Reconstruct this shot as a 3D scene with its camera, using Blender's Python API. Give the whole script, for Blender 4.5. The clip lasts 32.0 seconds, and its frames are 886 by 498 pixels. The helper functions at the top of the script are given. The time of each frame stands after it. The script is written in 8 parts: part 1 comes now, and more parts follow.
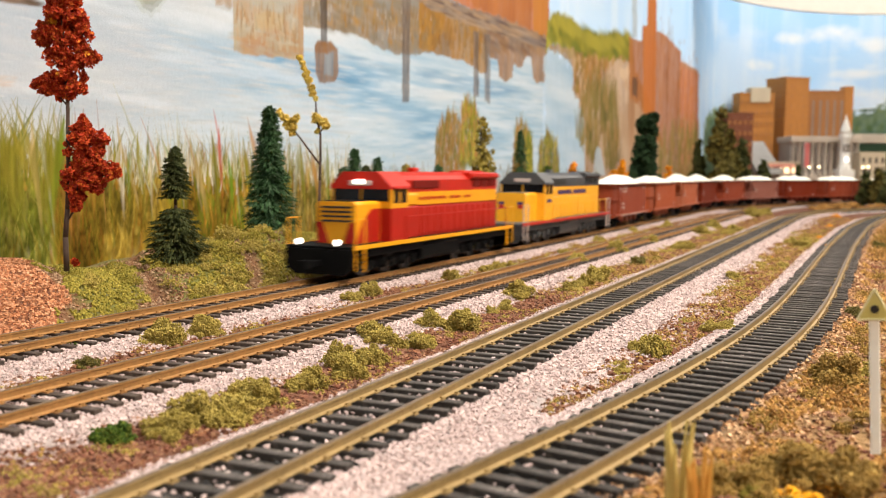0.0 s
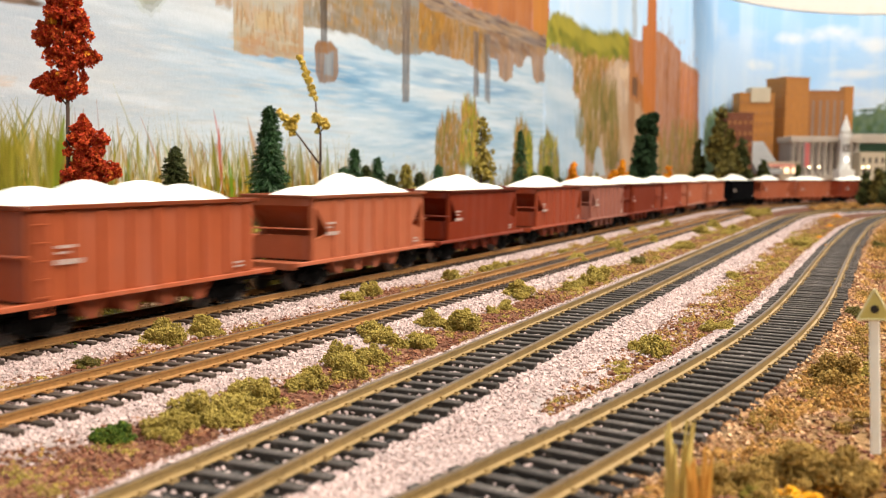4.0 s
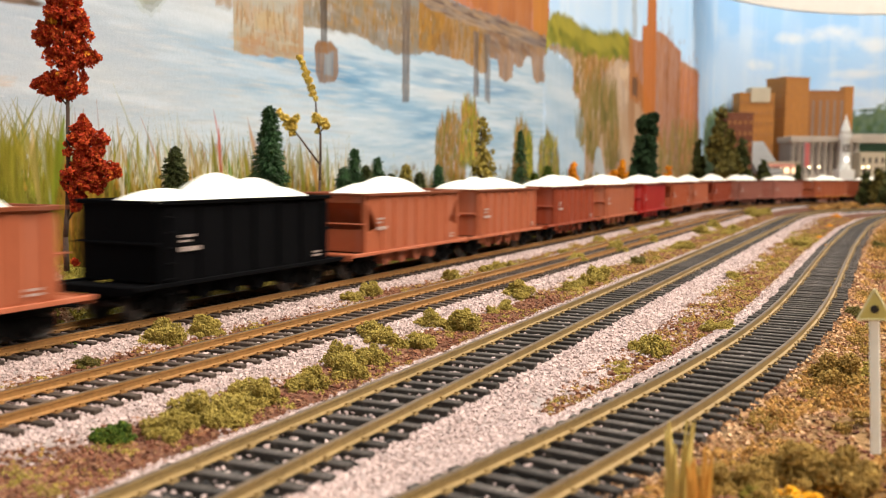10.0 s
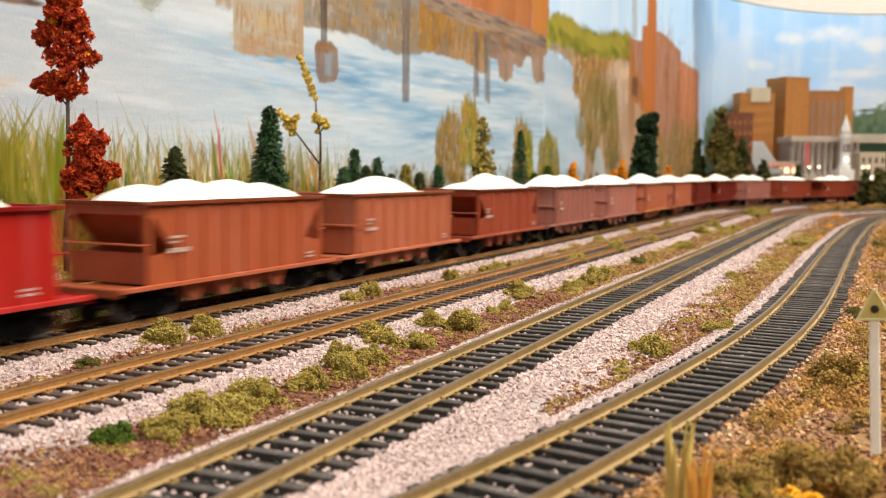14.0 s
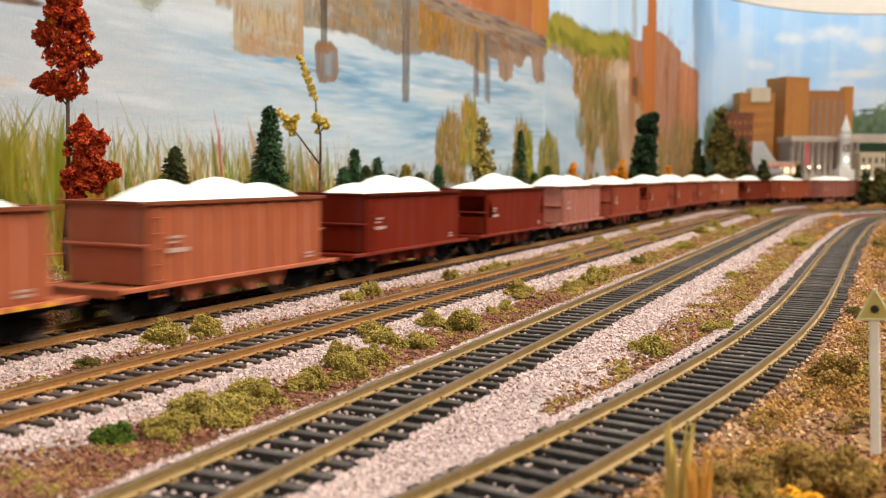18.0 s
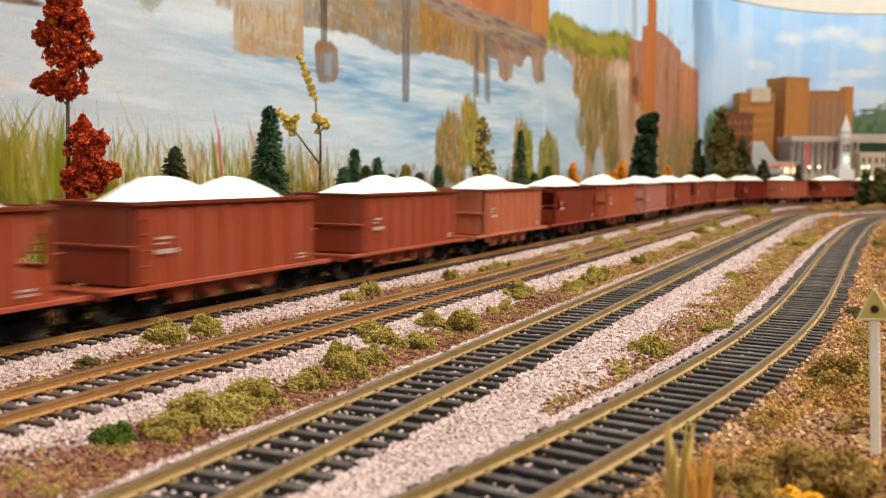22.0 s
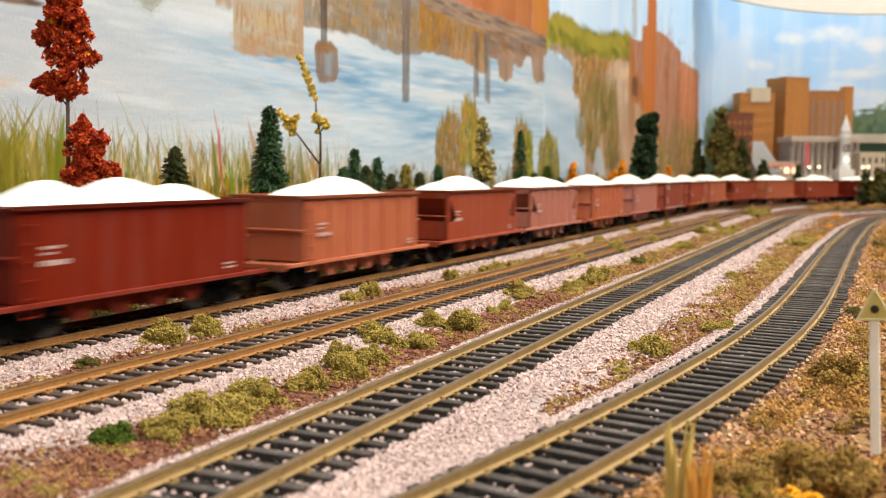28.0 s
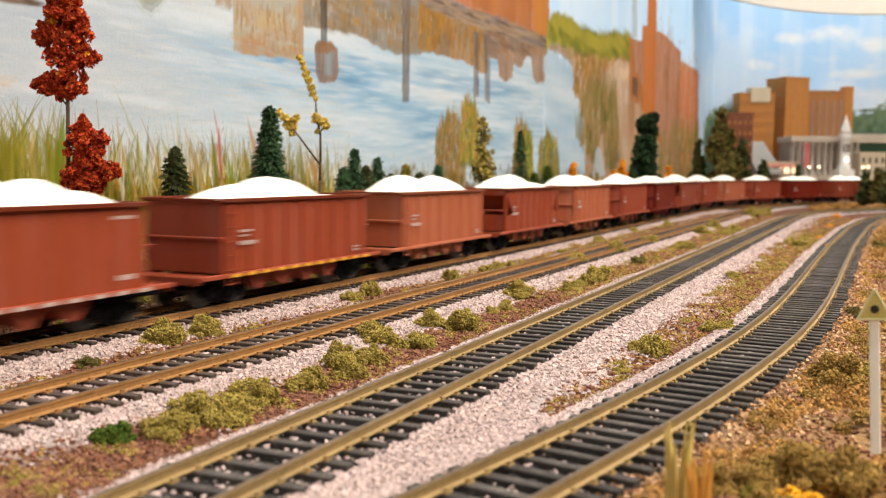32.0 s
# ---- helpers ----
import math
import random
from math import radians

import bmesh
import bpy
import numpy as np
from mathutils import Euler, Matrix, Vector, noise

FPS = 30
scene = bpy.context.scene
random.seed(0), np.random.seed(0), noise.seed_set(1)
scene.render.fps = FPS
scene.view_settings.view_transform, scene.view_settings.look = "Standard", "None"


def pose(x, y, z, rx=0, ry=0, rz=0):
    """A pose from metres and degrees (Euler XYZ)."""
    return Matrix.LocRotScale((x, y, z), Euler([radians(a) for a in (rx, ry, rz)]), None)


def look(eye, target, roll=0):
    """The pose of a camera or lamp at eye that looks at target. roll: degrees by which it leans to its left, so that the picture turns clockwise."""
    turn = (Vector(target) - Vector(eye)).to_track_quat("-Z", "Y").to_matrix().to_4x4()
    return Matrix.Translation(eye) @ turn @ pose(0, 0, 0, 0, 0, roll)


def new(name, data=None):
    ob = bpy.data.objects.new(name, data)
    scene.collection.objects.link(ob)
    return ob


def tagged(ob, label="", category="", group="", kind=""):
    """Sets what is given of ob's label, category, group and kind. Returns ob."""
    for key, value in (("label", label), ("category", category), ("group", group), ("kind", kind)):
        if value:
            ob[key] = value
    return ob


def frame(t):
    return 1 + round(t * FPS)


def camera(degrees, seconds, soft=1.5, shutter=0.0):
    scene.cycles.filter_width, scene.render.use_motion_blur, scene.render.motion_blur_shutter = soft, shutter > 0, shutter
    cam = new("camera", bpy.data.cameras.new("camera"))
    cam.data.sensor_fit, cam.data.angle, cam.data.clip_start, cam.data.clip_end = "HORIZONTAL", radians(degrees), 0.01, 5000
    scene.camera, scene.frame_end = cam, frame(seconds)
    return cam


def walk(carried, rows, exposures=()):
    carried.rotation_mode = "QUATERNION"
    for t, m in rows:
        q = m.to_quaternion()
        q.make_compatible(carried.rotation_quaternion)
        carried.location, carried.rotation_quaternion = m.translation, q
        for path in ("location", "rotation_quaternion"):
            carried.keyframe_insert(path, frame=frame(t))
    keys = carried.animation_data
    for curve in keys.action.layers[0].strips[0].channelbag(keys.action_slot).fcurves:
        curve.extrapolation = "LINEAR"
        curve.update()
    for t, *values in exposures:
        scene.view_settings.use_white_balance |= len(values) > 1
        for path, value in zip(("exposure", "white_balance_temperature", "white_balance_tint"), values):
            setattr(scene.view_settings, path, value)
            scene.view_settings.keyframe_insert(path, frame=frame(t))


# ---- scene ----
# A model railway layout in 1:87; metres, z = 0 at the rail head, y along the main line, x across it.
SECONDS = 32.0
cam = camera(49.3, SECONDS, soft=1.1, shutter=0.8)
cam.data.dof.use_dof, cam.data.dof.focus_distance, cam.data.dof.aperture_fstop = True, 0.335, 26.0
EYE = Vector((0.0, 0.0, 0.0525))
AIM = Vector((-math.sin(0.42622), math.cos(0.42622), -math.tan(0.08186)))
walk(cam, [(0.0, look(EYE, EYE + AIM, 0.587)), (SECONDS, look(EYE, EYE + AIM, 0.587))], exposures=[(0.0, 0.14), (1.0, 0.09), (2.0, 0.12), (3.0, 0.17), (4.0, 0.17), (6.0, 0.12), (7.0, 0.08), (7.5, -0.03), (8.0, -0.08), (9.0, -0.02), (10.0, 0.03), (11.0, -0.02), (12.0, -0.20), (13.0, -0.08), (14.0, 0.02), (17.0, -0.01), (18.0, -0.10), (19.0, -0.04), (20.0, 0.03), (21.0, -0.04), (22.0, -0.09), (23.0, 0.03), (24.0, 0.05), (25.0, -0.01), (28.0, 0.03), (29.0, -0.07), (30.0, 0.03), (31.0, -0.02), (SECONDS, -0.01)])

# ---- light: the strip lamps of the room's ceiling ----
world = bpy.data.worlds.new("room_world")
world.use_nodes = True
world.node_tree.nodes["Background"].inputs[0].default_value = (1.0, 0.93, 0.82, 1)
world.node_tree.nodes["Background"].inputs[1].default_value = 0.25
scene.world = world
scene.view_settings.exposure = 0.0


def strip_lamp(x, y, z, sx, sy, watts, aim):
    d = bpy.data.lights.new("ceiling_lamp", "AREA")
    d.shape, d.size, d.size_y, d.energy, d.color = "RECTANGLE", sx, sy, watts, (1.0, 0.92, 0.80)
    ob = new("ceiling_lamp", d)
    ob.matrix_world = look((x, y, z), aim)
    return ob


strip_lamp(0.42, 0.35, 1.2, 0.45, 1.6, 50.0, (-0.20, 0.48, 0.0))
strip_lamp(0.40, 2.15, 1.15, 0.5, 0.6, 19.0, (-0.05, 2.35, 0.1))
strip_lamp(0.90, -1.0, 1.2, 0.5, 1.2, 15.0, (-0.1, 0.3, 0))

# ---- materials ----


def principled(name):
    m = bpy.data.materials.new(name)
    m.use_nodes = True
    nt = m.node_tree
    return m, nt, nt.nodes["Principled BSDF"], nt.nodes.new("ShaderNodeTexCoord")


def noise_at(nt, tc, scale, detail=4.0, rough=0.6, stretch=(1, 1, 1)):
    mp = nt.nodes.new("ShaderNodeMapping")
    mp.inputs["Scale"].default_value = stretch
    nt.links.new(tc.outputs["Object"], mp.inputs["Vector"])
    n = nt.nodes.new("ShaderNodeTexNoise")
    n.inputs["Scale"].default_value, n.inputs["Detail"].default_value, n.inputs["Roughness"].default_value = scale, detail, rough
    nt.links.new(mp.outputs[0], n.inputs["Vector"])
    return n.outputs["Fac"]


def ramp(nt, fac, stops):
    r = nt.nodes.new("ShaderNodeValToRGB")
    el = r.color_ramp.elements
    while len(el) < len(stops):
        el.new(0.5)
    for e, (at, c) in zip(el, stops):
        e.position, e.color = at, (*c, 1)
    nt.links.new(fac, r.inputs[0])
    return r.outputs[0]


def mixc(nt, fac, a, b, mode="MIX"):
    n = nt.nodes.new("ShaderNodeMix")
    n.data_type, n.blend_type = "RGBA", mode
    for sock, v in ((n.inputs[0], fac), (n.inputs[6], a), (n.inputs[7], b)):
        if hasattr(v, "is_linked"):
            nt.links.new(v, sock)
        elif isinstance(v, tuple):
            sock.default_value = (*v, 1)
        else:
            sock.default_value = v
    return n.outputs[2]


def bump(nt, b, fac, dist, strength=0.6):
    n = nt.nodes.new("ShaderNodeBump")
    n.inputs["Strength"].default_value, n.inputs["Distance"].default_value = strength, dist
    nt.links.new(fac, n.inputs["Height"])
    nt.links.new(n.outputs[0], b.inputs["Normal"])


def shade(c, k):
    return tuple(max(0.0, min(1.0, v * k)) for v in c)


def surface(name, c, rough=0.7, metal=0.0, vary=0.25, fine=900.0, coarse=90.0, relief=0.0001, stretch=(1, 1, 1), dust=0.0, random=0.0, island=0.0, c2=None, spec=0.5):
    """A worn surface: base colour varied at two scales, fine relief, and a little pale dust."""
    m, nt, b, tc = principled(name)
    n1 = noise_at(nt, tc, coarse, 5, 0.6, stretch)
    n2 = noise_at(nt, tc, fine, 3, 0.6, stretch)
    col = ramp(nt, n1, [(0.3, shade(c, 1 - vary)), (0.7, c2 or shade(c, 1 + vary))])
    col = mixc(nt, 0.5, col, ramp(nt, n2, [(0.3, shade(c, 1 - vary)), (0.7, shade(c, 1 + vary))]))
    if dust:
        col = mixc(nt, ramp(nt, noise_at(nt, tc, coarse * 2.3, 6, 0.7), [(0.5, (0, 0, 0)), (0.8, (dust, dust, dust))]), col, (0.5, 0.42, 0.36))
    for amount, node, sock in ((random, "ShaderNodeObjectInfo", "Random"), (island, "ShaderNodeNewGeometry", "Random Per Island")):
        if amount:
            src = nt.nodes.new(node).outputs[sock]
            col = mixc(nt, 1.0, col, ramp(nt, src, [(0.0, (1 - amount,) * 3), (1.0, (1.0,) * 3)]), "MULTIPLY")
    nt.links.new(col, b.inputs["Base Color"])
    b.inputs["Roughness"].default_value, b.inputs["Metallic"].default_value = rough, metal
    b.inputs["Specular IOR Level"].default_value = spec
    if relief:
        bump(nt, b, n2, relief)
    return m


def foliage(name, stops, rough=0.85, lump=700.0):
    """Dyed foam or fibre: each flake takes a colour of its own from the stops."""
    m, nt, b, tc = principled(name)
    src = nt.nodes.new("ShaderNodeNewGeometry").outputs["Random Per Island"]
    col = ramp(nt, src, [(i / max(1, len(stops) - 1), c) for i, c in enumerate(stops)])
    n = noise_at(nt, tc, lump, 3)
    col = mixc(nt, 1.0, col, ramp(nt, n, [(0.3, (0.7,) * 3), (0.7, (1.25,) * 3)]), "MULTIPLY")
    nt.links.new(col, b.inputs["Base Color"])
    b.inputs["Roughness"].default_value, b.inputs["Specular IOR Level"].default_value = rough, 0.2
    return m


def glow(name, c, strength):
    m, nt, b, tc = principled(name)
    b.inputs["Base Color"].default_value = (*c, 1)
    b.inputs["Emission Color"].default_value = (*c, 1)
    b.inputs["Emission Strength"].default_value = strength
    return m


# ---- mesh helpers ----
MESHES = {}


def bm_box(bm, x0, x1, y0, y1, z0, z1, bevel=0.0, mi=0):
    vs = [bm.verts.new(p) for p in ((x0, y0, z0), (x1, y0, z0), (x1, y1, z0), (x0, y1, z0), (x0, y0, z1), (x1, y0, z1), (x1, y1, z1), (x0, y1, z1))]
    fs = [bm.faces.new([vs[i] for i in f]) for f in ((0, 3, 2, 1), (4, 5, 6, 7), (0, 1, 5, 4), (1, 2, 6, 5), (2, 3, 7, 6), (3, 0, 4, 7))]
    for f in fs:
        f.material_index = mi
    if bevel:
        es = {e for f in fs for e in f.edges}
        out = bmesh.ops.bevel(bm, geom=list(es), offset=bevel, segments=1, affect="EDGES")
        for f in out["faces"]:
            f.material_index = mi
    return vs


def bm_prism(bm, outline, x0, x1, axis=0, mi=0):
    """An outline of (a, b) pairs drawn out along the axis: 0 gives (x, a, b), 1 (a, y, b), 2 (a, b, z)."""
    def at(a, b, c):
        return ((c, a, b), (a, c, b), (a, b, c))[axis]
    lo = [bm.verts.new(at(a, b, x0)) for a, b in outline]
    hi = [bm.verts.new(at(a, b, x1)) for a, b in outline]
    n = len(lo)
    fs = [bm.faces.new(lo[::-1]), bm.faces.new(hi)]
    fs += [bm.faces.new((lo[i], lo[(i + 1) % n], hi[(i + 1) % n], hi[i])) for i in range(n)]
    for f in fs:
        f.material_index = mi
    return lo + hi


def bm_tube(bm, a, b, r0, r1=None, seg=8, mi=0):
    """A round bar from a to b."""
    r1 = r0 if r1 is None else r1
    a, b = Vector(a), Vector(b)
    q = (b - a).to_track_quat("Z", "Y")
    rings = []
    for c, r in ((a, r0), (b, r1)):
        rings.append([bm.verts.new(c + q @ Vector((r * math.cos(2 * math.pi * i / seg), r * math.sin(2 * math.pi * i / seg), 0))) for i in range(seg)])
    fs = [bm.faces.new((rings[0][i], rings[0][(i + 1) % seg], rings[1][(i + 1) % seg], rings[1][i])) for i in range(seg)]
    fs += [bm.faces.new(rings[0][::-1]), bm.faces.new(rings[1])]
    for f in fs:
        f.material_index = mi
        f.smooth = seg > 6


def bm_lathe(bm, profile, seg=12, centre=(0, 0, 0), axis=2, mi=0):
    """A turned body from (radius, height) pairs."""
    rings = []
    for r, h in profile:
        ring = []
        for i in range(seg):
            u, v = r * math.cos(2 * math.pi * i / seg), r * math.sin(2 * math.pi * i / seg)
            p = ((h, u, v), (u, h, v), (u, v, h))[axis]
            ring.append(bm.verts.new(Vector(p) + Vector(centre)))
        rings.append(ring)
    for a, b in zip(rings, rings[1:]):
        for i in range(seg):
            f = bm.faces.new((a[i], a[(i + 1) % seg], b[(i + 1) % seg], b[i]))
            f.smooth, f.material_index = True, mi
    for ring in (rings[0][::-1], rings[-1]):
        bm.faces.new(ring).material_index = mi


def finish(bm, name):
    bmesh.ops.recalc_face_normals(bm, faces=bm.faces)
    me = bpy.data.meshes.new(name)
    bm.to_mesh(me)
    bm.free()
    return me


def shared(key, build):
    """The mesh under this key, built once."""
    if key not in MESHES:
        bm = bmesh.new()
        build(bm)
        MESHES[key] = finish(bm, key.split("/")[0])
    return MESHES[key]


def place(name, me, mats, parent=None, m=None, label=""):
    """Links a mesh as one object, its materials held by the object."""
    mats = mats if isinstance(mats, (list, tuple)) else [mats]
    while len(me.materials) < len(mats):
        me.materials.append(None)
    ob = new(name, me)
    for slot, mt in zip(ob.material_slots, mats):
        slot.link = "OBJECT"
        slot.material = mt
    if m is not None:
        ob.matrix_basis = m
    ob.parent = parent
    if label:
        ob["label"] = label
    return ob


def part(name, bm, material, parent, label=""):
    return place(name, finish(bm, name), material, parent, None, label)


def thing(name, m, label, category, group=""):
    ob = new(name)
    ob.empty_display_size = 0.005
    ob.matrix_basis = m
    return tagged(ob, label, category, group)


def mesh_from(name, verts, faces, smooth=False):
    me = bpy.data.meshes.new(name)
    me.from_pydata(verts, [], faces)
    if smooth:
        me.polygons.foreach_set("use_smooth", [True] * len(me.polygons))
    me.update()
    return me


BLOB_V = np.array([(1, 0, 0), (-1, 0, 0), (0, 1, 0), (0, -1, 0), (0, 0, 1), (0, 0, -1)], float)
BLOB_F = np.array([(0, 2, 4), (2, 1, 4), (1, 3, 4), (3, 0, 4), (2, 0, 5), (1, 2, 5), (3, 1, 5), (0, 3, 5)])
LEAF_V = np.array([(-1, -0.6, 0), (1, -0.6, 0.25), (0.9, 0.7, -0.2), (-0.9, 0.5, 0.3)], float)
LEAF_F = np.array([(0, 1, 2), (0, 2, 3)])
CHIP_V = np.array([(-1, -0.8, -0.7), (0.8, -1, -0.8), (1, 0.9, -0.6), (-0.9, 1, -0.8), (-0.8, -0.7, 0.7), (0.9, -0.6, 0.5), (0.6, 0.8, 0.9), (-0.7, 0.6, 0.6)], float)
CHIP_F = np.array([(0, 3, 2), (0, 2, 1), (4, 5, 6), (4, 6, 7), (0, 1, 5), (0, 5, 4), (1, 2, 6), (1, 6, 5), (2, 3, 7), (2, 7, 6), (3, 0, 4), (3, 4, 7)])


def spins(rng, n):
    """Random turns, as n 3x3 matrices."""
    q = rng.normal(size=(n, 4))
    q /= np.linalg.norm(q, axis=1)[:, None]
    w, x, y, z = q.T
    return np.stack([np.stack([1 - 2 * (y * y + z * z), 2 * (x * y - z * w), 2 * (x * z + y * w)], -1),
                     np.stack([2 * (x * y + z * w), 1 - 2 * (x * x + z * z), 2 * (y * z - x * w)], -1),
                     np.stack([2 * (x * z - y * w), 2 * (y * z + x * w), 1 - 2 * (x * x + y * y)], -1)], 1)


def flakes(name, centres, sizes, rng, v=BLOB_V, f=BLOB_F, jitter=0.25, squash=1.0, turn=None):
    """One mesh of many small pieces, each at its centre with its size and a turn of its own."""
    centres, sizes = np.asarray(centres, float), np.asarray(sizes, float)
    n = len(centres)
    base = v[None] * (1 + rng.uniform(-jitter, jitter, size=(n, len(v), 1)))
    m = spins(rng, n) if turn is None else turn
    pts = np.einsum("nij,nkj->nki", m, base) * sizes[:, None, None]
    pts[:, :, 2] *= squash
    pts += centres[:, None, :]
    faces = (f[None] + (np.arange(n) * len(v))[:, None, None]).reshape(-1, f.shape[1])
    return mesh_from(name, pts.reshape(-1, 3).tolist(), faces.tolist())

# ---- the layout's materials ----
RAIL_RUST = surface("rusty_rail_paint", (0.33, 0.165, 0.052), 0.6, 0.2, 0.35, 700, 60, 0.00005)
RAIL_TAN = surface("tan_rail_paint", (0.30, 0.20, 0.082), 0.55, 0.2, 0.3, 700, 60, 0.00005)
RAIL_HEAD = surface("worn_rail_head", (0.14, 0.09, 0.05), 0.4, 0.5, 0.25, 900, 80, 0.00003)
TIE_BROWN = surface("dark_brown_tie", (0.075, 0.053, 0.042), 0.75, 0, 0.35, 900, 140, 0.00012, (1, 4, 1), 0.25, 0.45, spec=0.2)
TIE_GREY = surface("weathered_black_tie", (0.080, 0.068, 0.062), 0.8, 0, 0.35, 900, 140, 0.00012, (1, 4, 1), 0.3, 0.5, spec=0.2)
BALLAST = surface("pinkish_grey_ballast", (0.57, 0.435, 0.41), 0.9, 0, 0.22, 1500, 200, 0.0001, island=0.42)
CINDER = surface("dark_cinders", (0.05, 0.045, 0.045), 0.9, 0, 0.3, 1500, 200, 0.0001, island=0.5)
SOIL_CRUMBS = foliage("soil_crumbs", [(0.14, 0.047, 0.028), (0.21, 0.085, 0.050), (0.32, 0.168, 0.095), (0.085, 0.032, 0.020), (0.25, 0.105, 0.050)])
MOSS = foliage("olive_foam", [(0.26, 0.195, 0.036), (0.33, 0.25, 0.055), (0.40, 0.305, 0.08), (0.20, 0.15, 0.028)])
BANK_SOIL = foliage("grey_brown_soil", [(0.20, 0.105, 0.055), (0.30, 0.175, 0.10), (0.40, 0.27, 0.17), (0.12, 0.058, 0.030), (0.24, 0.115, 0.055)])
BARK_CHIPS = foliage("bark_chips", [(0.26, 0.090, 0.040), (0.48, 0.205, 0.095), (0.60, 0.32, 0.18), (0.14, 0.048, 0.024), (0.38, 0.145, 0.065)])
SCRUB = foliage("brown_olive_scrub", [(0.27, 0.165, 0.040), (0.35, 0.215, 0.052), (0.20, 0.122, 0.032), (0.43, 0.275, 0.075)])
SCRUB_CRUMBS = foliage("scrub_crumbs", [(0.21, 0.095, 0.045), (0.40, 0.21, 0.10), (0.62, 0.40, 0.23), (0.11, 0.05, 0.026), (0.29, 0.15, 0.065)])
TURF = foliage("green_turf", [(0.17, 0.145, 0.020), (0.25, 0.20, 0.030), (0.33, 0.26, 0.045), (0.12, 0.108, 0.016)])
TURF_TAN = foliage("tan_turf", [(0.30, 0.148, 0.038), (0.42, 0.215, 0.058), (0.20, 0.098, 0.028), (0.56, 0.31, 0.10), (0.12, 0.058, 0.018), (0.33, 0.195, 0.040)])
GREEN_FOAM = foliage("bright_green_foam", [(0.035, 0.075, 0.008), (0.08, 0.13, 0.012), (0.02, 0.05, 0.006), (0.16, 0.18, 0.02)])
NIGHT_FIR = foliage("blackish_green_fibre", [(0.008, 0.020, 0.008), (0.016, 0.036, 0.013), (0.026, 0.052, 0.02), (0.010, 0.026, 0.010)])
DARK_FIR = foliage("dark_green_fibre", [(0.014, 0.040, 0.014), (0.034, 0.082, 0.028), (0.062, 0.13, 0.050), (0.020, 0.052, 0.020), (0.12, 0.18, 0.10)])
OLIVE_FIR = foliage("olive_green_fibre", [(0.032, 0.040, 0.012), (0.070, 0.080, 0.022), (0.020, 0.028, 0.008), (0.11, 0.115, 0.038)])
BROWN_FIR = foliage("brown_green_fibre", [(0.050, 0.042, 0.012), (0.115, 0.098, 0.024), (0.20, 0.155, 0.036), (0.045, 0.045, 0.012)])
RED_LEAF = foliage("red_autumn_leaves", [(0.27, 0.020, 0.008), (0.47, 0.048, 0.013), (0.58, 0.088, 0.018), (0.21, 0.015, 0.007), (0.52, 0.06, 0.014), (0.34, 0.024, 0.008), (0.64, 0.17, 0.02)])
AMBER_LEAF = foliage("amber_leaves", [(0.75, 0.30, 0.02), (0.85, 0.42, 0.04), (0.62, 0.18, 0.015)])
YELLOW_LEAF = foliage("yellow_leaves", [(0.70, 0.50, 0.09), (0.85, 0.68, 0.20), (0.5, 0.36, 0.06), (0.8, 0.58, 0.10)])
OLIVE_LEAF = foliage("olive_leaves", [(0.24, 0.18, 0.03), (0.36, 0.27, 0.05), (0.13, 0.115, 0.02), (0.5, 0.38, 0.10)])
FLOWER = foliage("yellow_orange_flowers", [(0.80, 0.38, 0.015), (0.88, 0.50, 0.03), (0.70, 0.28, 0.012)])
ORANGE_LEAF = foliage("orange_leaves", [(0.7, 0.24, 0.01), (0.8, 0.34, 0.015), (0.6, 0.17, 0.01)])
BARK = surface("brown_bark", (0.055, 0.030, 0.019), 0.85, 0, 0.35, 900, 150, 0.0002)
WHITE_PAINT = surface("white_paint", (0.80, 0.78, 0.74), 0.5, 0, 0.06, 600, 60, 0.00002)
YELLOW_SIGN = surface("yellow_sign_paint", (0.62, 0.52, 0.16), 0.5, 0, 0.1, 600, 60, 0.00002)
BLACK_PAINT = surface("black_paint", (0.012, 0.012, 0.013), 0.45, 0, 0.3, 600, 60, 0.00002)
BLACK_PLASTIC = surface("black_plastic", (0.0042, 0.004, 0.0042), 0.6, 0, 0.35, 900, 120, 0.00004, spec=0.06)
GREY_FRAME = surface("weathered_grey_frame", (0.026, 0.026, 0.029), 0.45, 0, 0.4, 900, 120, 0.00004, dust=0.12)
STEEL = surface("dull_wheel_steel", (0.09, 0.08, 0.075), 0.4, 0.6, 0.15, 900, 120, 0.00002)
SAND = surface("white_sand_load", (0.88, 0.85, 0.76), 0.95, 0, 0.05, 2500, 200, 0.00025)
LETTER = surface("white_lettering", (0.46, 0.36, 0.325), 0.6, 0, 0.1, 900, 100, 0)
GLASS_DARK = surface("dark_window", (0.008, 0.008, 0.010), 0.12, 0, 0.1, 100, 20, 0, spec=0.15)

# ---- the lines of track: centre lines as tables of place and heading ----
MAIN_X, CURVE_Y, EASE, RADIUS = -0.2395, 1.2568, 0.2236, 1.0743


def line(x0, start, curve_y, ease, radius, turn, end, lean=None, step=0.005):
    """A straight that eases into a right-hand curve; lean(y) shifts it sideways."""
    n = int((end - start) / step)
    s = start + step * np.arange(n)
    k = np.clip((s - curve_y) / ease, 0, 1) / radius
    a = np.minimum(np.cumsum(k) * step, turn)
    x = x0 + np.cumsum(np.sin(a)) * step
    y = start + np.cumsum(np.cos(a)) * step
    if lean:
        x = x + lean(y)
        a = np.arctan2(np.gradient(x), np.gradient(y))
    return s, x, y, a


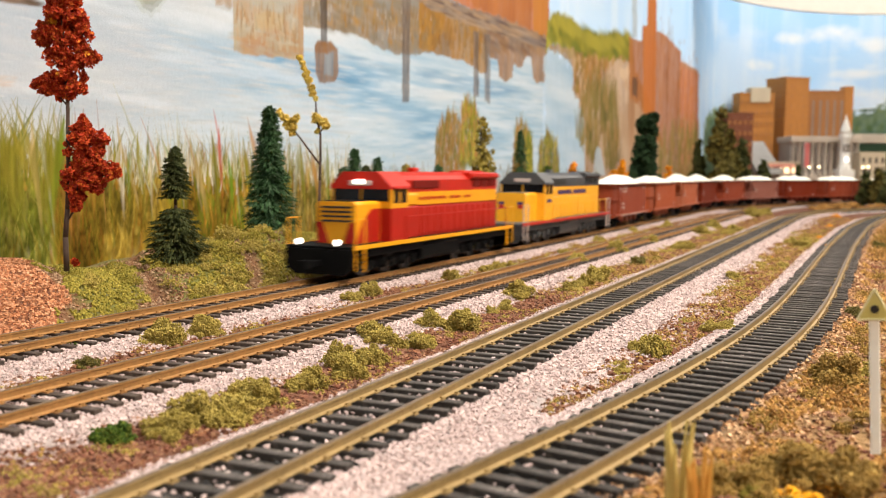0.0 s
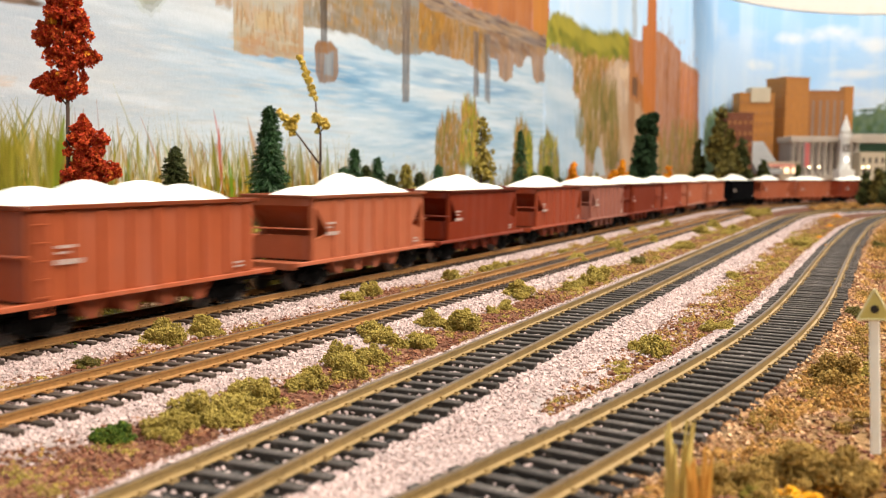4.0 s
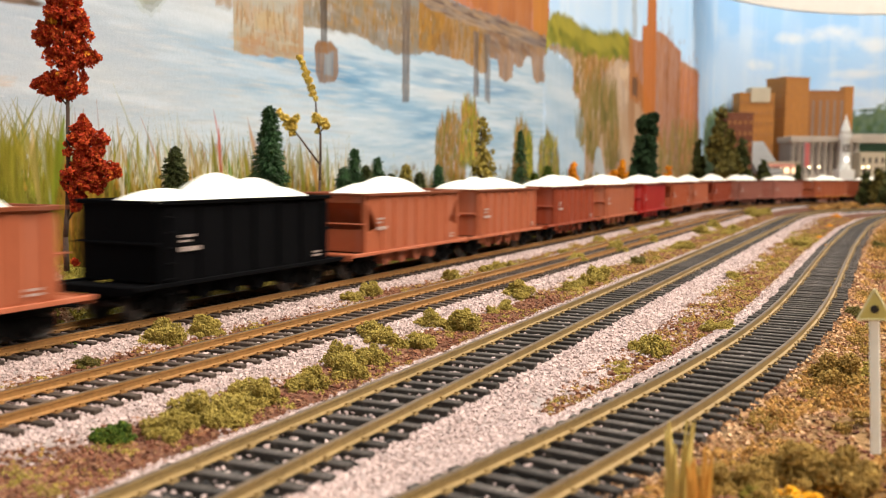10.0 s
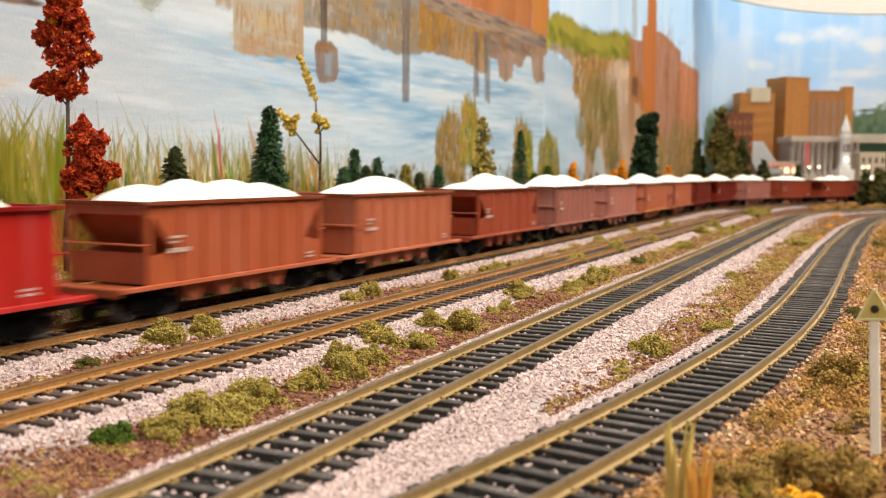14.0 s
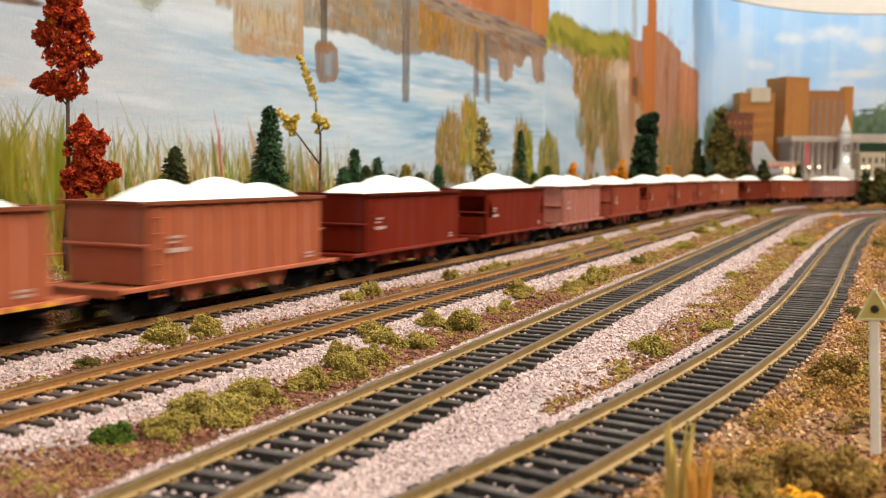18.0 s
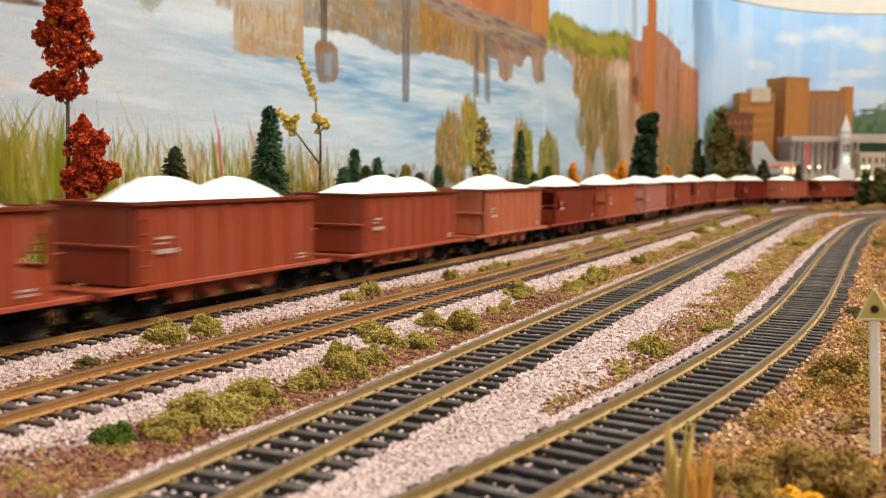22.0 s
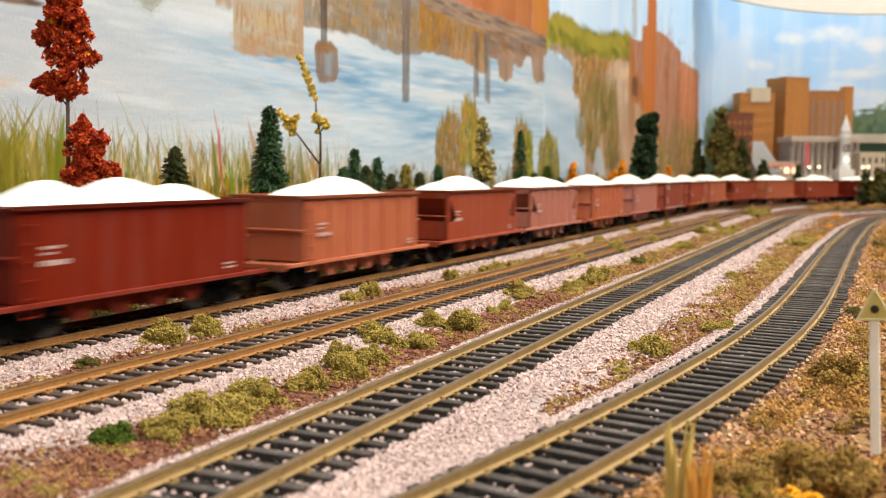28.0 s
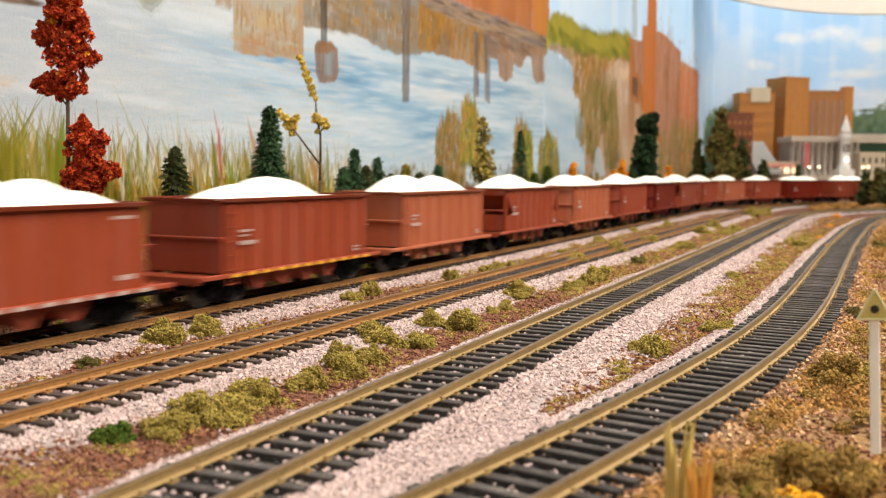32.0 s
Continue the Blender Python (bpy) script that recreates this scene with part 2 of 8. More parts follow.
MAIN = line(MAIN_X, -8.0, CURVE_Y, EASE, RADIUS, math.pi / 2, 10.5)
SECOND = line(-0.1765, -1.0, 1.42, 0.2, 1.35, 0.9, 2.1)
THIRD = line(-0.1038, -1.0, 1.18, 0.15, 0.95, 1.4, 3.0)
SIDING_Y = np.array([-0.6, -0.1, 0.0, 0.134, 0.173, 0.2164, 0.25, 0.30, 0.35, 0.40, 0.45, 0.50, 0.63, 0.80, 1.07, 1.3, 1.5, 1.7])
SIDING_X = np.array([-0.105, -0.102, -0.086, -0.0605, -0.0530, -0.0452, -0.0411, -0.0350, -0.0311, -0.0289, -0.0280, -0.0276, -0.0274, -0.0268, -0.0214, -0.0080, 0.02, 0.07])



def siding_lean(y):
    w = np.ones(9) / 9
    fine = np.arange(-0.9, 2.2, 0.01)
    return np.interp(y, fine, np.convolve(np.interp(fine, SIDING_Y, SIDING_X), w, "same"))


SIDING = line(0.0, -0.5, 9.0, 0.1, 1.0, 0.0, 1.65, siding_lean)


def on_line(tab, s):
    """Place and heading at s along a line."""
    i = np.clip((s - tab[0][0]) / (tab[0][1] - tab[0][0]), 0, len(tab[0]) - 1.001)
    j = int(i)
    f = i - j
    return tuple(float(tab[c][j] * (1 - f) + tab[c][j + 1] * f) for c in (1, 2, 3))


def pose_on(tab, s, off=0.0, z=0.0):
    x, y, a = on_line(tab, s)
    return pose(x + off * math.cos(a), y - off * math.sin(a), z, 0, 0, -math.degrees(a))


LINES = [MAIN, SECOND, THIRD, SIDING]


def track_gap(x, y):
    """Signed distances across to the nearest line (positive to its right), for arrays."""
    best = np.full(np.shape(x), 9.0)
    for tab in LINES:
        keep = slice(None, None, 4)
        ty, tx = tab[2][keep], tab[1][keep]
        good = np.concatenate([[True], np.diff(ty) > 1e-5])
        d = (x - np.interp(y, ty[good], tx[good])) * np.cos(np.interp(y, ty[good], tab[3][keep][good]))
        d = np.where(y > ty[good][-1] + 0.03, 9.0, d)
        best = np.where(np.abs(d) < np.abs(best), d, best)
    return best


LATTICE = np.random.default_rng(77).uniform(-1, 1, (256, 256))


def rough(x, y, f, seed=0.0):
    """Smooth unevenness between -1 and 1."""
    a, c = np.asarray(x) * f + seed * 17.3 + 900, np.asarray(y) * f - seed * 9.1 + 900
    i, j = np.floor(a).astype(int), np.floor(c).astype(int)
    u, v = a - i, c - j
    u, v = u * u * (3 - 2 * u), v * v * (3 - 2 * v)
    i0, i1, j0, j1 = i % 256, (i + 1) % 256, j % 256, (j + 1) % 256
    return (LATTICE[i0, j0] * (1 - u) + LATTICE[i1, j0] * u) * (1 - v) + (LATTICE[i0, j1] * (1 - u) + LATTICE[i1, j1] * u) * v


def smooth(a, b, v):
    t = np.clip((v - a) / (b - a), 0, 1)
    return t * t * (3 - 2 * t)


def mulch_line(x):
    """How far along the bank the mulch heap reaches."""
    return 0.252 - 0.78 * (x + 0.260)


def scar(x, y):
    """Worn gullies of bare soil that run down the bank, 0 to 1."""
    w = 0.006 * rough(x, y, 80, 14.0)
    a = np.exp(-((y - 0.341 + 0.95 * (x + 0.302) + w) / (0.0052 + 0.06 * np.clip(x + 0.30, 0, 0.05))) ** 2)
    b = 0.9 * np.exp(-((y - 0.405 + 1.0 * (x + 0.295) + w) / 0.0055) ** 2) * (x > -0.325)
    c = 0.8 * np.exp(-((y - mulch_line(x) - 0.005 + w) / 0.0050) ** 2)
    return np.maximum(np.maximum(a, b), c)


def ground_height(x, y):
    x, y = np.asarray(x, float), np.asarray(y, float)
    z = -0.0065 + 0.0012 * rough(x, y, 35) + 0.0006 * rough(x, y, 120, 3.0)
    d = np.abs(track_gap(x, y))
    z = np.where(d < 0.03, np.maximum(z, -0.0042 - 0.0030 * smooth(0.016, 0.028, d)), z)
    z = z + smooth(0.0, 0.02, x - np.interp(y, SIDING_Y, SIDING_X) - 0.018) * (0.0022 * rough(x, y, 70, 12.0) + 0.0015 * rough(x, y, 160, 13.0)) * (y < 2.0)
    bank = smooth(-0.262, -0.30, x) * (1 - smooth(0.9, 1.5, y))
    z = z + bank * (0.0145 + 0.004 * rough(x, y, 22, 7.0) + 0.003 * rough(x, y, 60, 2.0) - 0.003 * smooth(0.25, 0.33, y) + 0.003 * smooth(0.42, 0.5, y))
    z = z + 0.016 * (1 + 0.35 * rough(x, y, 110, 6.0)) * np.exp(-((x + 0.293) / 0.019) ** 2 - ((y - 0.408) / 0.040) ** 2)
    z = z + 0.005 * smooth(0.02, -0.03, y - mulch_line(x)) * smooth(-0.258, -0.285, x)
    z = z - 0.003 * scar(x, y) * (x < -0.262)
    z = z + 0.004 * smooth(1.9, 2.2, y) * smooth(-0.25, -0.1, x) * (d > 0.05)
    return z


def grade(stops, n):
    return np.unique(np.concatenate([np.linspace(a, b, k, endpoint=False) for (a, b), k in zip(zip(stops, stops[1:]), n)] + [[stops[-1]]]))


GX = grade([-0.372, 0.12, 0.4, 9.4], [170, 30, 40])
GY = grade([-7.4, -0.1, 0.1, 0.8, 1.5, 2.66], [50, 20, 240, 120, 70])
gx, gy = np.meshgrid(GX, GY)
gz = ground_height(gx, gy)
nx, ny = len(GX), len(GY)
idx = np.arange(nx * ny).reshape(ny, nx)
me = mesh_from("ground", np.stack([gx, gy, gz], -1).reshape(-1, 3).tolist(),
               np.stack([idx[:-1, :-1], idx[:-1, 1:], idx[1:, 1:], idx[1:, :-1]], -1).reshape(-1, 4).tolist(), True)
gd = np.abs(track_gap(gx, gy))
bal = 1 - smooth(0.021, 0.027, gd + 0.003 * rough(gx, gy, 60, 5.0))
left_third = gx - np.interp(gy, THIRD[2][::4], THIRD[1][::4])
bal = np.where((left_third < 0) & (left_third > -0.036), 1 - smooth(0.0185, 0.0215, -left_third + 0.003 * rough(gx, gy, 60, 5.0)), bal)
lines_gap = np.array([gx - np.interp(gy, tab[2][::4], tab[1][::4]) for tab in (THIRD, SIDING)])
bal = np.where((lines_gap[1] > -0.016) & (lines_gap[1] < 0.08) & (gy < 1.7), 0.0, bal)
bal = np.maximum(bal, (1 - smooth(-0.068, -0.055, gx + 0.006 * rough(gx, gy, 30, 9.0))) * smooth(-0.1, -0.085, gx) * (1 - smooth(0.30, 0.5, gy)))
tan = np.maximum(smooth(-0.012, 0.0, gx - np.interp(gy, SIDING_Y, SIDING_X) - 0.012), 0)
green = smooth(-0.264, -0.274, gx) * (1 - smooth(1.4, 1.7, gy)) * smooth(0.0, 0.006, gy - mulch_line(gx)) * (1 - scar(gx, gy))
cinder = np.maximum(1 - smooth(0.0150, 0.0165, np.abs(lines_gap[0])), 1 - smooth(0.0150, 0.0175, np.abs(lines_gap[1]))) * (gy < 1.7)
for key, val in (("cinder", cinder), ("ballast", bal), ("tan", tan), ("bank", green)):
    at = me.attributes.new(key, "FLOAT", "POINT")
    at.data.foreach_set("value", val.reshape(-1).astype(np.float32))
m, nt, b, tc = principled("layout_soil")
n1, n2, n3 = noise_at(nt, tc, 120, 6, 0.7), noise_at(nt, tc, 700, 4, 0.7), noise_at(nt, tc, 35, 4, 0.6)
soil = mixc(nt, 0.5, ramp(nt, n1, [(0.3, (0.10, 0.036, 0.024)), (0.6, (0.21, 0.082, 0.05)), (0.8, (0.28, 0.16, 0.085))]), ramp(nt, n2, [(0.3, (0.06, 0.025, 0.016)), (0.7, (0.2, 0.1, 0.06))]))
tanc = mixc(nt, 0.5, ramp(nt, n1, [(0.3, (0.13, 0.075, 0.03)), (0.7, (0.34, 0.2, 0.09))]), ramp(nt, n2, [(0.3, (0.12, 0.06, 0.025)), (0.7, (0.42, 0.25, 0.12))]))
grn = mixc(nt, 0.6, ramp(nt, n3, [(0.35, (0.2, 0.13, 0.08)), (0.5, (0.11, 0.105, 0.025)), (0.7, (0.15, 0.15, 0.03))]), ramp(nt, n2, [(0.3, (0.06, 0.06, 0.015)), (0.7, (0.22, 0.2, 0.06))]))
stone = ramp(nt, n2, [(0.25, (0.2, 0.17, 0.165)), (0.5, (0.38, 0.32, 0.305)), (0.75, (0.48, 0.41, 0.39))])
col = soil
for key, c in (("tan", tanc), ("bank", grn), ("ballast", stone), ("cinder", (0.035, 0.03, 0.028))):
    a = nt.nodes.new("ShaderNodeAttribute")
    a.attribute_name = key
    col = mixc(nt, a.outputs["Fac"], col, c)
nt.links.new(col, b.inputs["Base Color"])
b.inputs["Roughness"].default_value = 0.95
b.inputs["Specular IOR Level"].default_value = 0.2
bump(nt, b, n2, 0.0012, 0.9)
tagged(place("ground", me, m), "scenicked layout ground of red-brown soil, pale ballast and turf", "ground", kind="structure")

# ---- tracks ----


def rail_mesh(name, tab, off, s0, s1, step=0.012):
    prof = [(-0.00095, -0.0025), (0.00095, -0.0025), (0.00095, -0.0022), (0.0003, -0.0019), (0.0003, -0.0008), (0.00055, -0.0006), (0.00055, -0.0001), (0.00045, 0.0), (-0.00045, 0.0), (-0.00055, -0.0001), (-0.00055, -0.0006), (-0.0003, -0.0008), (-0.0003, -0.0019), (-0.00095, -0.0022)]
    n = int((s1 - s0) / step) + 1
    vs, fs, k = [], [], len(prof)
    for i in range(n):
        x, y, a = on_line(tab, s0 + (s1 - s0) * i / (n - 1))
        for u, z in prof:
            vs.append((x + (off + u) * math.cos(a), y - (off + u) * math.sin(a), z))
    for i in range(n - 1):
        for j in range(k):
            q = (j + 1) % k
            fs.append((i * k + j, i * k + q, (i + 1) * k + q, (i + 1) * k + j))
    fs += [tuple(range(k))[::-1], tuple((n - 1) * k + j for j in range(k))]
    me = mesh_from(name, vs, fs)
    head = [1 if fs[i][0] % k in (6, 7, 8) and i < (n - 1) * k else 0 for i in range(len(fs))]
    me.materials.append(None), me.materials.append(None)
    me.polygons.foreach_set("material_index", head)
    return me


def tie_mesh(bm):
    bm_box(bm, -0.0152, 0.0152, -0.00135, 0.00135, -0.0048, -0.0026, 0.0002)
    for c in (-0.0088, 0.0088):
        bm_box(bm, c - 0.0018, c + 0.0018, -0.0011, 0.0011, -0.0027, -0.0023, 0, 1)
        for dx in (-0.0012, 0.0012):
            bm_box(bm, c + dx - 0.00035, c + dx + 0.00035, -0.0005, 0.0005, -0.0024, -0.0018, 0, 1)


TIE_RNG = random.Random(5)


def railway_track(tab, s0, s1, pitch, tie_mat, rail_mat, label, far):
    track = thing("railway_track", pose(0, 0, 0), label, "railway track", "tracks of the layout")
    for off in (-0.0088, 0.0088):
        place("rail", rail_mesh("rail", tab, off, s0, s1), [rail_mat, RAIL_HEAD], track)
    s, n = 0.02 if s0 < 0 else s0, 0
    vs, fs = [], []
    tie = shared("tie", tie_mesh)
    while s < min(s1, far):
        m = pose_on(tab, s, 0.0006 * TIE_RNG.uniform(-1, 1)) @ pose(0, 0, TIE_RNG.uniform(-0.0002, 0.0001), 0, 0, TIE_RNG.uniform(-1.8, 1.8))
        if n < 290:
            place("tie", tie, [tie_mat, rail_mat], track, m)
        else:
            k = len(vs)
            vs += [tuple(m @ Vector(p)) for p in ((-0.0152, -0.0013, -0.0026), (0.0152, -0.0013, -0.0026), (0.0152, 0.0013, -0.0026), (-0.0152, 0.0013, -0.0026), (-0.0152, -0.0013, -0.0046), (0.0152, -0.0013, -0.0046), (0.0152, 0.0013, -0.0046), (-0.0152, 0.0013, -0.0046))]
            fs += [tuple(k + i for i in f) for f in ((0, 1, 2, 3), (0, 4, 5, 1), (1, 5, 6, 2), (2, 6, 7, 3), (3, 7, 4, 0))]
        n += 1
        s += pitch
    if vs:
        tagged(place("far_ties", mesh_from("far_ties", vs, fs), tie_mat, track), kind="stuff")
    return track


railway_track(MAIN, -7.8, 10.2, 0.0070, TIE_BROWN, RAIL_RUST, "main line track with rusty rails on dark brown ties", 2.6)
railway_track(SECOND, -0.9, 1.95, 0.0070, TIE_BROWN, RAIL_RUST, "passing track with rusty orange rails on brown ties", 1.9)
railway_track(THIRD, -0.9, 2.9, 0.0076, TIE_GREY, RAIL_TAN, "yard track with tan rails on weathered black ties", 2.3)
railway_track(SIDING, -0.4, 1.6, 0.0067, TIE_GREY, RAIL_TAN, "siding with tan rails curving over closely laid black ties", 1.6)

# ---- the painted backdrop ----
WALL_X, WALL_END, COVE, FAR_Y = -0.36, 2.25, 0.40, 2.65


def wall_at(s, off=0.0):
    """Plan place at s along the backdrop, off metres in front of it."""
    if s < WALL_END:
        return WALL_X + off, s
    a = (s - WALL_END) / COVE
    if a < math.pi / 2:
        r = COVE - off
        return WALL_X + COVE - r * math.cos(a), WALL_END + r * math.sin(a)
    return WALL_X + COVE + (s - WALL_END - COVE * math.pi / 2), FAR_Y - off



# The painting: a fine sheet of canvas whose colours are brushed on layer by layer.
COLS = [0.14]
while COLS[-1] < 3.9:
    COLS.append(COLS[-1] + (max(0.00042, 0.0011 * (COLS[-1] / 0.75) ** 2) if COLS[-1] < WALL_END else 0.0085))
COLS = np.array(COLS)
ROWS = 250
S2 = np.repeat(COLS[:, None], ROWS, 1)
TOP = np.minimum(0.088 + 0.165 * COLS, 0.47)
V2 = np.linspace(0, 1, ROWS)[None, :]
Z2 = -0.012 + V2 * (TOP[:, None] + 0.012)
CANVAS = np.zeros((len(COLS), ROWS, 3))


def vnoise(fs, fz, seed, octaves=3, cut=slice(None)):
    """Smooth value noise over the canvas, 0 to 1; frequencies along and up."""
    rng = np.random.default_rng(seed)
    out, amp, tot = 0.0, 1.0, 0.0
    for o in range(octaves):
        lat = rng.random((257, 257))
        a, c = (S2[cut] * fs * 2 ** o) % 256, (Z2[cut] * fz * 2 ** o) % 256
        i, j = a.astype(int), c.astype(int)
        u, v = a - i, c - j
        u, v = u * u * (3 - 2 * u), v * v * (3 - 2 * v)
        out = out + amp * ((lat[i, j] * (1 - u) + lat[i + 1, j] * u) * (1 - v) + (lat[i, j + 1] * (1 - u) + lat[i + 1, j + 1] * u) * v)
        tot += amp
        amp *= 0.55
    return out / tot


def blend(mask, colour):
    global CANVAS
    CANVAS = CANVAS * (1 - mask[..., None]) + np.asarray(colour) * mask[..., None]


def tones(stops, n):
    """Colours picked along stops by a noise field."""
    t = np.clip((n - 0.25) / 0.5, 0, 1) * (len(stops) - 1)
    i = np.minimum(t.astype(int), len(stops) - 2)
    f = (t - i)[..., None]
    st = np.array(stops)
    return st[i] * (1 - f) + st[i + 1] * f


def inside(outline, s, z):
    hit = np.zeros(np.shape(s), bool)
    for (s0, z0), (s1, z1) in zip(outline, outline[1:] + outline[:1]):
        if z0 != z1:
            hit ^= ((z0 > z) != (z1 > z)) & (s < (s1 - s0) * (z - z0) / (z1 - z0) + s0)
    return hit


def fill(outline, stops, seed, alpha=0.9, grain=(90, 14), ragged=0.004):
    """An area of brushed colour with a ragged edge."""
    arr = np.array(outline)
    lo, hi = arr.min(0), arr.max(0)
    cut = slice(max(0, int(np.searchsorted(COLS, lo[0] - 0.03))), int(np.searchsorted(COLS, hi[0] + 0.03)) + 1)
    ss, zz = S2[cut], Z2[cut]
    k = np.clip(ss / 0.8, 0.35, 2.5) * ragged
    ds, dz = (vnoise(160, 160, seed + 1, 2, cut) - 0.5) * k, (vnoise(120, 90, seed + 2, 2, cut) - 0.5) * 2.2 * k
    m = np.zeros(ss.shape)
    for e, w in ((-0.4, 0.25), (0.0, 0.5), (0.4, 0.25)):
        m += w * inside(outline, ss + ds + e * ragged * 0.5, zz + dz + e * ragged)
    m *= alpha * (0.82 + 0.18 * vnoise(200, 60, seed + 3, 2, cut))
    m = np.clip(m, 0, 1)[..., None]
    CANVAS[cut] = CANVAS[cut] * (1 - m) + tones(stops, vnoise(grain[0], grain[1], seed, 4, cut)) * m


def strokes(outline, n, length, width, lean, stops, seed, alpha=0.85, perspective=True):
    """Single strokes of the brush that start inside an outline and run upwards."""
    rng = np.random.default_rng(seed)
    arr, st = np.array(outline), np.array(stops)
    lo, hi = arr.min(0), arr.max(0)
    done = 0
    while done < n:
        s, z = rng.uniform(lo[0], hi[0], 600), rng.uniform(lo[1], hi[1], 600)
        ok = inside(outline, s, z)
        for a, c in zip(s[ok], z[ok]):
            if done >= n:
                break
            done += 1
            big = (a / 0.5) if perspective else 1.0
            ln, wd = length * rng.uniform(0.5, 1.4), width * big * rng.uniform(0.6, 1.4)
            tilt, bow = lean * rng.normal(), 0.15 * rng.normal()
            reach = abs(tilt) * ln + abs(bow) * ln + wd
            j0, j1 = np.searchsorted(COLS, (a - reach, a + reach))
            if j1 - j0 < 1 or j0 >= len(COLS):
                continue
            top = TOP[min(j0, len(TOP) - 1)] + 0.012
            i0, i1 = int((c + 0.012) / top * (ROWS - 1) * 0.97) - 1, int((c + ln + 0.012) / top * (ROWS - 1) * 1.03) + 2
            sl = (slice(j0, j1 + 1), slice(max(0, i0), max(1, i1)))
            zz, ss = Z2[sl], S2[sl]
            if zz.size == 0:
                continue
            t = (zz - c) / ln
            mid = a + ln * (tilt * t + bow * t * t)
            w = wd * np.clip(1.15 - t, 0.12, 1.0) * np.clip(t * 6 + 0.4, 0, 1)
            m = np.clip(1.25 - np.abs(ss - mid) / np.maximum(w / 2, 1e-5), 0, 1) * ((t > 0) & (t < 1)) * alpha
            col = st[rng.integers(len(st))] * rng.uniform(0.85, 1.15)
            CANVAS[sl] = CANVAS[sl] * (1 - m[..., None]) + col * m[..., None]


def dabs(outline, n, length, width, slope, stops, seed, alpha=0.6):
    """Short strokes drawn along the wall with a slope, growing with distance."""
    rng = np.random.default_rng(seed)
    arr, st = np.array(outline), np.array(stops)
    lo, hi = arr.min(0), arr.max(0)
    done = 0
    while done < n:
        s, z = rng.uniform(lo[0], hi[0], 600), rng.uniform(lo[1], hi[1], 600)
        ok = inside(outline, s, z)
        for a, c in zip(s[ok], z[ok]):
            if done >= n:
                break
            done += 1
            ln, wd = length * (a / 0.5) ** 2 * rng.uniform(0.5, 1.5), width * (a / 0.5) * rng.uniform(0.6, 1.5)
            tilt = slope * rng.uniform(0.7, 1.3)
            j0, j1 = np.searchsorted(COLS, (a - ln, a + ln))
            if j1 - j0 < 1:
                continue
            top = TOP[min(j0, len(TOP) - 1)] + 0.012
            rise = abs(tilt) * ln + wd
            i0, i1 = int((c - rise + 0.012) / top * (ROWS - 1) * 0.95) - 1, int((c + rise + 0.012) / top * (ROWS - 1) * 1.05) + 2
            sl = (slice(j0, j1 + 1), slice(max(0, i0), max(1, i1)))
            zz, ss = Z2[sl], S2[sl]
            if zz.size == 0:
                continue
            u = (ss - a) / ln
            m = np.clip(1.3 - np.abs(zz - c - tilt * (ss - a)) / (wd / 2), 0, 1) * np.clip(1.4 - 1.4 * np.abs(u), 0, 1) * alpha
            col = st[rng.integers(len(st))] * rng.uniform(0.88, 1.12)
            CANVAS[sl] = CANVAS[sl] * (1 - m[..., None]) + col * m[..., None]


def reed(foot, tip, wide, colour, seed, alpha=0.9):
    """One broad painted blade from foot to tip."""
    rng = np.random.default_rng(seed)
    (s0, z0), (s1, z1) = foot, tip
    wd = wide * 0.00056 * (0.13 + s0 * s0) / 0.36
    lo, hi = min(s0, s1) - wd, max(s0, s1) + wd
    j0, j1 = np.searchsorted(COLS, (lo, hi))
    cut = slice(j0, j1 + 1)
    ss, zz = S2[cut], Z2[cut]
    t = (zz - z0) / max(1e-6, z1 - z0)
    bow = rng.normal() * 0.12 * (s1 - s0) + rng.normal() * 0.4 * wd
    mid = s0 + (s1 - s0) * t + bow * np.sin(np.pi * np.clip(t, 0, 1))
    w = wd * np.clip(np.minimum(0.75 + 0.5 * t, 1.9 * (1.02 - t)), 0.10, 1)
    m = np.clip(1.4 - np.abs(ss - mid) / (w / 2), 0, 1) * (t < 1) * np.clip((t + 0.9) / 0.9, 0, 1) * alpha
    m = m * np.clip(0.25 + 1.15 * vnoise(300, 45, seed, 2, cut), 0, 1)
    tone = tones([np.array(colour) * 0.72, np.array(colour), np.array(colour) * 1.25], vnoise(420, 25, seed + 7, 2, cut))
    CANVAS[cut] = CANVAS[cut] * (1 - m[..., None]) + tone * m[..., None]


# water, sky and clouds
water = tones([(0.124, 0.267, 0.432), (0.257, 0.396, 0.54), (0.39, 0.49, 0.585), (0.498, 0.55, 0.603)], vnoise(5, 34, 101, 4) * 0.8 + 0.2 * vnoise(24, 300, 102, 3))
pale = tones([(0.29, 0.344, 0.414), (0.349, 0.396, 0.459), (0.398, 0.43, 0.477), (0.432, 0.452, 0.477)], vnoise(10, 60, 103, 4))
near = (1 - smooth(0.36, 0.56, S2 + 0.1 * (vnoise(8, 20, 104) - 0.5)))[..., None]
CANVAS = water * (1 - near) + pale * near
blend(0.7 * smooth(0.085, 0.055, Z2) * (1 - smooth(0.9, 1.2, S2)), tones([(0.432, 0.507, 0.576), (0.531, 0.576, 0.621)], vnoise(14, 90, 105)))
blend(0.45 * np.clip((vnoise(9, 80, 106, 4) - 0.55) * 6, 0, 1) * (S2 < 1.3), np.array((0.548, 0.602, 0.657)))
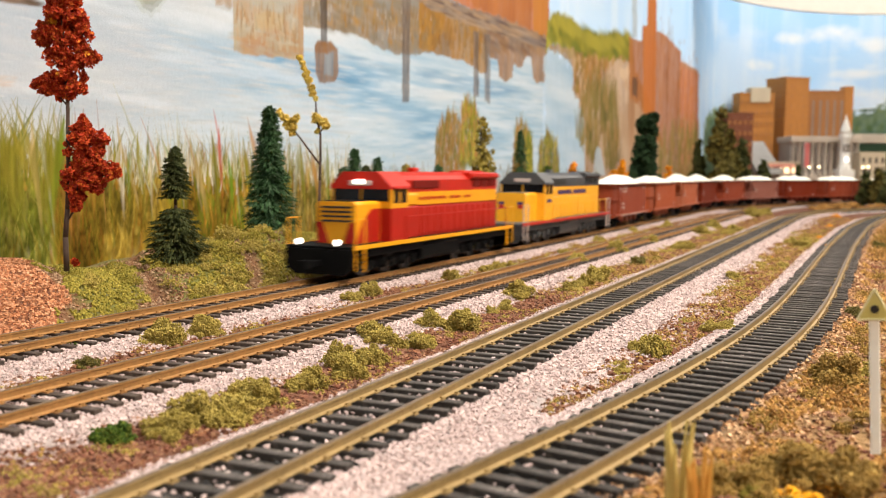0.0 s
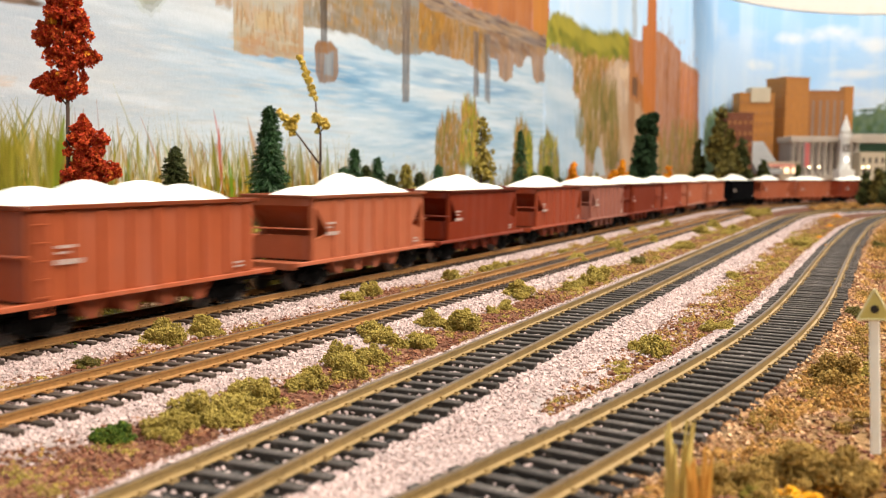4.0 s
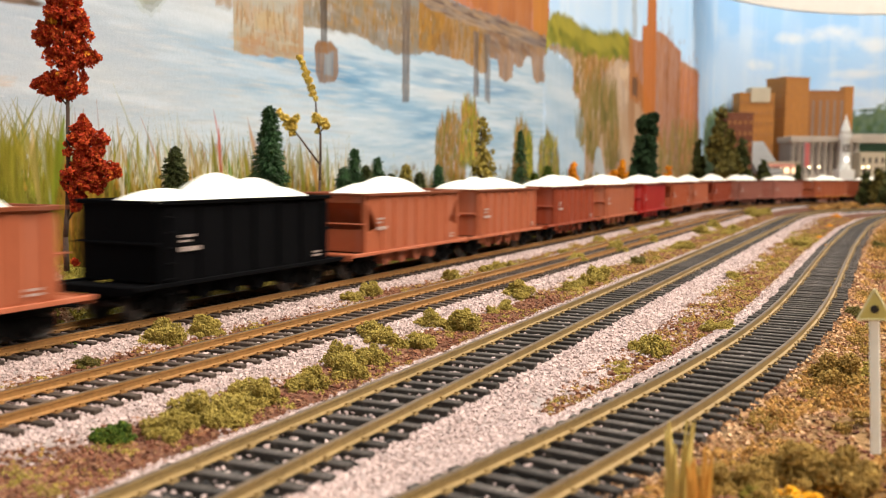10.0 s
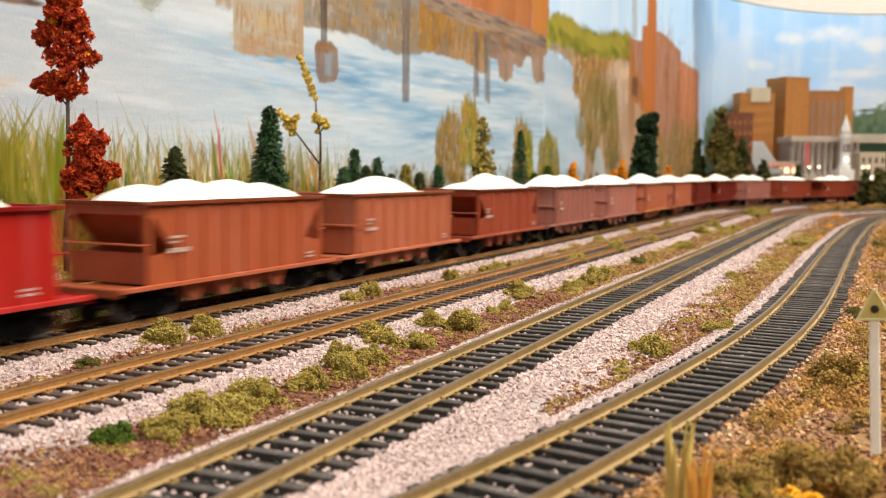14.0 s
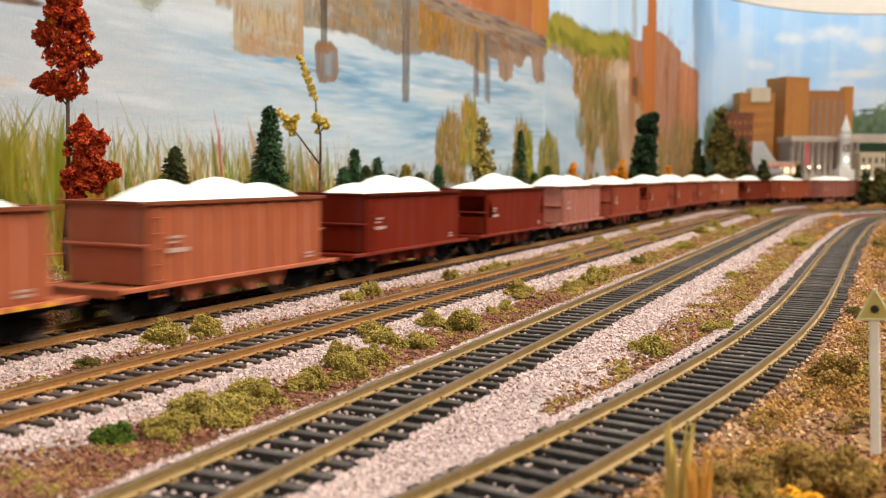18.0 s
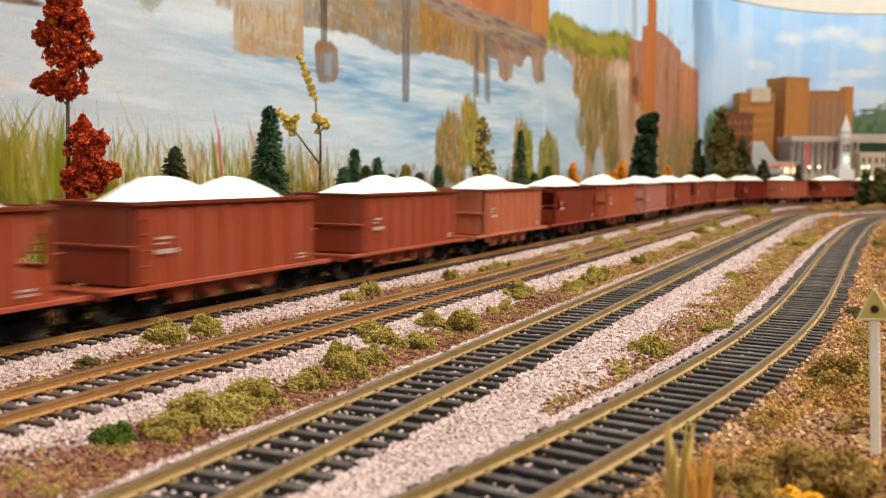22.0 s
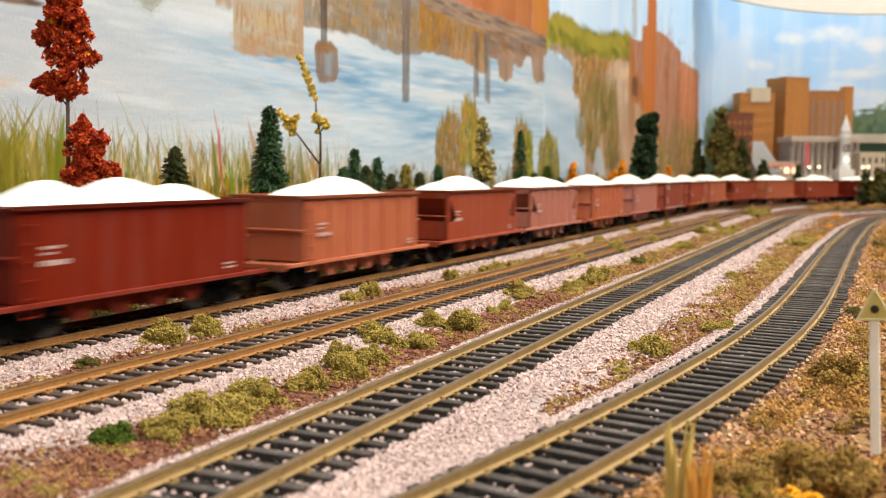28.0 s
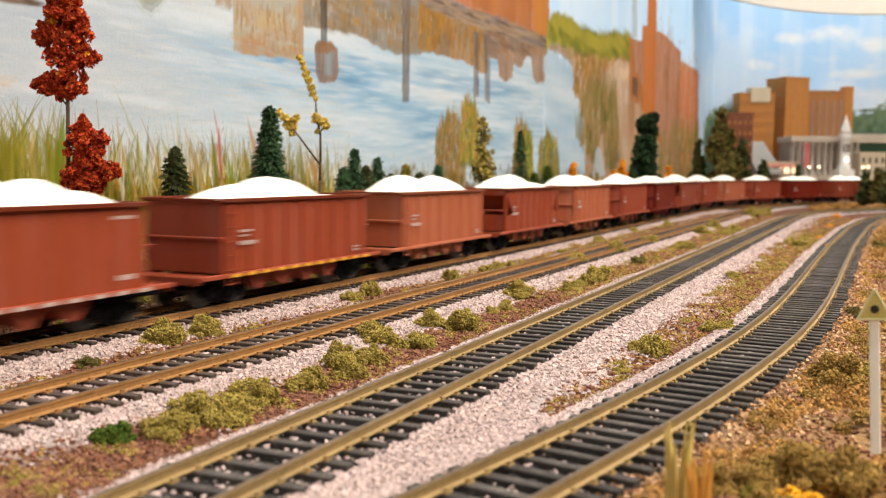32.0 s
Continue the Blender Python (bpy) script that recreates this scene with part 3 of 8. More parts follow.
dabs([(0.6086, 0.1371), (0.6971, 0.1383), (0.8621, 0.1395), (1.1501, 0.1513), (1.232, 0.0402), (0.6089, 0.0439)], 330, 0.010, 0.0020, 0.02, [(0.515, 0.585, 0.648), (0.249, 0.378, 0.522), (0.415, 0.516, 0.612), (0.548, 0.602, 0.648)], 110, 0.35)
dabs([(0.6086, 0.1347), (0.6971, 0.1374), (0.8087, 0.1398), (1.0064, 0.1431), (1.007, 0.1309), (0.8092, 0.1246), (0.6087, 0.123)], 70, 0.014, 0.0026, 0.02, [(0.14, 0.27, 0.44), (0.20, 0.34, 0.49)], 111, 0.35)
sky = tones([(0.25, 0.47, 0.80), (0.36, 0.58, 0.86), (0.48, 0.67, 0.90)], 1 - Z2 * 1.2 + 0.3 * (vnoise(5, 6, 107) - 0.5))
cloud = np.clip((vnoise(4.2, 9, 108, 5) - 0.50) * 6.0, 0, 1) * np.clip((Z2 - 0.16) * 9, 0, 1) * (0.25 + 0.75 * smooth(2.50, 2.70, S2))
sky = sky * (1 - 0.9 * cloud[..., None]) + np.array((0.84, 0.84, 0.86)) * 0.9 * cloud[..., None]
wisp = np.clip((vnoise(26, 4, 109, 3) - 0.55) * 5, 0, 1) * (S2 < 2.9) * 0.3
sky = sky * (1 - wisp[..., None]) + np.array((0.78, 0.82, 0.88)) * wisp[..., None]
blend(smooth(1.062, 1.085, S2), sky)
# dry brushwork over the near water
dabs([(0.30, 0.060), (0.62, 0.060), (0.62, 0.135), (0.30, 0.128)], 700, 0.012, 0.0016, 0.02, [(0.46, 0.49, 0.52), (0.33, 0.40, 0.47), (0.52, 0.53, 0.54), (0.40, 0.42, 0.45), (0.47, 0.45, 0.44)], 112, 0.30)
dabs([(0.60, 0.055), (1.06, 0.050), (1.06, 0.16), (0.60, 0.13)], 420, 0.007, 0.0012, 0.02, [(0.56, 0.61, 0.65), (0.22, 0.36, 0.50), (0.45, 0.54, 0.62)], 113, 0.30)
# soft clouds on the end wall
for k, (a, b, c, e) in enumerate(((2.60, 0.385, 0.075, 0.018), (2.70, 0.398, 0.080, 0.026), (2.82, 0.372, 0.080, 0.024), (2.50, 0.315, 0.06, 0.02), (2.76, 0.300, 0.07, 0.016))):
    n = vnoise(30, 36, 194 + k, 3)
    blend(0.75 * np.clip(1.5 - ((S2 - a) / c) ** 2 - ((Z2 - b) / e) ** 2 - 1.3 * n, 0, 1), np.array((0.80, 0.81, 0.84)))
# the painter's colours
TAN = [(0.33, 0.189, 0.0936), (0.343, 0.28, 0.18), (0.317, 0.28, 0.209), (0.356, 0.231, 0.122)]
MUD = [(0.166, 0.123, 0.073), (0.205, 0.165, 0.109), (0.233, 0.159, 0.085), (0.188, 0.165, 0.133)]
GOLD = [(0.198, 0.105, 0.0252), (0.29, 0.14, 0.0252), (0.317, 0.168, 0.036), (0.224, 0.133, 0.0432)]
BRI = [(0.37, 0.105, 0.018), (0.44, 0.135, 0.025), (0.49, 0.16, 0.034)]
BRO = [(0.28, 0.10, 0.028), (0.34, 0.128, 0.036), (0.38, 0.15, 0.048)]
SLA = [(0.030, 0.023, 0.020), (0.055, 0.042, 0.035), (0.10, 0.085, 0.078)]
ROC = [(0.309, 0.182, 0.103), (0.395, 0.264, 0.169), (0.498, 0.364, 0.252)]
BANK = [(0.111, 0.073, 0.057), (0.277, 0.212, 0.163), (0.177, 0.141, 0.133), (0.311, 0.212, 0.133)]
GRE = [(0.103, 0.104, 0.0158), (0.246, 0.235, 0.0218), (0.369, 0.338, 0.0347)]
OLI = [(0.18, 0.139, 0.036), (0.221, 0.168, 0.0495), (0.131, 0.109, 0.027), (0.279, 0.202, 0.081), (0.156, 0.139, 0.036), (0.303, 0.168, 0.063)]
AUT = [(0.295, 0.143, 0.036), (0.369, 0.185, 0.054), (0.213, 0.109, 0.0315), (0.246, 0.168, 0.0405), (0.164, 0.126, 0.027)]
LEA = [(0.164, 0.164, 0.0218), (0.256, 0.229, 0.0277), (0.0922, 0.109, 0.0178), (0.369, 0.317, 0.0396), (0.123, 0.142, 0.0248)]
REE = [(0.133, 0.124, 0.0115), (0.209, 0.146, 0.0153), (0.23, 0.11, 0.0138), (0.0836, 0.11, 0.00918), (0.279, 0.204, 0.0536), (0.167, 0.161, 0.0153)]
ROOT = [(0.102, 0.0698, 0.00691), (0.174, 0.0968, 0.00864), (0.0718, 0.0723, 0.00691), (0.194, 0.0698, 0.00691), (0.128, 0.107, 0.0104), (0.0816, 0.0968, 0.00864), (0.205, 0.139, 0.0173)]
STALK = [(0.459, 0.412, 0.315), (0.394, 0.336, 0.18), (0.295, 0.277, 0.108), (0.476, 0.445, 0.378)]
# far shore and its reflections
fill([(0.4831, 0.166), (0.484, 0.1512), (0.4848, 0.1235), (0.4938, 0.1219), (0.5176, 0.1231), (0.5617, 0.1257), (0.5618, 0.1804)], TAN, 120, 0.92, (30, 70), 0.0015)
fill([(0.5058, 0.1495), (0.5057, 0.1391), (0.5368, 0.1415), (0.5401, 0.154)], [(0.409, 0.308, 0.158), (0.356, 0.294, 0.187)], 119, 0.6, (60, 120), 0.003)
dabs([(0.4855, 0.133), (0.4853, 0.1229), (0.5568, 0.1274), (0.5569, 0.1423)], 60, 0.008, 0.0030, 0.0, [(0.33, 0.189, 0.0936), (0.343, 0.224, 0.122), (0.304, 0.28, 0.216)], 118, 0.5)
for x in ([(0.4923, 0.1407), (0.5203, 0.1454), (0.5381, 0.1464), (0.5514, 0.1372)]):
    reed((x[0], x[1]), (x[0], x[1] + 0.012), 6, (0.264, 0.154, 0.0648), int(x[0] * 900), 0.6)
fill([(0.555, 0.1791), (0.5554, 0.1258), (0.5617, 0.1264), (0.5618, 0.1804)], [(0.304, 0.168, 0.0792), (0.343, 0.21, 0.108)], 117, 0.7, (100, 20), 0.001)
fill([(0.4669, 0.1631), (0.4677, 0.1477), (0.4834, 0.1481), (0.4836, 0.1661)], GOLD, 116, 0.7, (60, 60), 0.004)
fill([(0.5618, 0.1804), (0.5617, 0.1475), (0.5841, 0.1497), (0.6086, 0.1515), (0.6416, 0.1509), (0.6684, 0.1465), (0.697, 0.1445), (0.7383, 0.1482), (0.7719, 0.1558), (0.8068, 0.2099), (0.7591, 0.2162)], MUD, 122, 0.95, (30, 45), 0.0018)
dabs([(0.5639, 0.1658), (0.5638, 0.1489), (0.6416, 0.1534), (0.697, 0.1463), (0.7604, 0.1545), (0.7827, 0.201)], 150, 0.006, 0.0040, -0.05, MUD + [(0.29, 0.168, 0.0576), (0.224, 0.231, 0.23)], 123, 0.5)
for x in ([(0.6347, 0.1607), (0.6591, 0.1633), (0.6794, 0.1618), (0.6968, 0.1606), (0.7274, 0.1618), (0.6125, 0.1656), (0.6502, 0.1671), (0.7434, 0.1666)]):
    reed((x[0], x[1]), (x[0], x[1] + 0.016), 7, (0.264, 0.161, 0.0504), int(x[0] * 900), 0.55)
fill([(0.7396, 0.1987), (0.7404, 0.1541), (0.7605, 0.1535), (0.7959, 0.1536), (0.8478, 0.1529), (0.876, 0.1472), (0.8936, 0.1489), (0.8978, 0.1977), (0.8599, 0.203), (0.7947, 0.2005)], GOLD, 124, 0.95, (45, 30), 0.0018)
strokes([(0.7436, 0.1573), (0.7959, 0.1556), (0.8759, 0.1515), (0.8893, 0.1856), (0.8073, 0.195), (0.743, 0.19)], 160, 0.012, 0.0045, 0.04, GOLD, 125, 0.5)
fill([(0.8978, 0.1977), (0.899, 0.1649), (0.9206, 0.165), (0.9276, 0.1476), (0.9406, 0.1453), (0.9638, 0.1485), (0.9698, 0.1656), (0.9769, 0.1615), (0.9945, 0.1633), (1.0012, 0.1736), (1.0231, 0.1785), (1.032, 0.1545), (1.0477, 0.1509), (1.0716, 0.1542), (1.078, 0.1845), (1.0806, 0.2105)], [(0.185, 0.098, 0.0468), (0.264, 0.14, 0.0612), (0.33, 0.189, 0.0864)], 126, 0.92, (90, 14), 0.002)
dabs([(0.892, 0.1914), (0.8929, 0.1669), (1.0718, 0.1851), (1.0769, 0.2036), (0.9514, 0.1995)], 110, 0.004, 0.0035, -0.15, [(0.145, 0.091, 0.0648), (0.238, 0.133, 0.0648), (0.198, 0.154, 0.13), (0.29, 0.175, 0.0936)], 127, 0.6)
fill([(0.7942, 0.2226), (0.807, 0.205), (0.8741, 0.2029), (0.9596, 0.2035), (1.0313, 0.2029), (1.0851, 0.2047), (1.0808, 0.2747)], BRI, 128, 0.95, (60, 8), 0.002)
fill([(0.8064, 0.2248), (0.8598, 0.2072), (0.9594, 0.2064), (1.0217, 0.2059), (1.0223, 0.264)], BRO, 129, 0.75, (50, 9), 0.003)
fill([(1.0223, 0.264), (1.0294, 0.2026), (1.0809, 0.2054), (1.0788, 0.2743)], [(0.396, 0.147, 0.0252), (0.449, 0.189, 0.036)], 130, 0.9, (60, 8), 0.001)
fill([(0.7319, 0.2067), (0.807, 0.204), (0.8461, 0.204), (0.9188, 0.2074), (1.0849, 0.2072), (1.09, 0.1936), (1.0039, 0.1921), (0.9195, 0.1907), (0.8332, 0.1886), (0.795, 0.1902), (0.7322, 0.192)], BANK, 131, 0.85, (30, 60), 0.003)
bank_line = [(0.7595, 0.1973), (1.0711, 0.1978)]
bank_slope = (bank_line[1][1] - bank_line[0][1]) / (bank_line[1][0] - bank_line[0][0])
dabs([(0.7373, 0.203), (0.8071, 0.202), (0.919, 0.204), (1.081, 0.2042), (1.0857, 0.1944), (0.9195, 0.1907), (0.8074, 0.189), (0.7375, 0.1919)], 260, 0.006, 0.0016, bank_slope, BANK, 132, 0.75)
strokes([(0.5640, 0.1500), (0.6416, 0.1520), (0.697, 0.1460), (0.7604, 0.1545), (0.7827, 0.185), (0.57, 0.168)], 190, 0.008, 0.0026, 0.05, MUD + GOLD + [(0.17, 0.13, 0.10), (0.36, 0.33, 0.30)], 161, 0.55)
strokes([(0.4855, 0.125), (0.556, 0.128), (0.556, 0.155), (0.486, 0.150)], 90, 0.008, 0.0030, 0.05, TAN + [(0.25, 0.16, 0.08), (0.42, 0.37, 0.28)], 162, 0.5)
fill([(0.5826, 0.1803), (0.5841, 0.1374), (0.5923, 0.1383), (0.5923, 0.182)], SLA, 133, 0.85, (200, 20), 0.001)
fill([(0.576, 0.1356), (0.5796, 0.1399), (0.5969, 0.1416), (0.6062, 0.1376), (0.6079, 0.1209), (0.6024, 0.114), (0.5826, 0.112), (0.5774, 0.1181)], [(0.132, 0.084, 0.0576), (0.198, 0.119, 0.072), (0.178, 0.154, 0.144)], 134, 0.95, (160, 20), 0.002)
fill([(0.5885, 0.134), (0.6008, 0.1342), (0.6008, 0.1179), (0.5885, 0.1176)], [(0.145, 0.189, 0.238), (0.224, 0.266, 0.302)], 135, 0.8, (160, 20), 0.002)
fill([(0.576, 0.1356), (0.5796, 0.1399), (0.5969, 0.1416), (0.6055, 0.1367), (0.5767, 0.1311)], [(0.238, 0.112, 0.036), (0.198, 0.105, 0.0504)], 136, 0.8, (160, 20), 0.002)
for outline, alpha in (([(0.7072, 0.2023), (0.7096, 0.1068), (0.722, 0.1076), (0.7235, 0.2052)], 0.85), ([(0.8578, 0.1836), (0.8598, 0.1222), (0.8726, 0.1231), (0.8718, 0.1855)], 0.82), ([(0.8849, 0.1851), (0.8888, 0.1188), (0.9023, 0.1197), (0.9012, 0.1872)], 0.7)):
    fill(outline, [(0.085, 0.066, 0.056), (0.14, 0.112, 0.098), (0.20, 0.17, 0.155)], 137, alpha, (200, 40), 0.002)
fill([(1.0802, 0.2169), (1.0839, 0.1903), (1.0985, 0.192), (1.1132, 0.1983), (1.1077, 0.2174), (1.0905, 0.2183)], [(0.224, 0.252, 0.317), (0.343, 0.364, 0.403)], 138, 0.85, (200, 20), 0.001)
# the river bend, the wooded hill, the cliff, the willow
fill([(1.0656, 0.1869), (1.1135, 0.195), (1.1471, 0.1948), (1.181, 0.1832), (1.1973, 0.1621), (1.2298, 0.1357), (1.2445, 0.0833), (1.2706, 0.0286), (1.0706, 0.0313), (1.0778, 0.1197)], [(0.27, 0.39, 0.52), (0.36, 0.46, 0.56), (0.47, 0.54, 0.6)], 140, 1.0, (5, 34), 0.010)
fill([(1.0735, 0.1917), (1.0797, 0.2258), (1.1107, 0.2382), (1.1439, 0.2418), (1.172, 0.2418), (1.1969, 0.2341), (1.2428, 0.2375), (1.2755, 0.2359), (1.3213, 0.2373), (1.3722, 0.2501), (1.4213, 0.25), (1.462, 0.2585), (1.4892, 0.208), (1.2208, 0.1857), (1.1588, 0.1933), (1.113, 0.2016)], GRE, 141, 1.0, (40, 30), 0.004)
dabs([(1.0849, 0.2072), (1.09, 0.2273), (1.1442, 0.2377), (1.2171, 0.2326), (1.2985, 0.2314), (1.3886, 0.2458), (1.47, 0.2511), (1.4804, 0.2217), (1.2195, 0.2014), (1.1465, 0.2042)], 330, 0.0035, 0.0060, -0.1, LEA, 142, 0.6)
dabs([(1.0901, 0.2248), (1.1109, 0.2343), (1.1442, 0.2377), (1.2173, 0.2298), (1.2986, 0.2299), (1.3886, 0.2458), (1.4561, 0.2477), (1.2994, 0.2209), (1.1451, 0.2244)], 90, 0.003, 0.0050, -0.1, [(0.317, 0.277, 0.039), (0.274, 0.247, 0.039)], 149, 0.6)
fill([(1.0853, 0.2008), (1.1465, 0.2042), (1.2194, 0.2028), (1.2254, 0.192), (1.1958, 0.1818), (1.1569, 0.1876), (1.1114, 0.1934), (1.0859, 0.1918)], [(0.216, 0.12, 0.0546), (0.36, 0.247, 0.148)], 143, 0.9, (40, 50), 0.003)
fill([(1.1755, 0.1924), (1.2725, 0.2058), (1.3451, 0.2074), (1.3916, 0.2156), (1.4878, 0.2208), (1.6208, 0.1695), (1.8592, 0.0258), (1.2432, 0.0327), (1.242, 0.1143), (1.1929, 0.1547)], [(0.324, 0.179, 0.078), (0.414, 0.244, 0.117), (0.45, 0.3, 0.175)], 144, 1.0, (30, 16), 0.004)
strokes([(1.1836, 0.1469), (1.1859, 0.1823), (1.2459, 0.1985), (1.3458, 0.1997), (1.3106, 0.16), (1.2247, 0.1354)], 170, 0.016, 0.0050, 0.12, AUT, 146, 0.6)
fill([(1.3166, 0.1582), (1.3607, 0.2059), (1.3982, 0.2147), (1.488, 0.2191), (1.4904, 0.1969), (1.4406, 0.1958), (1.4283, 0.1814), (1.5018, 0.1614), (1.5758, 0.1281), (1.5464, 0.1061), (1.4692, 0.125), (1.3912, 0.1539)], [(0.432, 0.3, 0.205), (0.522, 0.394, 0.293), (0.396, 0.319, 0.273)], 115, 0.9, (40, 22), 0.004)
fill([(1.4126, 0.2031), (1.4742, 0.2125), (1.4832, 0.1963), (1.4208, 0.189)], [(0.613, 0.45, 0.312), (0.557, 0.394, 0.254)], 114, 0.8, (40, 40), 0.004)
strokes([(1.3823, 0.1452), (1.5028, 0.1528), (1.587, 0.1029), (1.8321, 0.0261), (1.4099, 0.0308)], 170, 0.05, 0.0040, 0.06, [(0.306, 0.188, 0.107), (0.468, 0.346, 0.244), (0.378, 0.254, 0.156), (0.343, 0.271, 0.244)], 145, 0.6)
strokes([(1.2026, 0.0909), (1.2298, 0.1357), (1.2629, 0.1564), (1.3346, 0.1564), (1.405, 0.1467), (1.4267, 0.0643), (1.392, 0.0459), (1.3499, 0.0555), (1.3172, 0.0851), (1.2908, 0.0553), (1.2623, 0.0627)], 420, 0.034, 0.0042, 0.06, OLI, 147, 0.65)
fill([(1.2944, 0.0799), (1.305, 0.0902), (1.3235, 0.0806), (1.3508, 0.0459), (1.2803, 0.046)], [(0.374, 0.45, 0.515), (0.432, 0.495, 0.546)], 148, 0.9, (30, 30), 0.002)
# the brick power house
fill([(1.4903, 0.0299), (1.4659, 0.2557), (1.5521, 0.2595), (1.553, 0.2845), (1.589, 0.2894), (1.5836, 0.366), (1.6462, 0.3774), (1.6577, 0.2914), (1.7419, 0.2927), (1.8752, 0.2802), (1.9158, 0.0251)], BRO, 150, 1.0, (60, 4), 0.001)
fill([(1.91, 0.0252), (1.8723, 0.263), (1.9785, 0.263), (2.0692, 0.2628), (2.1131, 0.0229)], BRI, 151, 1.0, (60, 4), 0.001)
fill([(1.5745, 0.139), (1.5572, 0.2833), (1.5892, 0.2877), (1.5836, 0.366), (1.6462, 0.3774), (1.6681, 0.1439)], BRI, 152, 0.9, (90, 4), 0.001)
strokes([(1.6994, 0.1162), (1.8832, 0.1228), (1.8616, 0.2598), (1.68, 0.26)], 46, 0.10, 0.0020, 0.003, [(0.222, 0.078, 0.024), (0.34, 0.125, 0.04), (0.296, 0.105, 0.036)], 153, 0.55)
strokes([(1.9174, 0.1241), (2.0799, 0.13), (2.061, 0.2342), (1.9, 0.2315)], 30, 0.08, 0.0018, 0.003, [(0.37, 0.101, 0.016), (0.488, 0.179, 0.032)], 154, 0.55)
fill([(1.8834, 0.2642), (2.0556, 0.2638), (2.0569, 0.257), (1.8847, 0.2558)], [(0.37, 0.265, 0.192), (0.34, 0.172, 0.08)], 155, 0.7, (60, 60), 0.002)
fill([(1.4941, 0.1973), (1.5277, 0.2003), (1.5312, 0.1705), (1.4973, 0.1681)], SLA, 156, 0.75, (60, 20), 0.002)
fill([(1.4784, 0.3385), (1.4875, 0.2567), (1.517, 0.2604), (1.5111, 0.3443)], [(0.252, 0.289, 0.336), (0.444, 0.484, 0.528)], 157, 0.75, (200, 120), 0.001)
fill([(1.4162, 0.1349), (1.494, 0.1652), (1.5485, 0.1556), (1.6261, 0.1276), (1.8543, 0.0579), (1.9167, 0.0196), (1.4799, 0.0257)], ROC, 158, 0.8, (40, 14), 0.006)
strokes([(1.6808, 0.0473), (1.7209, 0.0971), (1.8712, 0.1278), (2.0934, 0.1305), (2.1283, 0.0167), (1.6841, 0.0228)], 220, 0.045, 0.0042, 0.05, OLI + [(0.296, 0.226, 0.04)], 159, 0.65)
# poplars at the water's edge
for k, (outline, stops) in enumerate((([(0.7769, 0.0404), (0.7738, 0.0717), (0.7913, 0.0957), (0.8122, 0.1044), (0.8335, 0.091), (0.8458, 0.0398)], AUT + OLI), ([(0.8291, 0.0584), (0.8329, 0.1109), (0.8462, 0.1159), (0.8717, 0.1051), (0.8735, 0.0533)], LEA + AUT[:2]), ([(0.9687, 0.0418), (0.9734, 0.0898), (0.9939, 0.1027), (1.0202, 0.0915), (1.0343, 0.0414)], AUT + LEA[:2]), ([(1.0153, 0.0415), (1.0131, 0.085), (1.028, 0.0868), (1.0362, 0.0414)], LEA), ([(1.0539, 0.0413), (1.0579, 0.0768), (1.0876, 0.0939), (1.1231, 0.0803), (1.1392, 0.0408)], OLI + LEA))):
    fill(outline, [np.array(c) * 0.8 for c in stops[:3]], 165 + k, 0.7, (60, 30), 0.005)
    strokes(outline, 330, 0.012, 0.0030, 0.16, stops, 160 + k, 0.75)
# reeds along the near bank: a solid brushed foot, then wisps and broad blades
fill([(0.2685, 0.0560), (0.3128, 0.0570), (0.3317, 0.0550), (0.3523, 0.0530), (0.3746, 0.0500), (0.4075, 0.0475), (0.4399, 0.0490), (0.4762, 0.0500), (0.5109, 0.0480), (0.5497, 0.0460), (0.5781, 0.0450), (0.6423, 0.0440), (0.8113, 0.0420), (1.3151, 0.0413), (1.325, -0.0716), (0.6433, -0.0954), (0.2647, -0.042)], [(0.075, 0.060, 0.0055), (0.165, 0.088, 0.007), (0.10, 0.086, 0.007), (0.21, 0.095, 0.010), (0.09, 0.085, 0.0065), (0.20, 0.122, 0.012)], 170, 0.97, (160, 9), 0.016)
# hues that change along the bank, then fine broken brushwork
for k, (s0, s1, z1, stops) in enumerate(((0.300, 0.352, 0.052, [(0.10, 0.115, 0.010), (0.17, 0.165, 0.02), (0.075, 0.085, 0.008), (0.24, 0.21, 0.04)]), (0.345, 0.378, 0.040, [(0.20, 0.085, 0.012), (0.16, 0.11, 0.012), (0.11, 0.09, 0.008)]), (0.375, 0.430, 0.046, [(0.22, 0.14, 0.016), (0.15, 0.095, 0.01), (0.29, 0.20, 0.035), (0.10, 0.075, 0.008)]), (0.425, 0.465, 0.048, [(0.27, 0.18, 0.016), (0.14, 0.14, 0.012), (0.30, 0.14, 0.02), (0.09, 0.10, 0.008)]), (0.455, 0.505, 0.050, [(0.10, 0.16, 0.012), (0.26, 0.11, 0.014), (0.30, 0.17, 0.02), (0.12, 0.11, 0.01)]), (0.50, 0.60, 0.050, [(0.12, 0.10, 0.012), (0.25, 0.15, 0.025), (0.09, 0.09, 0.01), (0.33, 0.24, 0.07)]))):
    strokes([(s0, -0.005), (s1, -0.005), (s1, z1 - 0.012), (s0, z1 - 0.012)], 300, 0.024, 0.0062, 0.18, stops, 400 + k, 0.6)
    strokes([(s0, 0.0), (s1, 0.0), (s1, z1), (s0, z1)], 240, 0.010, 0.0016, 0.26, [tuple(v * f for v in c) for c in stops for f in (0.6, 1.0, 1.6)], 410 + k, 0.45)
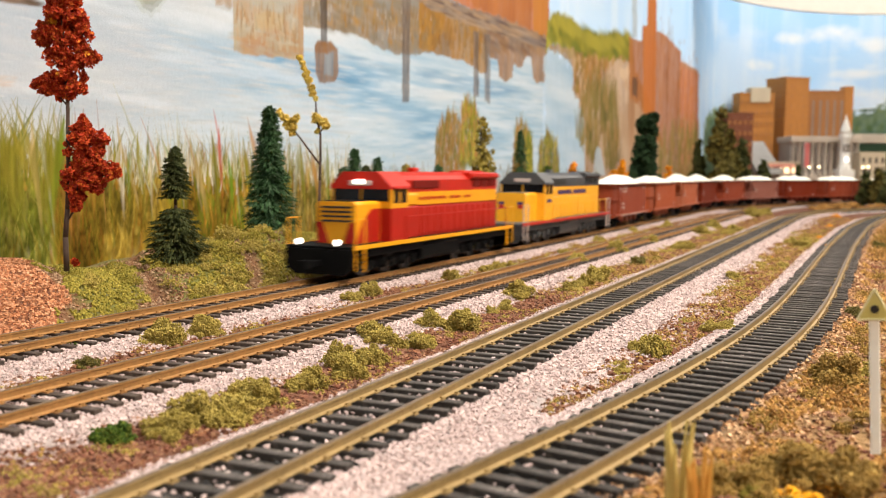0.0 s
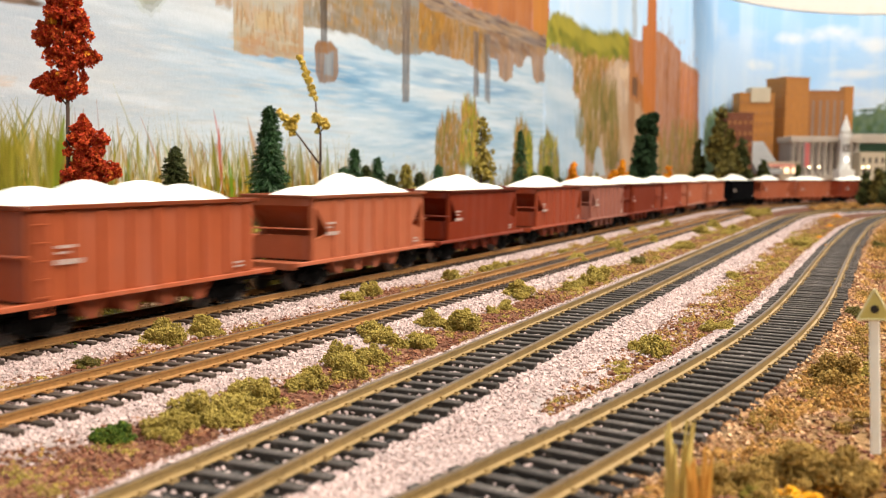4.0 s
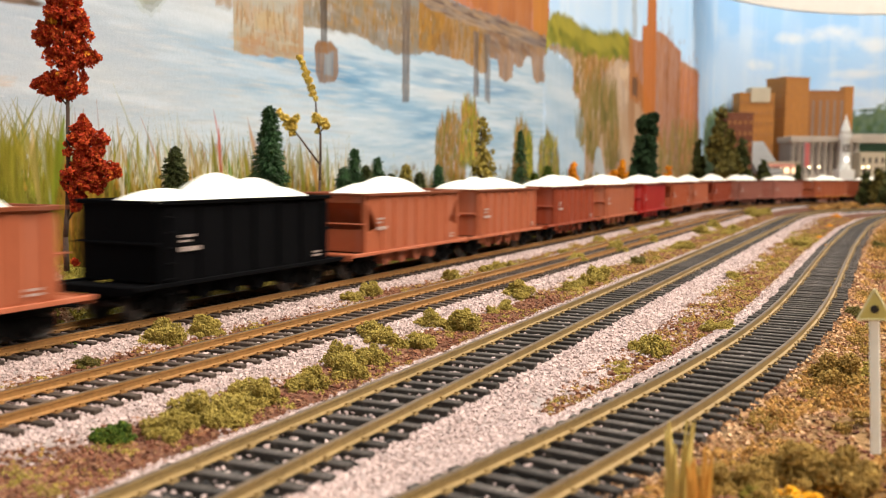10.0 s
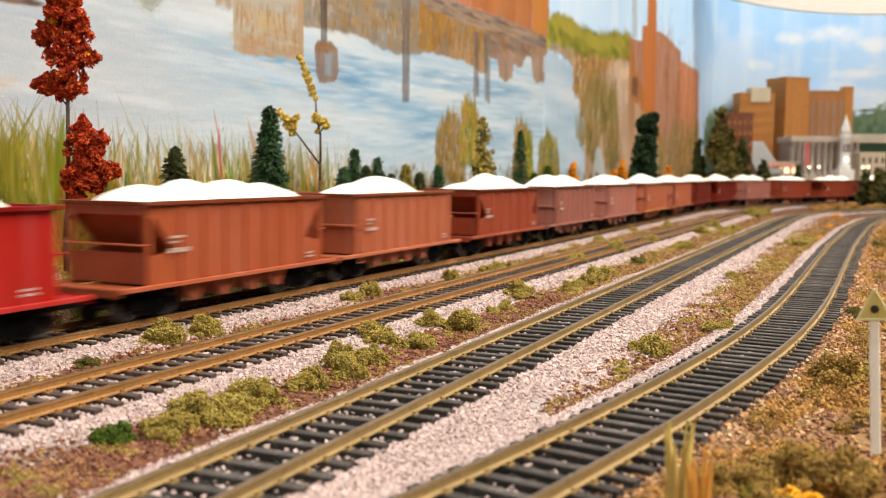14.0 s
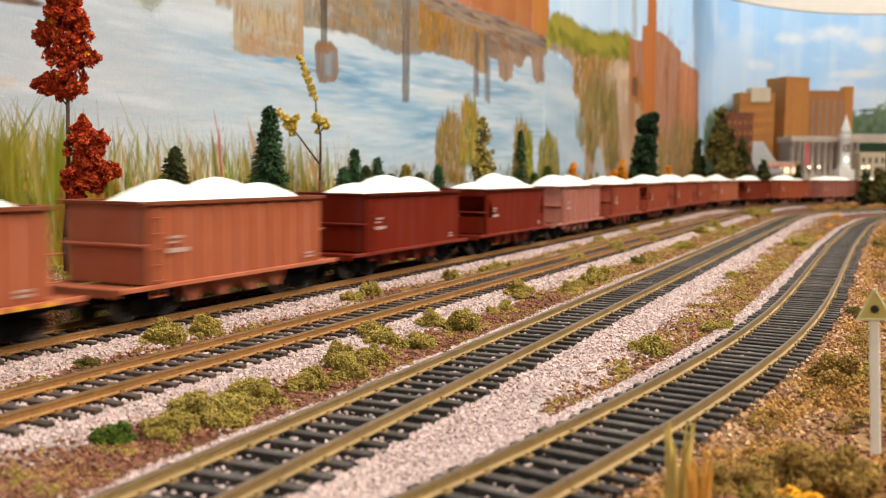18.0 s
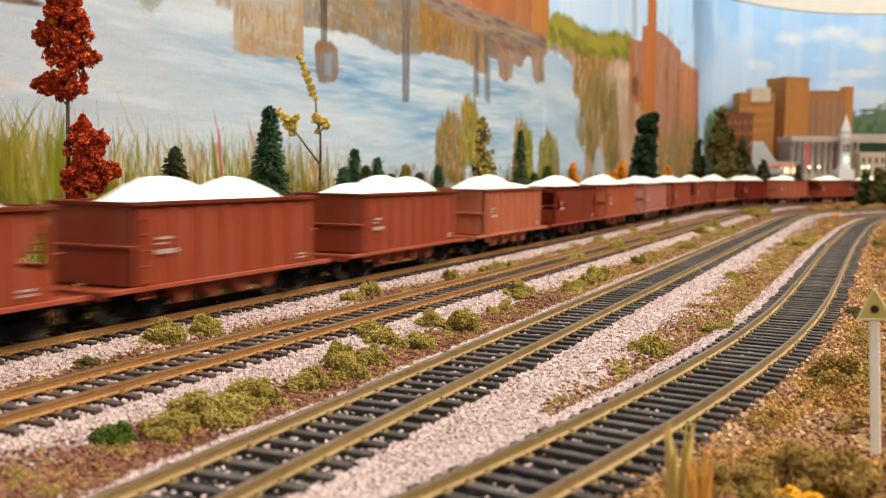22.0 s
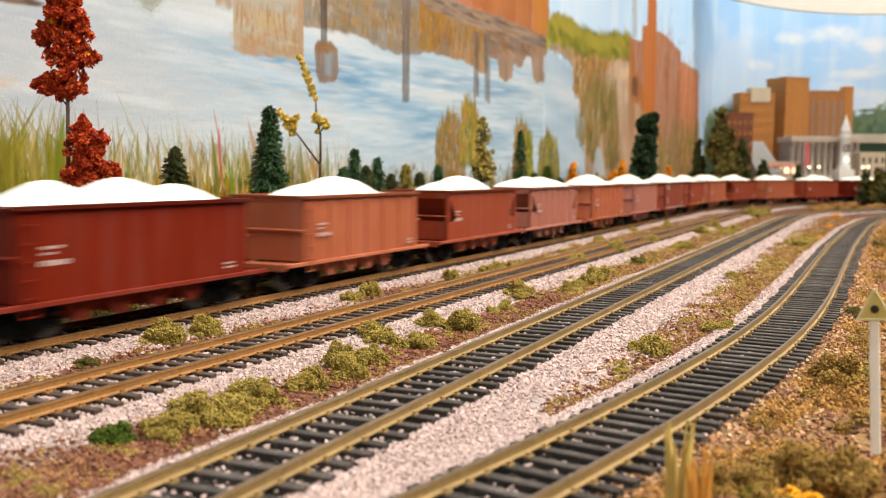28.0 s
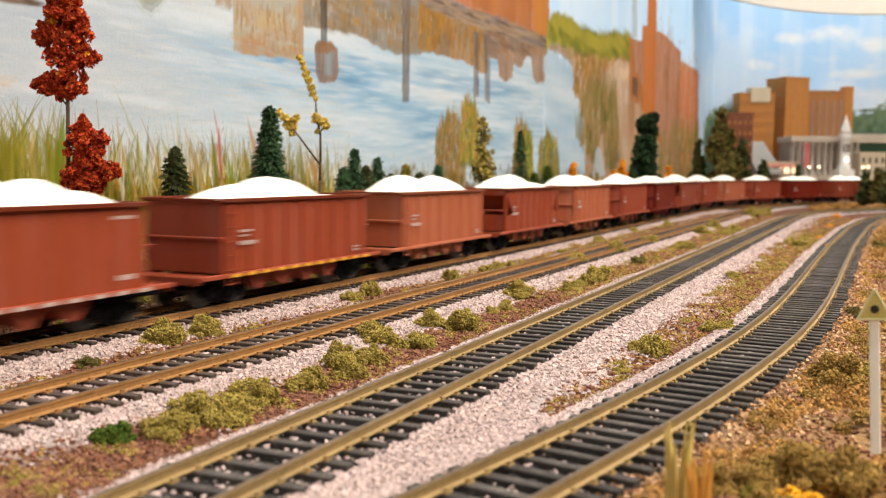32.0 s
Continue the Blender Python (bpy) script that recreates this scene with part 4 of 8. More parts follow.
strokes([(0.2668, 0.0114), (0.268, 0.0436), (0.3122, 0.0444), (0.3821, 0.0418), (0.4871, 0.0394), (0.6424, 0.0394), (0.6431, -0.0602), (0.266, -0.0094)], 200, 0.026, 0.0040, 0.2, ROOT, 171, 0.4)
strokes([(0.2679, 0.0413), (0.2685, 0.0562), (0.3127, 0.0583), (0.4255, 0.0537), (0.5496, 0.0499), (0.5496, 0.0348)], 300, 0.016, 0.0036, 0.16, REE, 172, 0.7)
strokes([(0.3124, 0.0482), (0.3316, 0.0547), (0.3824, 0.0539), (0.5109, 0.0534), (0.6423, 0.048), (0.6424, 0.0394), (0.3122, 0.0431)], 70, 0.026, 0.0010, 0.16, STALK, 174, 0.75)
strokes([(0.5781, 0.0342), (0.5781, 0.0488), (1.3144, 0.0491), (1.317, 0.0201)], 420, 0.009, 0.0012, 0.10, REE, 175, 0.8)
strokes([(0.5781, 0.0421), (0.5781, 0.0519), (0.7863, 0.0509), (0.7865, 0.0403)], 50, 0.014, 0.0006, 0.08, STALK, 176, 0.7)
strokes([(0.300, 0.044), (0.64, 0.040), (0.64, 0.052), (0.45, 0.058), (0.300, 0.058)], 330, 0.017, 0.0010, 0.22, REE + STALK + [(0.42, 0.40, 0.34), (0.13, 0.15, 0.02)], 177, 0.75)
strokes([(0.360, 0.046), (0.52, 0.044), (0.52, 0.050), (0.36, 0.052)], 90, 0.026, 0.0008, 0.20, STALK + [(0.44, 0.43, 0.38), (0.20, 0.18, 0.05)], 178, 0.75)
strokes([(0.360, 0.036), (0.64, 0.036), (0.64, 0.050), (0.36, 0.054)], 120, 0.020, 0.0016, 0.16, [(0.46, 0.46, 0.42), (0.42, 0.38, 0.28), (0.48, 0.46, 0.40)], 185, 0.6)
strokes([(0.300, 0.040), (0.350, 0.040), (0.350, 0.056), (0.300, 0.060)], 130, 0.024, 0.0042, 0.30, [(0.12, 0.125, 0.012), (0.19, 0.17, 0.02), (0.26, 0.22, 0.05)], 186, 0.6)
# blotches and dry spots in the reed bed
bed = smooth(0.060, 0.046, Z2) * (S2 < 0.66)
CANVAS *= (1 + bed * (1.5 * (vnoise(70, 34, 180, 3) - 0.5) + 0.9 * (vnoise(420, 260, 181, 2) - 0.5)))[..., None]
OLIVE, GREEN_BLADE, STRAW_BLADE, RUST, WISP, EMBER = (0.168, 0.15, 0.0162), (0.126, 0.163, 0.0108), (0.37, 0.267, 0.099), (0.302, 0.138, 0.0405), (0.302, 0.31, 0.216), (0.386, 0.0645, 0.027)
reed((0.3061, 0.042), (0.3056, 0.0685), 60, (0.15, 0.135, 0.014), 190, 0.8)
reed((0.3215, 0.0417), (0.3207, 0.0671), 46, (0.17, 0.14, 0.016), 191, 0.75)
reed((0.3395, 0.0415), (0.3413, 0.0674), 44, (0.14, 0.135, 0.013), 192, 0.8)
reed((0.3032, 0.0432), (0.3013, 0.0703), 22, OLIVE, 200, 0.92)
reed((0.3216, 0.0456), (0.3132, 0.0728), 16, OLIVE, 203, 0.92)
reed((0.3319, 0.0442), (0.3199, 0.0706), 15, (0.202, 0.163, 0.018), 206, 0.92)
reed((0.3332, 0.0442), (0.3305, 0.0729), 11, STRAW_BLADE, 209, 0.92)
reed((0.34, 0.0442), (0.3356, 0.0792), 7, WISP, 212, 0.92)
reed((0.342, 0.0441), (0.3401, 0.0716), 10, OLIVE, 215, 0.92)
reed((0.3345, 0.0429), (0.3339, 0.0666), 14, OLIVE, 218, 0.92)
reed((0.3441, 0.0428), (0.3507, 0.0774), 15, GREEN_BLADE, 221, 0.92)
reed((0.3392, 0.0428), (0.3426, 0.0642), 16, OLIVE, 224, 0.92)
reed((0.3547, 0.0427), (0.3572, 0.0811), 6, RUST, 227, 0.92)
reed((0.3599, 0.0454), (0.363, 0.0809), 13, RUST, 230, 0.92)
reed((0.375, 0.0453), (0.3715, 0.0887), 3, RUST, 233, 0.75)
reed((0.3805, 0.0424), (0.3826, 0.0626), 9, OLIVE, 236, 0.92)
reed((0.3969, 0.0437), (0.3854, 0.0794), 7, STRAW_BLADE, 239, 0.92)
reed((0.3886, 0.0423), (0.3874, 0.0633), 9, (0.437, 0.387, 0.288), 242, 0.92)
reed((0.3935, 0.0422), (0.3931, 0.0605), 8, GREEN_BLADE, 245, 0.92)
reed((0.4126, 0.0435), (0.3834, 0.0947), 5, (0.336, 0.327, 0.144), 248, 0.75)
reed((0.4198, 0.045), (0.4012, 0.0821), 4, RUST, 251, 0.75)
reed((0.4081, 0.0421), (0.3912, 0.0832), 3, WISP, 254, 0.75)
reed((0.4038, 0.0436), (0.4009, 0.0714), 7, OLIVE, 257, 0.92)
reed((0.4107, 0.042), (0.4103, 0.0627), 6, (0.454, 0.404, 0.306), 260, 0.92)
reed((0.4244, 0.0419), (0.4194, 0.0672), 10, GREEN_BLADE, 263, 0.92)
reed((0.4283, 0.0512), (0.4187, 0.0782), 4, WISP, 266, 0.75)
reed((0.4358, 0.0449), (0.4322, 0.0827), 4, WISP, 269, 0.75)
reed((0.4505, 0.0367), (0.4364, 0.0772), 5, (0.336, 0.224, 0.126), 272, 0.75)
reed((0.4759, 0.0379), (0.4441, 0.0744), 4, (0.286, 0.232, 0.072), 275, 0.75)
reed((0.4536, 0.0399), (0.4474, 0.061), 12, STRAW_BLADE, 278, 0.92)
reed((0.4672, 0.0364), (0.4625, 0.0739), 10, OLIVE, 281, 0.92)
reed((0.4712, 0.052), (0.4695, 0.0775), 7, EMBER, 284, 1.0)
reed((0.4683, 0.0731), (0.4642, 0.0878), 3, EMBER, 287, 0.75)
reed((0.4815, 0.0395), (0.4784, 0.06), 7, (0.109, 0.206, 0.0126), 290, 0.92)
reed((0.4871, 0.0394), (0.4809, 0.0814), 4, WISP, 293, 0.75)
reed((0.4941, 0.0393), (0.4887, 0.0784), 4, STRAW_BLADE, 296, 0.75)
reed((0.4999, 0.0393), (0.4933, 0.0717), 9, OLIVE, 299, 0.92)
reed((0.5121, 0.0516), (0.498, 0.0843), 8, (0.386, 0.215, 0.108), 302, 0.92)
reed((0.5195, 0.0481), (0.5026, 0.0692), 7, STRAW_BLADE, 305, 0.92)
reed((0.5455, 0.0386), (0.5437, 0.076), 6, OLIVE, 308, 0.92)
reed((0.551, 0.0405), (0.5538, 0.0708), 7, WISP, 311, 0.92)
reed((0.5614, 0.0403), (0.5573, 0.0728), 9, OLIVE, 314, 0.92)
reed((0.5788, 0.0421), (0.5722, 0.0667), 11, (0.353, 0.181, 0.045), 317, 0.92)
reed((0.5932, 0.04), (0.5916, 0.0719), 5, GREEN_BLADE, 320, 0.75)
reed((0.6057, 0.0398), (0.6009, 0.0738), 3, WISP, 323, 0.75)
reed((0.6186, 0.0397), (0.6185, 0.0703), 4, STRAW_BLADE, 326, 0.75)
reed((0.6355, 0.0395), (0.637, 0.0683), 6, OLIVE, 329, 0.92)
reed((0.351, 0.0386), (0.3509, 0.0596), 16, (0.286, 0.129, 0.027), 332, 0.92)
reed((0.3683, 0.0383), (0.3669, 0.0566), 14, (0.252, 0.146, 0.018), 335, 0.92)
dabs([(0.306, 0.1250), (0.334, 0.1265), (0.334, 0.1400), (0.306, 0.1380)], 130, 0.016, 0.0030, 0.05, [(0.07, 0.045, 0.03), (0.13, 0.085, 0.06), (0.24, 0.17, 0.13)], 182, 0.6)
dabs([(0.306, 0.0880), (0.322, 0.0880), (0.322, 0.0925), (0.306, 0.0930)], 26, 0.012, 0.0020, 0.05, [(0.50, 0.38, 0.30), (0.46, 0.40, 0.36)], 184, 0.35)
fill([(0.3976, 0.1476), (0.4007, 0.1383), (0.4137, 0.1386), (0.4273, 0.1431), (0.4274, 0.1529)], GRE, 183, 0.6, (60, 60), 0.008)
# distant woods in the corner and on the end wall
fill([(2.16, 0.0), (2.16, 0.150), (2.22, 0.185), (2.34, 0.205), (2.46, 0.200), (2.56, 0.17), (2.7, 0.0)], [(0.05, 0.11, 0.04), (0.12, 0.19, 0.07), (0.22, 0.28, 0.12)], 190, 1.0, (60, 60), 0.008)
fill([(2.66, 0.0), (2.66, 0.175), (2.72, 0.198), (2.78, 0.205), (2.84, 0.225), (3.0, 0.24), (3.85, 0.235), (3.85, 0.0)], [(0.03, 0.07, 0.015), (0.07, 0.12, 0.03), (0.14, 0.19, 0.05)], 191, 1.0, (40, 60), 0.008)

n_c = len(COLS)
pts = np.array([wall_at(s) for s in COLS])
vs = np.stack([np.repeat(pts[:, :1], ROWS, 1), np.repeat(pts[:, 1:], ROWS, 1), Z2], -1).reshape(-1, 3)
idx = np.arange(n_c * ROWS).reshape(n_c, ROWS)
me = mesh_from("backdrop", vs.tolist(), np.stack([idx[:-1, :-1], idx[:-1, 1:], idx[1:, 1:], idx[1:, :-1]], -1).reshape(-1, 4).tolist(), True)
at = me.attributes.new("paint", "FLOAT_COLOR", "POINT")
at.data.foreach_set("color", np.concatenate([np.clip(CANVAS, 0, 1), np.ones((n_c, ROWS, 1))], -1).reshape(-1).astype(np.float32))
m, nt, b, tc = principled("painted_canvas")
a = nt.nodes.new("ShaderNodeAttribute")
a.attribute_name = "paint"
col = mixc(nt, 1.0, a.outputs["Color"], ramp(nt, noise_at(nt, tc, 500, 4, 0.7, (1, 1, 0.6)), [(0.3, (0.95,) * 3), (0.7, (1.04,) * 3)]), "MULTIPLY")
nt.links.new(col, b.inputs["Base Color"])
b.inputs["Roughness"].default_value = 0.9
b.inputs["Specular IOR Level"].default_value = 0.06
bump(nt, b, noise_at(nt, tc, 900, 3, 0.6), 0.0003, 0.6)
backdrop = place("backdrop", me, m)
tagged(backdrop, "painted backdrop of a pale river, reeds, brick mills and blue sky", "backdrop", kind="structure")
# the board behind it, and the bare ends beyond the painting
board_s = [-7.3, -1.0, 0.0, 0.1, 0.5, 1.0, 1.6] + [WALL_END + COVE * math.pi / 2 * k / 16 for k in range(17)] + [3.6, 6.0, 12.0]
vs, fs = [], []
for off in (-0.002, -0.010):
    for s in board_s:
        x, y = wall_at(s, off)
        vs += [(x, y, -0.10), (x, y, 0.72)]
n = len(board_s)
for i in range(n - 1):
    a, c = 2 * i, 2 * n + 2 * i
    fs += [(a, a + 1, a + 3, a + 2), (c, c + 2, c + 3, c + 1), (a + 1, c + 1, c + 3, a + 3), (a, a + 2, c + 2, c)]
tagged(place("backdrop_board", mesh_from("backdrop_board", vs, fs), surface("pale_blue_board", (0.45, 0.60, 0.75), 0.8, 0, 0.1, 60, 4, 0.0003)), "plain pale blue board that carries the painting", "wall", kind="structure")

# ---- the train ----
OXIDE = [("light", (0.36, 0.100, 0.045)), ("warm", (0.32, 0.072, 0.026)), ("mid", (0.255, 0.046, 0.018)), ("deep", (0.170, 0.024, 0.008)), ("dark", (0.150, 0.014, 0.0045)), ("red", (0.33, 0.010, 0.006)), ("pale", (0.345, 0.128, 0.093)), ("grey", (0.27, 0.098, 0.070)), ("black", (0.0030, 0.0030, 0.0036))]


def car_paint(name, c):
    """Oxide paint with rubbed, streaky weathering that runs down the sides."""
    m, nt, b, tc = principled(name)
    n1 = noise_at(nt, tc, 60, 5, 0.65, (1, 3, 0.35))
    n2 = noise_at(nt, tc, 420, 4, 0.7, (1, 1, 0.3))
    n3 = noise_at(nt, tc, 25, 3, 0.5, (1, 1, 1))
    col = ramp(nt, n1, [(0.3, shade(c, 0.78)), (0.55, c), (0.75, tuple(v * 0.95 + 0.02 for v in c) if c[0] > 0.05 else shade(c, 1.4))])
    col = mixc(nt, 0.35, col, ramp(nt, n2, [(0.3, shade(c, 0.7)), (0.7, shade(c, 1.25))]))
    col = mixc(nt, ramp(nt, n3, [(0.55, (0, 0, 0)), (0.8, (0.25,) * 3)]), col, tuple(v * 0.92 + 0.02 for v in c) if c[0] > 0.05 else shade(c, 1.3))
    if c[0] > 0.05:
        streak = noise_at(nt, tc, 110, 3, 0.5, (1, 1, 0.06))
        col = mixc(nt, ramp(nt, streak, [(0.54, (0, 0, 0)), (0.72, (min(0.5, 1.25 * c[0]),) * 3)]), col, tuple(v * 0.8 + 0.075 for v in c))
    nt.links.new(col, b.inputs["Base Color"])
    b.inputs["Roughness"].default_value = 0.55 if c[0] > 0.05 else 0.75
    b.inputs["Specular IOR Level"].default_value = 0.16 if c[0] > 0.2 else 0.07 if c[0] > 0.05 else 0.03
    bump(nt, b, n2, 0.00006)
    return m


PAINT = {k: car_paint(k + "_car_paint", c) for k, c in OXIDE}
RUBBED = {k: car_paint(k + "_rubbed_paint", tuple(v * 1.15 + 0.010 for v in c) if k != "black" else c) for k, c in OXIDE}
# top rims: each car's own colour at half brightness
RIM_DARK = {k: car_paint(k + "_rim_dark", shade(c, 0.5)) for k, c in OXIDE}
HL, HW, SILL, RIM = 0.0543, 0.0178, 0.0125, 0.0402


def wheelset_mesh(bm):
    for side in (-1, 1):
        x = side * 0.0083
        bm_lathe(bm, [(0.0012, x - side * 0.0012), (0.0059, x - side * 0.0012), (0.0059, x - side * 0.0006), (0.0053, x - side * 0.0004), (0.0052, x + side * 0.0012), (0.0044, x + side * 0.0013), (0.0040, x + side * 0.0008), (0.0016, x + side * 0.0008), (0.0014, x + side * 0.0016)], 16, (0, 0, 0), 0)
        for a in range(4):
            u = a * math.pi / 2
            bm_box(bm, x + side * 0.0006, x + side * 0.0010, 0.0028 * math.cos(u) - 0.0005, 0.0028 * math.cos(u) + 0.0005, 0.0028 * math.sin(u) - 0.0005, 0.0028 * math.sin(u) + 0.0005)
    bm_tube(bm, (-0.0095, 0, 0), (0.0095, 0, 0), 0.0011)


def sideframe_mesh(bm):
    bm_prism(bm, [(-0.0135, 0.0042), (-0.0135, 0.0068), (-0.0085, 0.0075), (-0.0045, 0.0098), (0.0045, 0.0098), (0.0085, 0.0075), (0.0135, 0.0068), (0.0135, 0.0042), (0.0085, 0.0050), (0.0048, 0.0018), (-0.0048, 0.0018), (-0.0085, 0.0050)], -0.0009, 0.0009, 0)
    for y in (-0.0105, 0.0105):
        bm_box(bm, 0.0007, 0.0019, y - 0.0016, y + 0.0016, 0.0038, 0.0068, 0.0003)
    for y in (-0.0022, 0.0, 0.0022):
        bm_tube(bm, (0.0012, y, 0.003), (0.0012, y, 0.0082), 0.0008, seg=7)


def bolster_mesh(bm):
    bm_box(bm, -0.0105, 0.0105, -0.0028, 0.0028, 0.0060, 0.0105, 0.0005)


def truck(parent, y, base=0.0205, mat=None, axles=2, wide=1.0):
    """A bogie: two side frames, a bolster and its wheelsets. Returns the wheelsets."""
    mat = mat or BLACK_PLASTIC
    t = place("truck", shared("truck", bolster_mesh), mat, parent, pose(0, y, 0))
    for side in (-1, 1):
        place("sideframe", shared("sideframe", sideframe_mesh), mat, t, pose(side * 0.0112, 0, 0, 0, 0, 0 if side > 0 else 180))
    ws = [place("wheelset", shared("wheelset", wheelset_mesh), STEEL, t, pose(0, a, 0.0052)) for a in (-base / 2, base / 2)]
    return ws


def bay_mesh(bm):
    """A V-shaped discharge chute with flanged end plates."""
    bm_prism(bm, [(-0.0080, 0.0122), (0.0080, 0.0122), (0.0014, 0.0052), (-0.0014, 0.0052)], -0.0138, 0.0138, 0)
    for s in (-1, 1):
        bm_prism(bm, [(-0.0086, 0.0124), (0.0086, 0.0124), (0.0019, 0.0048), (-0.0019, 0.0048)], s * 0.0138, s * 0.0145, 0)


def side_mesh_full(bm):
    bm_prism(bm, [(-HL, SILL), (HL, SILL), (HL, RIM), (-HL, RIM)], -0.0006, 0.0006, 0)


def side_mesh_slope(bm):
    """A full side sheet with a three-cornered gap behind each end post."""
    bm_prism(bm, [(-HL, SILL), (HL, SILL), (HL, 0.0215), (HL - 0.0125, 0.0240), (HL - 0.0030, 0.0352), (HL, 0.0358), (HL, RIM), (-HL, RIM), (-HL, 0.0358), (-HL + 0.0030, 0.0352), (-HL + 0.0125, 0.0240), (-HL, 0.0215)], -0.0006, 0.0006, 0)


def end_full(bm):
    bm_box(bm, -HW, HW, -0.0006, 0.0006, SILL + 0.0005, RIM, 0)


def end_bar(bm):
    bm_box(bm, -HW, HW, -0.0016, -0.0005, 0, 0.0009)


def header_mesh(bm):
    bm_box(bm, -HW, HW, 0.0, 0.0012, 0.0365, RIM)


def bulkhead_mesh(bm):
    bm_box(bm, -HW, HW, 0.0, 0.0012, SILL + 0.0005, 0.0235)


def end_slope(bm):
    """The slope sheet of an open end, with the shelf at its foot."""
    bm_prism(bm, [(0.0012, 0.0375), (0.0024, 0.0375), (0.0200, 0.0210), (0.0188, 0.0205)], -HW + 0.0007, HW - 0.0007, 0)
    bm_box(bm, -HW + 0.0007, HW - 0.0007, 0.0012, 0.0195, 0.0205, 0.0212)


def post_mesh(bm):
    bm_box(bm, -0.0011, 0.0011, -0.0011, 0.0011, SILL, 0.036, 0.0002)


def rim_mesh(bm):
    w, l = HW + 0.0012, HL + 0.0012
    for s in (-1, 1):
        bm_box(bm, s * w - 0.0011, s * w + 0.0004, -l, l, RIM - 0.0007, RIM + 0.0008, 0.0002)
        bm_box(bm, -w + 0.0011, w - 0.0011, s * l - 0.0013, s * l + 0.0002, RIM - 0.0007, RIM + 0.0008, 0.0002)


def rib_mesh(bm):
    bm_prism(bm, [(-0.0009, 0.0), (-0.0006, 0.0011), (0.0006, 0.0011), (0.0009, 0.0)], SILL + 0.0012, RIM - 0.0013, 2)
    for v in bm.verts:
        v.co = Vector((v.co.y, v.co.x, v.co.z))


def sill_mesh(bm):
    bm_box(bm, -0.0009, 0.0012, -0.0672, 0.0672, SILL - 0.0012, SILL + 0.0004, 0.0002)


def platform_mesh(bm):
    bm_box(bm, -HW, HW, -0.0062, 0.0062, SILL - 0.0014, SILL - 0.0002, 0.0002)
    bm_box(bm, -HW + 0.0005, HW - 0.0005, -0.0068, -0.0058, SILL - 0.0026, SILL + 0.0002)


def spine_mesh(bm):
    bm_box(bm, -0.0032, 0.0032, -0.0672, 0.0672, 0.0082, 0.0116)


def under_shade_mesh(bm):
    """Black block and bars added over a truck, for the shade under the car."""
    bm_prism(bm, [(-0.0130, 0.0118), (0.0130, 0.0118), (0.0110, 0.0062), (-0.0110, 0.0062)], -0.0072, 0.0072, 0)
    for x in (-0.0095, 0.0095):
        bm_tube(bm, (x, -0.0150, 0.0095), (x, 0.0150, 0.0095), 0.0017, seg=8)
    bm_box(bm, -0.0125, 0.0125, -0.0012, 0.0012, 0.0085, 0.0122)


def coupler_mesh(bm):
    bm_box(bm, -0.0014, 0.0014, -0.0095, 0.001, 0.0072, 0.0098, 0.0002)
    bm_prism(bm, [(-0.0026, -0.0125), (0.0010, -0.0125), (0.0026, -0.0105), (0.0022, -0.0085), (-0.0020, -0.0085)], 0.0066, 0.0104, 2)


def ladder_mesh(bm):
    for y in (-0.0024, 0.0024):
        bm_tube(bm, (0, y, SILL - 0.004), (0, y, RIM - 0.002), 0.0003, seg=5)
    for k in range(6):
        z = SILL - 0.0035 + k * 0.0053
        bm_tube(bm, (0, -0.0024, z), (0, 0.0024, z), 0.00028, seg=5)


def grab_mesh(bm):
    """The brake platform's rail across the end."""
    bm_tube(bm, (-HW, 0, 0.0265), (HW, 0, 0.0265), 0.0004, seg=6)
    for x in (-HW, -0.006, 0.006, HW):
        bm_tube(bm, (x, 0, 0.0265), (x, 0.0030, 0.0265), 0.0003, seg=5)


def brake_wheel_mesh(bm):
    for k in range(12):
        a, c = 2 * math.pi * k / 12, 2 * math.pi * (k + 1) / 12
        bm_tube(bm, (0.003 * math.cos(a), 0, 0.003 * math.sin(a)), (0.003 * math.cos(c), 0, 0.003 * math.sin(c)), 0.00035, seg=5)
    for k in range(4):
        a = math.pi * k / 2
        bm_tube(bm, (0, 0, 0), (0.003 * math.cos(a), 0, 0.003 * math.sin(a)), 0.0002, seg=4)
    bm_tube(bm, (0, 0, 0), (0, 0.004, 0), 0.0004, seg=6)


# heaps of a load: place along the car, height, half length
LOADS = [[(-0.033, 0.0058, 0.017), (-0.004, 0.0098, 0.020), (0.027, 0.0088, 0.020)],
         [(0.002, 0.0092, 0.031), (-0.022, 0.0060, 0.020)],
         [(-0.021, 0.0096, 0.025), (0.021, 0.0090, 0.025)],
         [(-0.037, 0.0066, 0.016), (-0.013, 0.0082, 0.017), (0.012, 0.0080, 0.017), (0.036, 0.0064, 0.016)],
         [(-0.020, 0.0084, 0.022), (-0.001, 0.0096, 0.022), (0.031, 0.0046, 0.018)],
         [(-0.032, 0.0050, 0.016), (0.000, 0.0104, 0.021), (0.022, 0.0086, 0.019), (0.040, 0.0046, 0.012)],
         [(-0.026, 0.0078, 0.020), (0.006, 0.0092, 0.020), (0.033, 0.0066, 0.017)]]


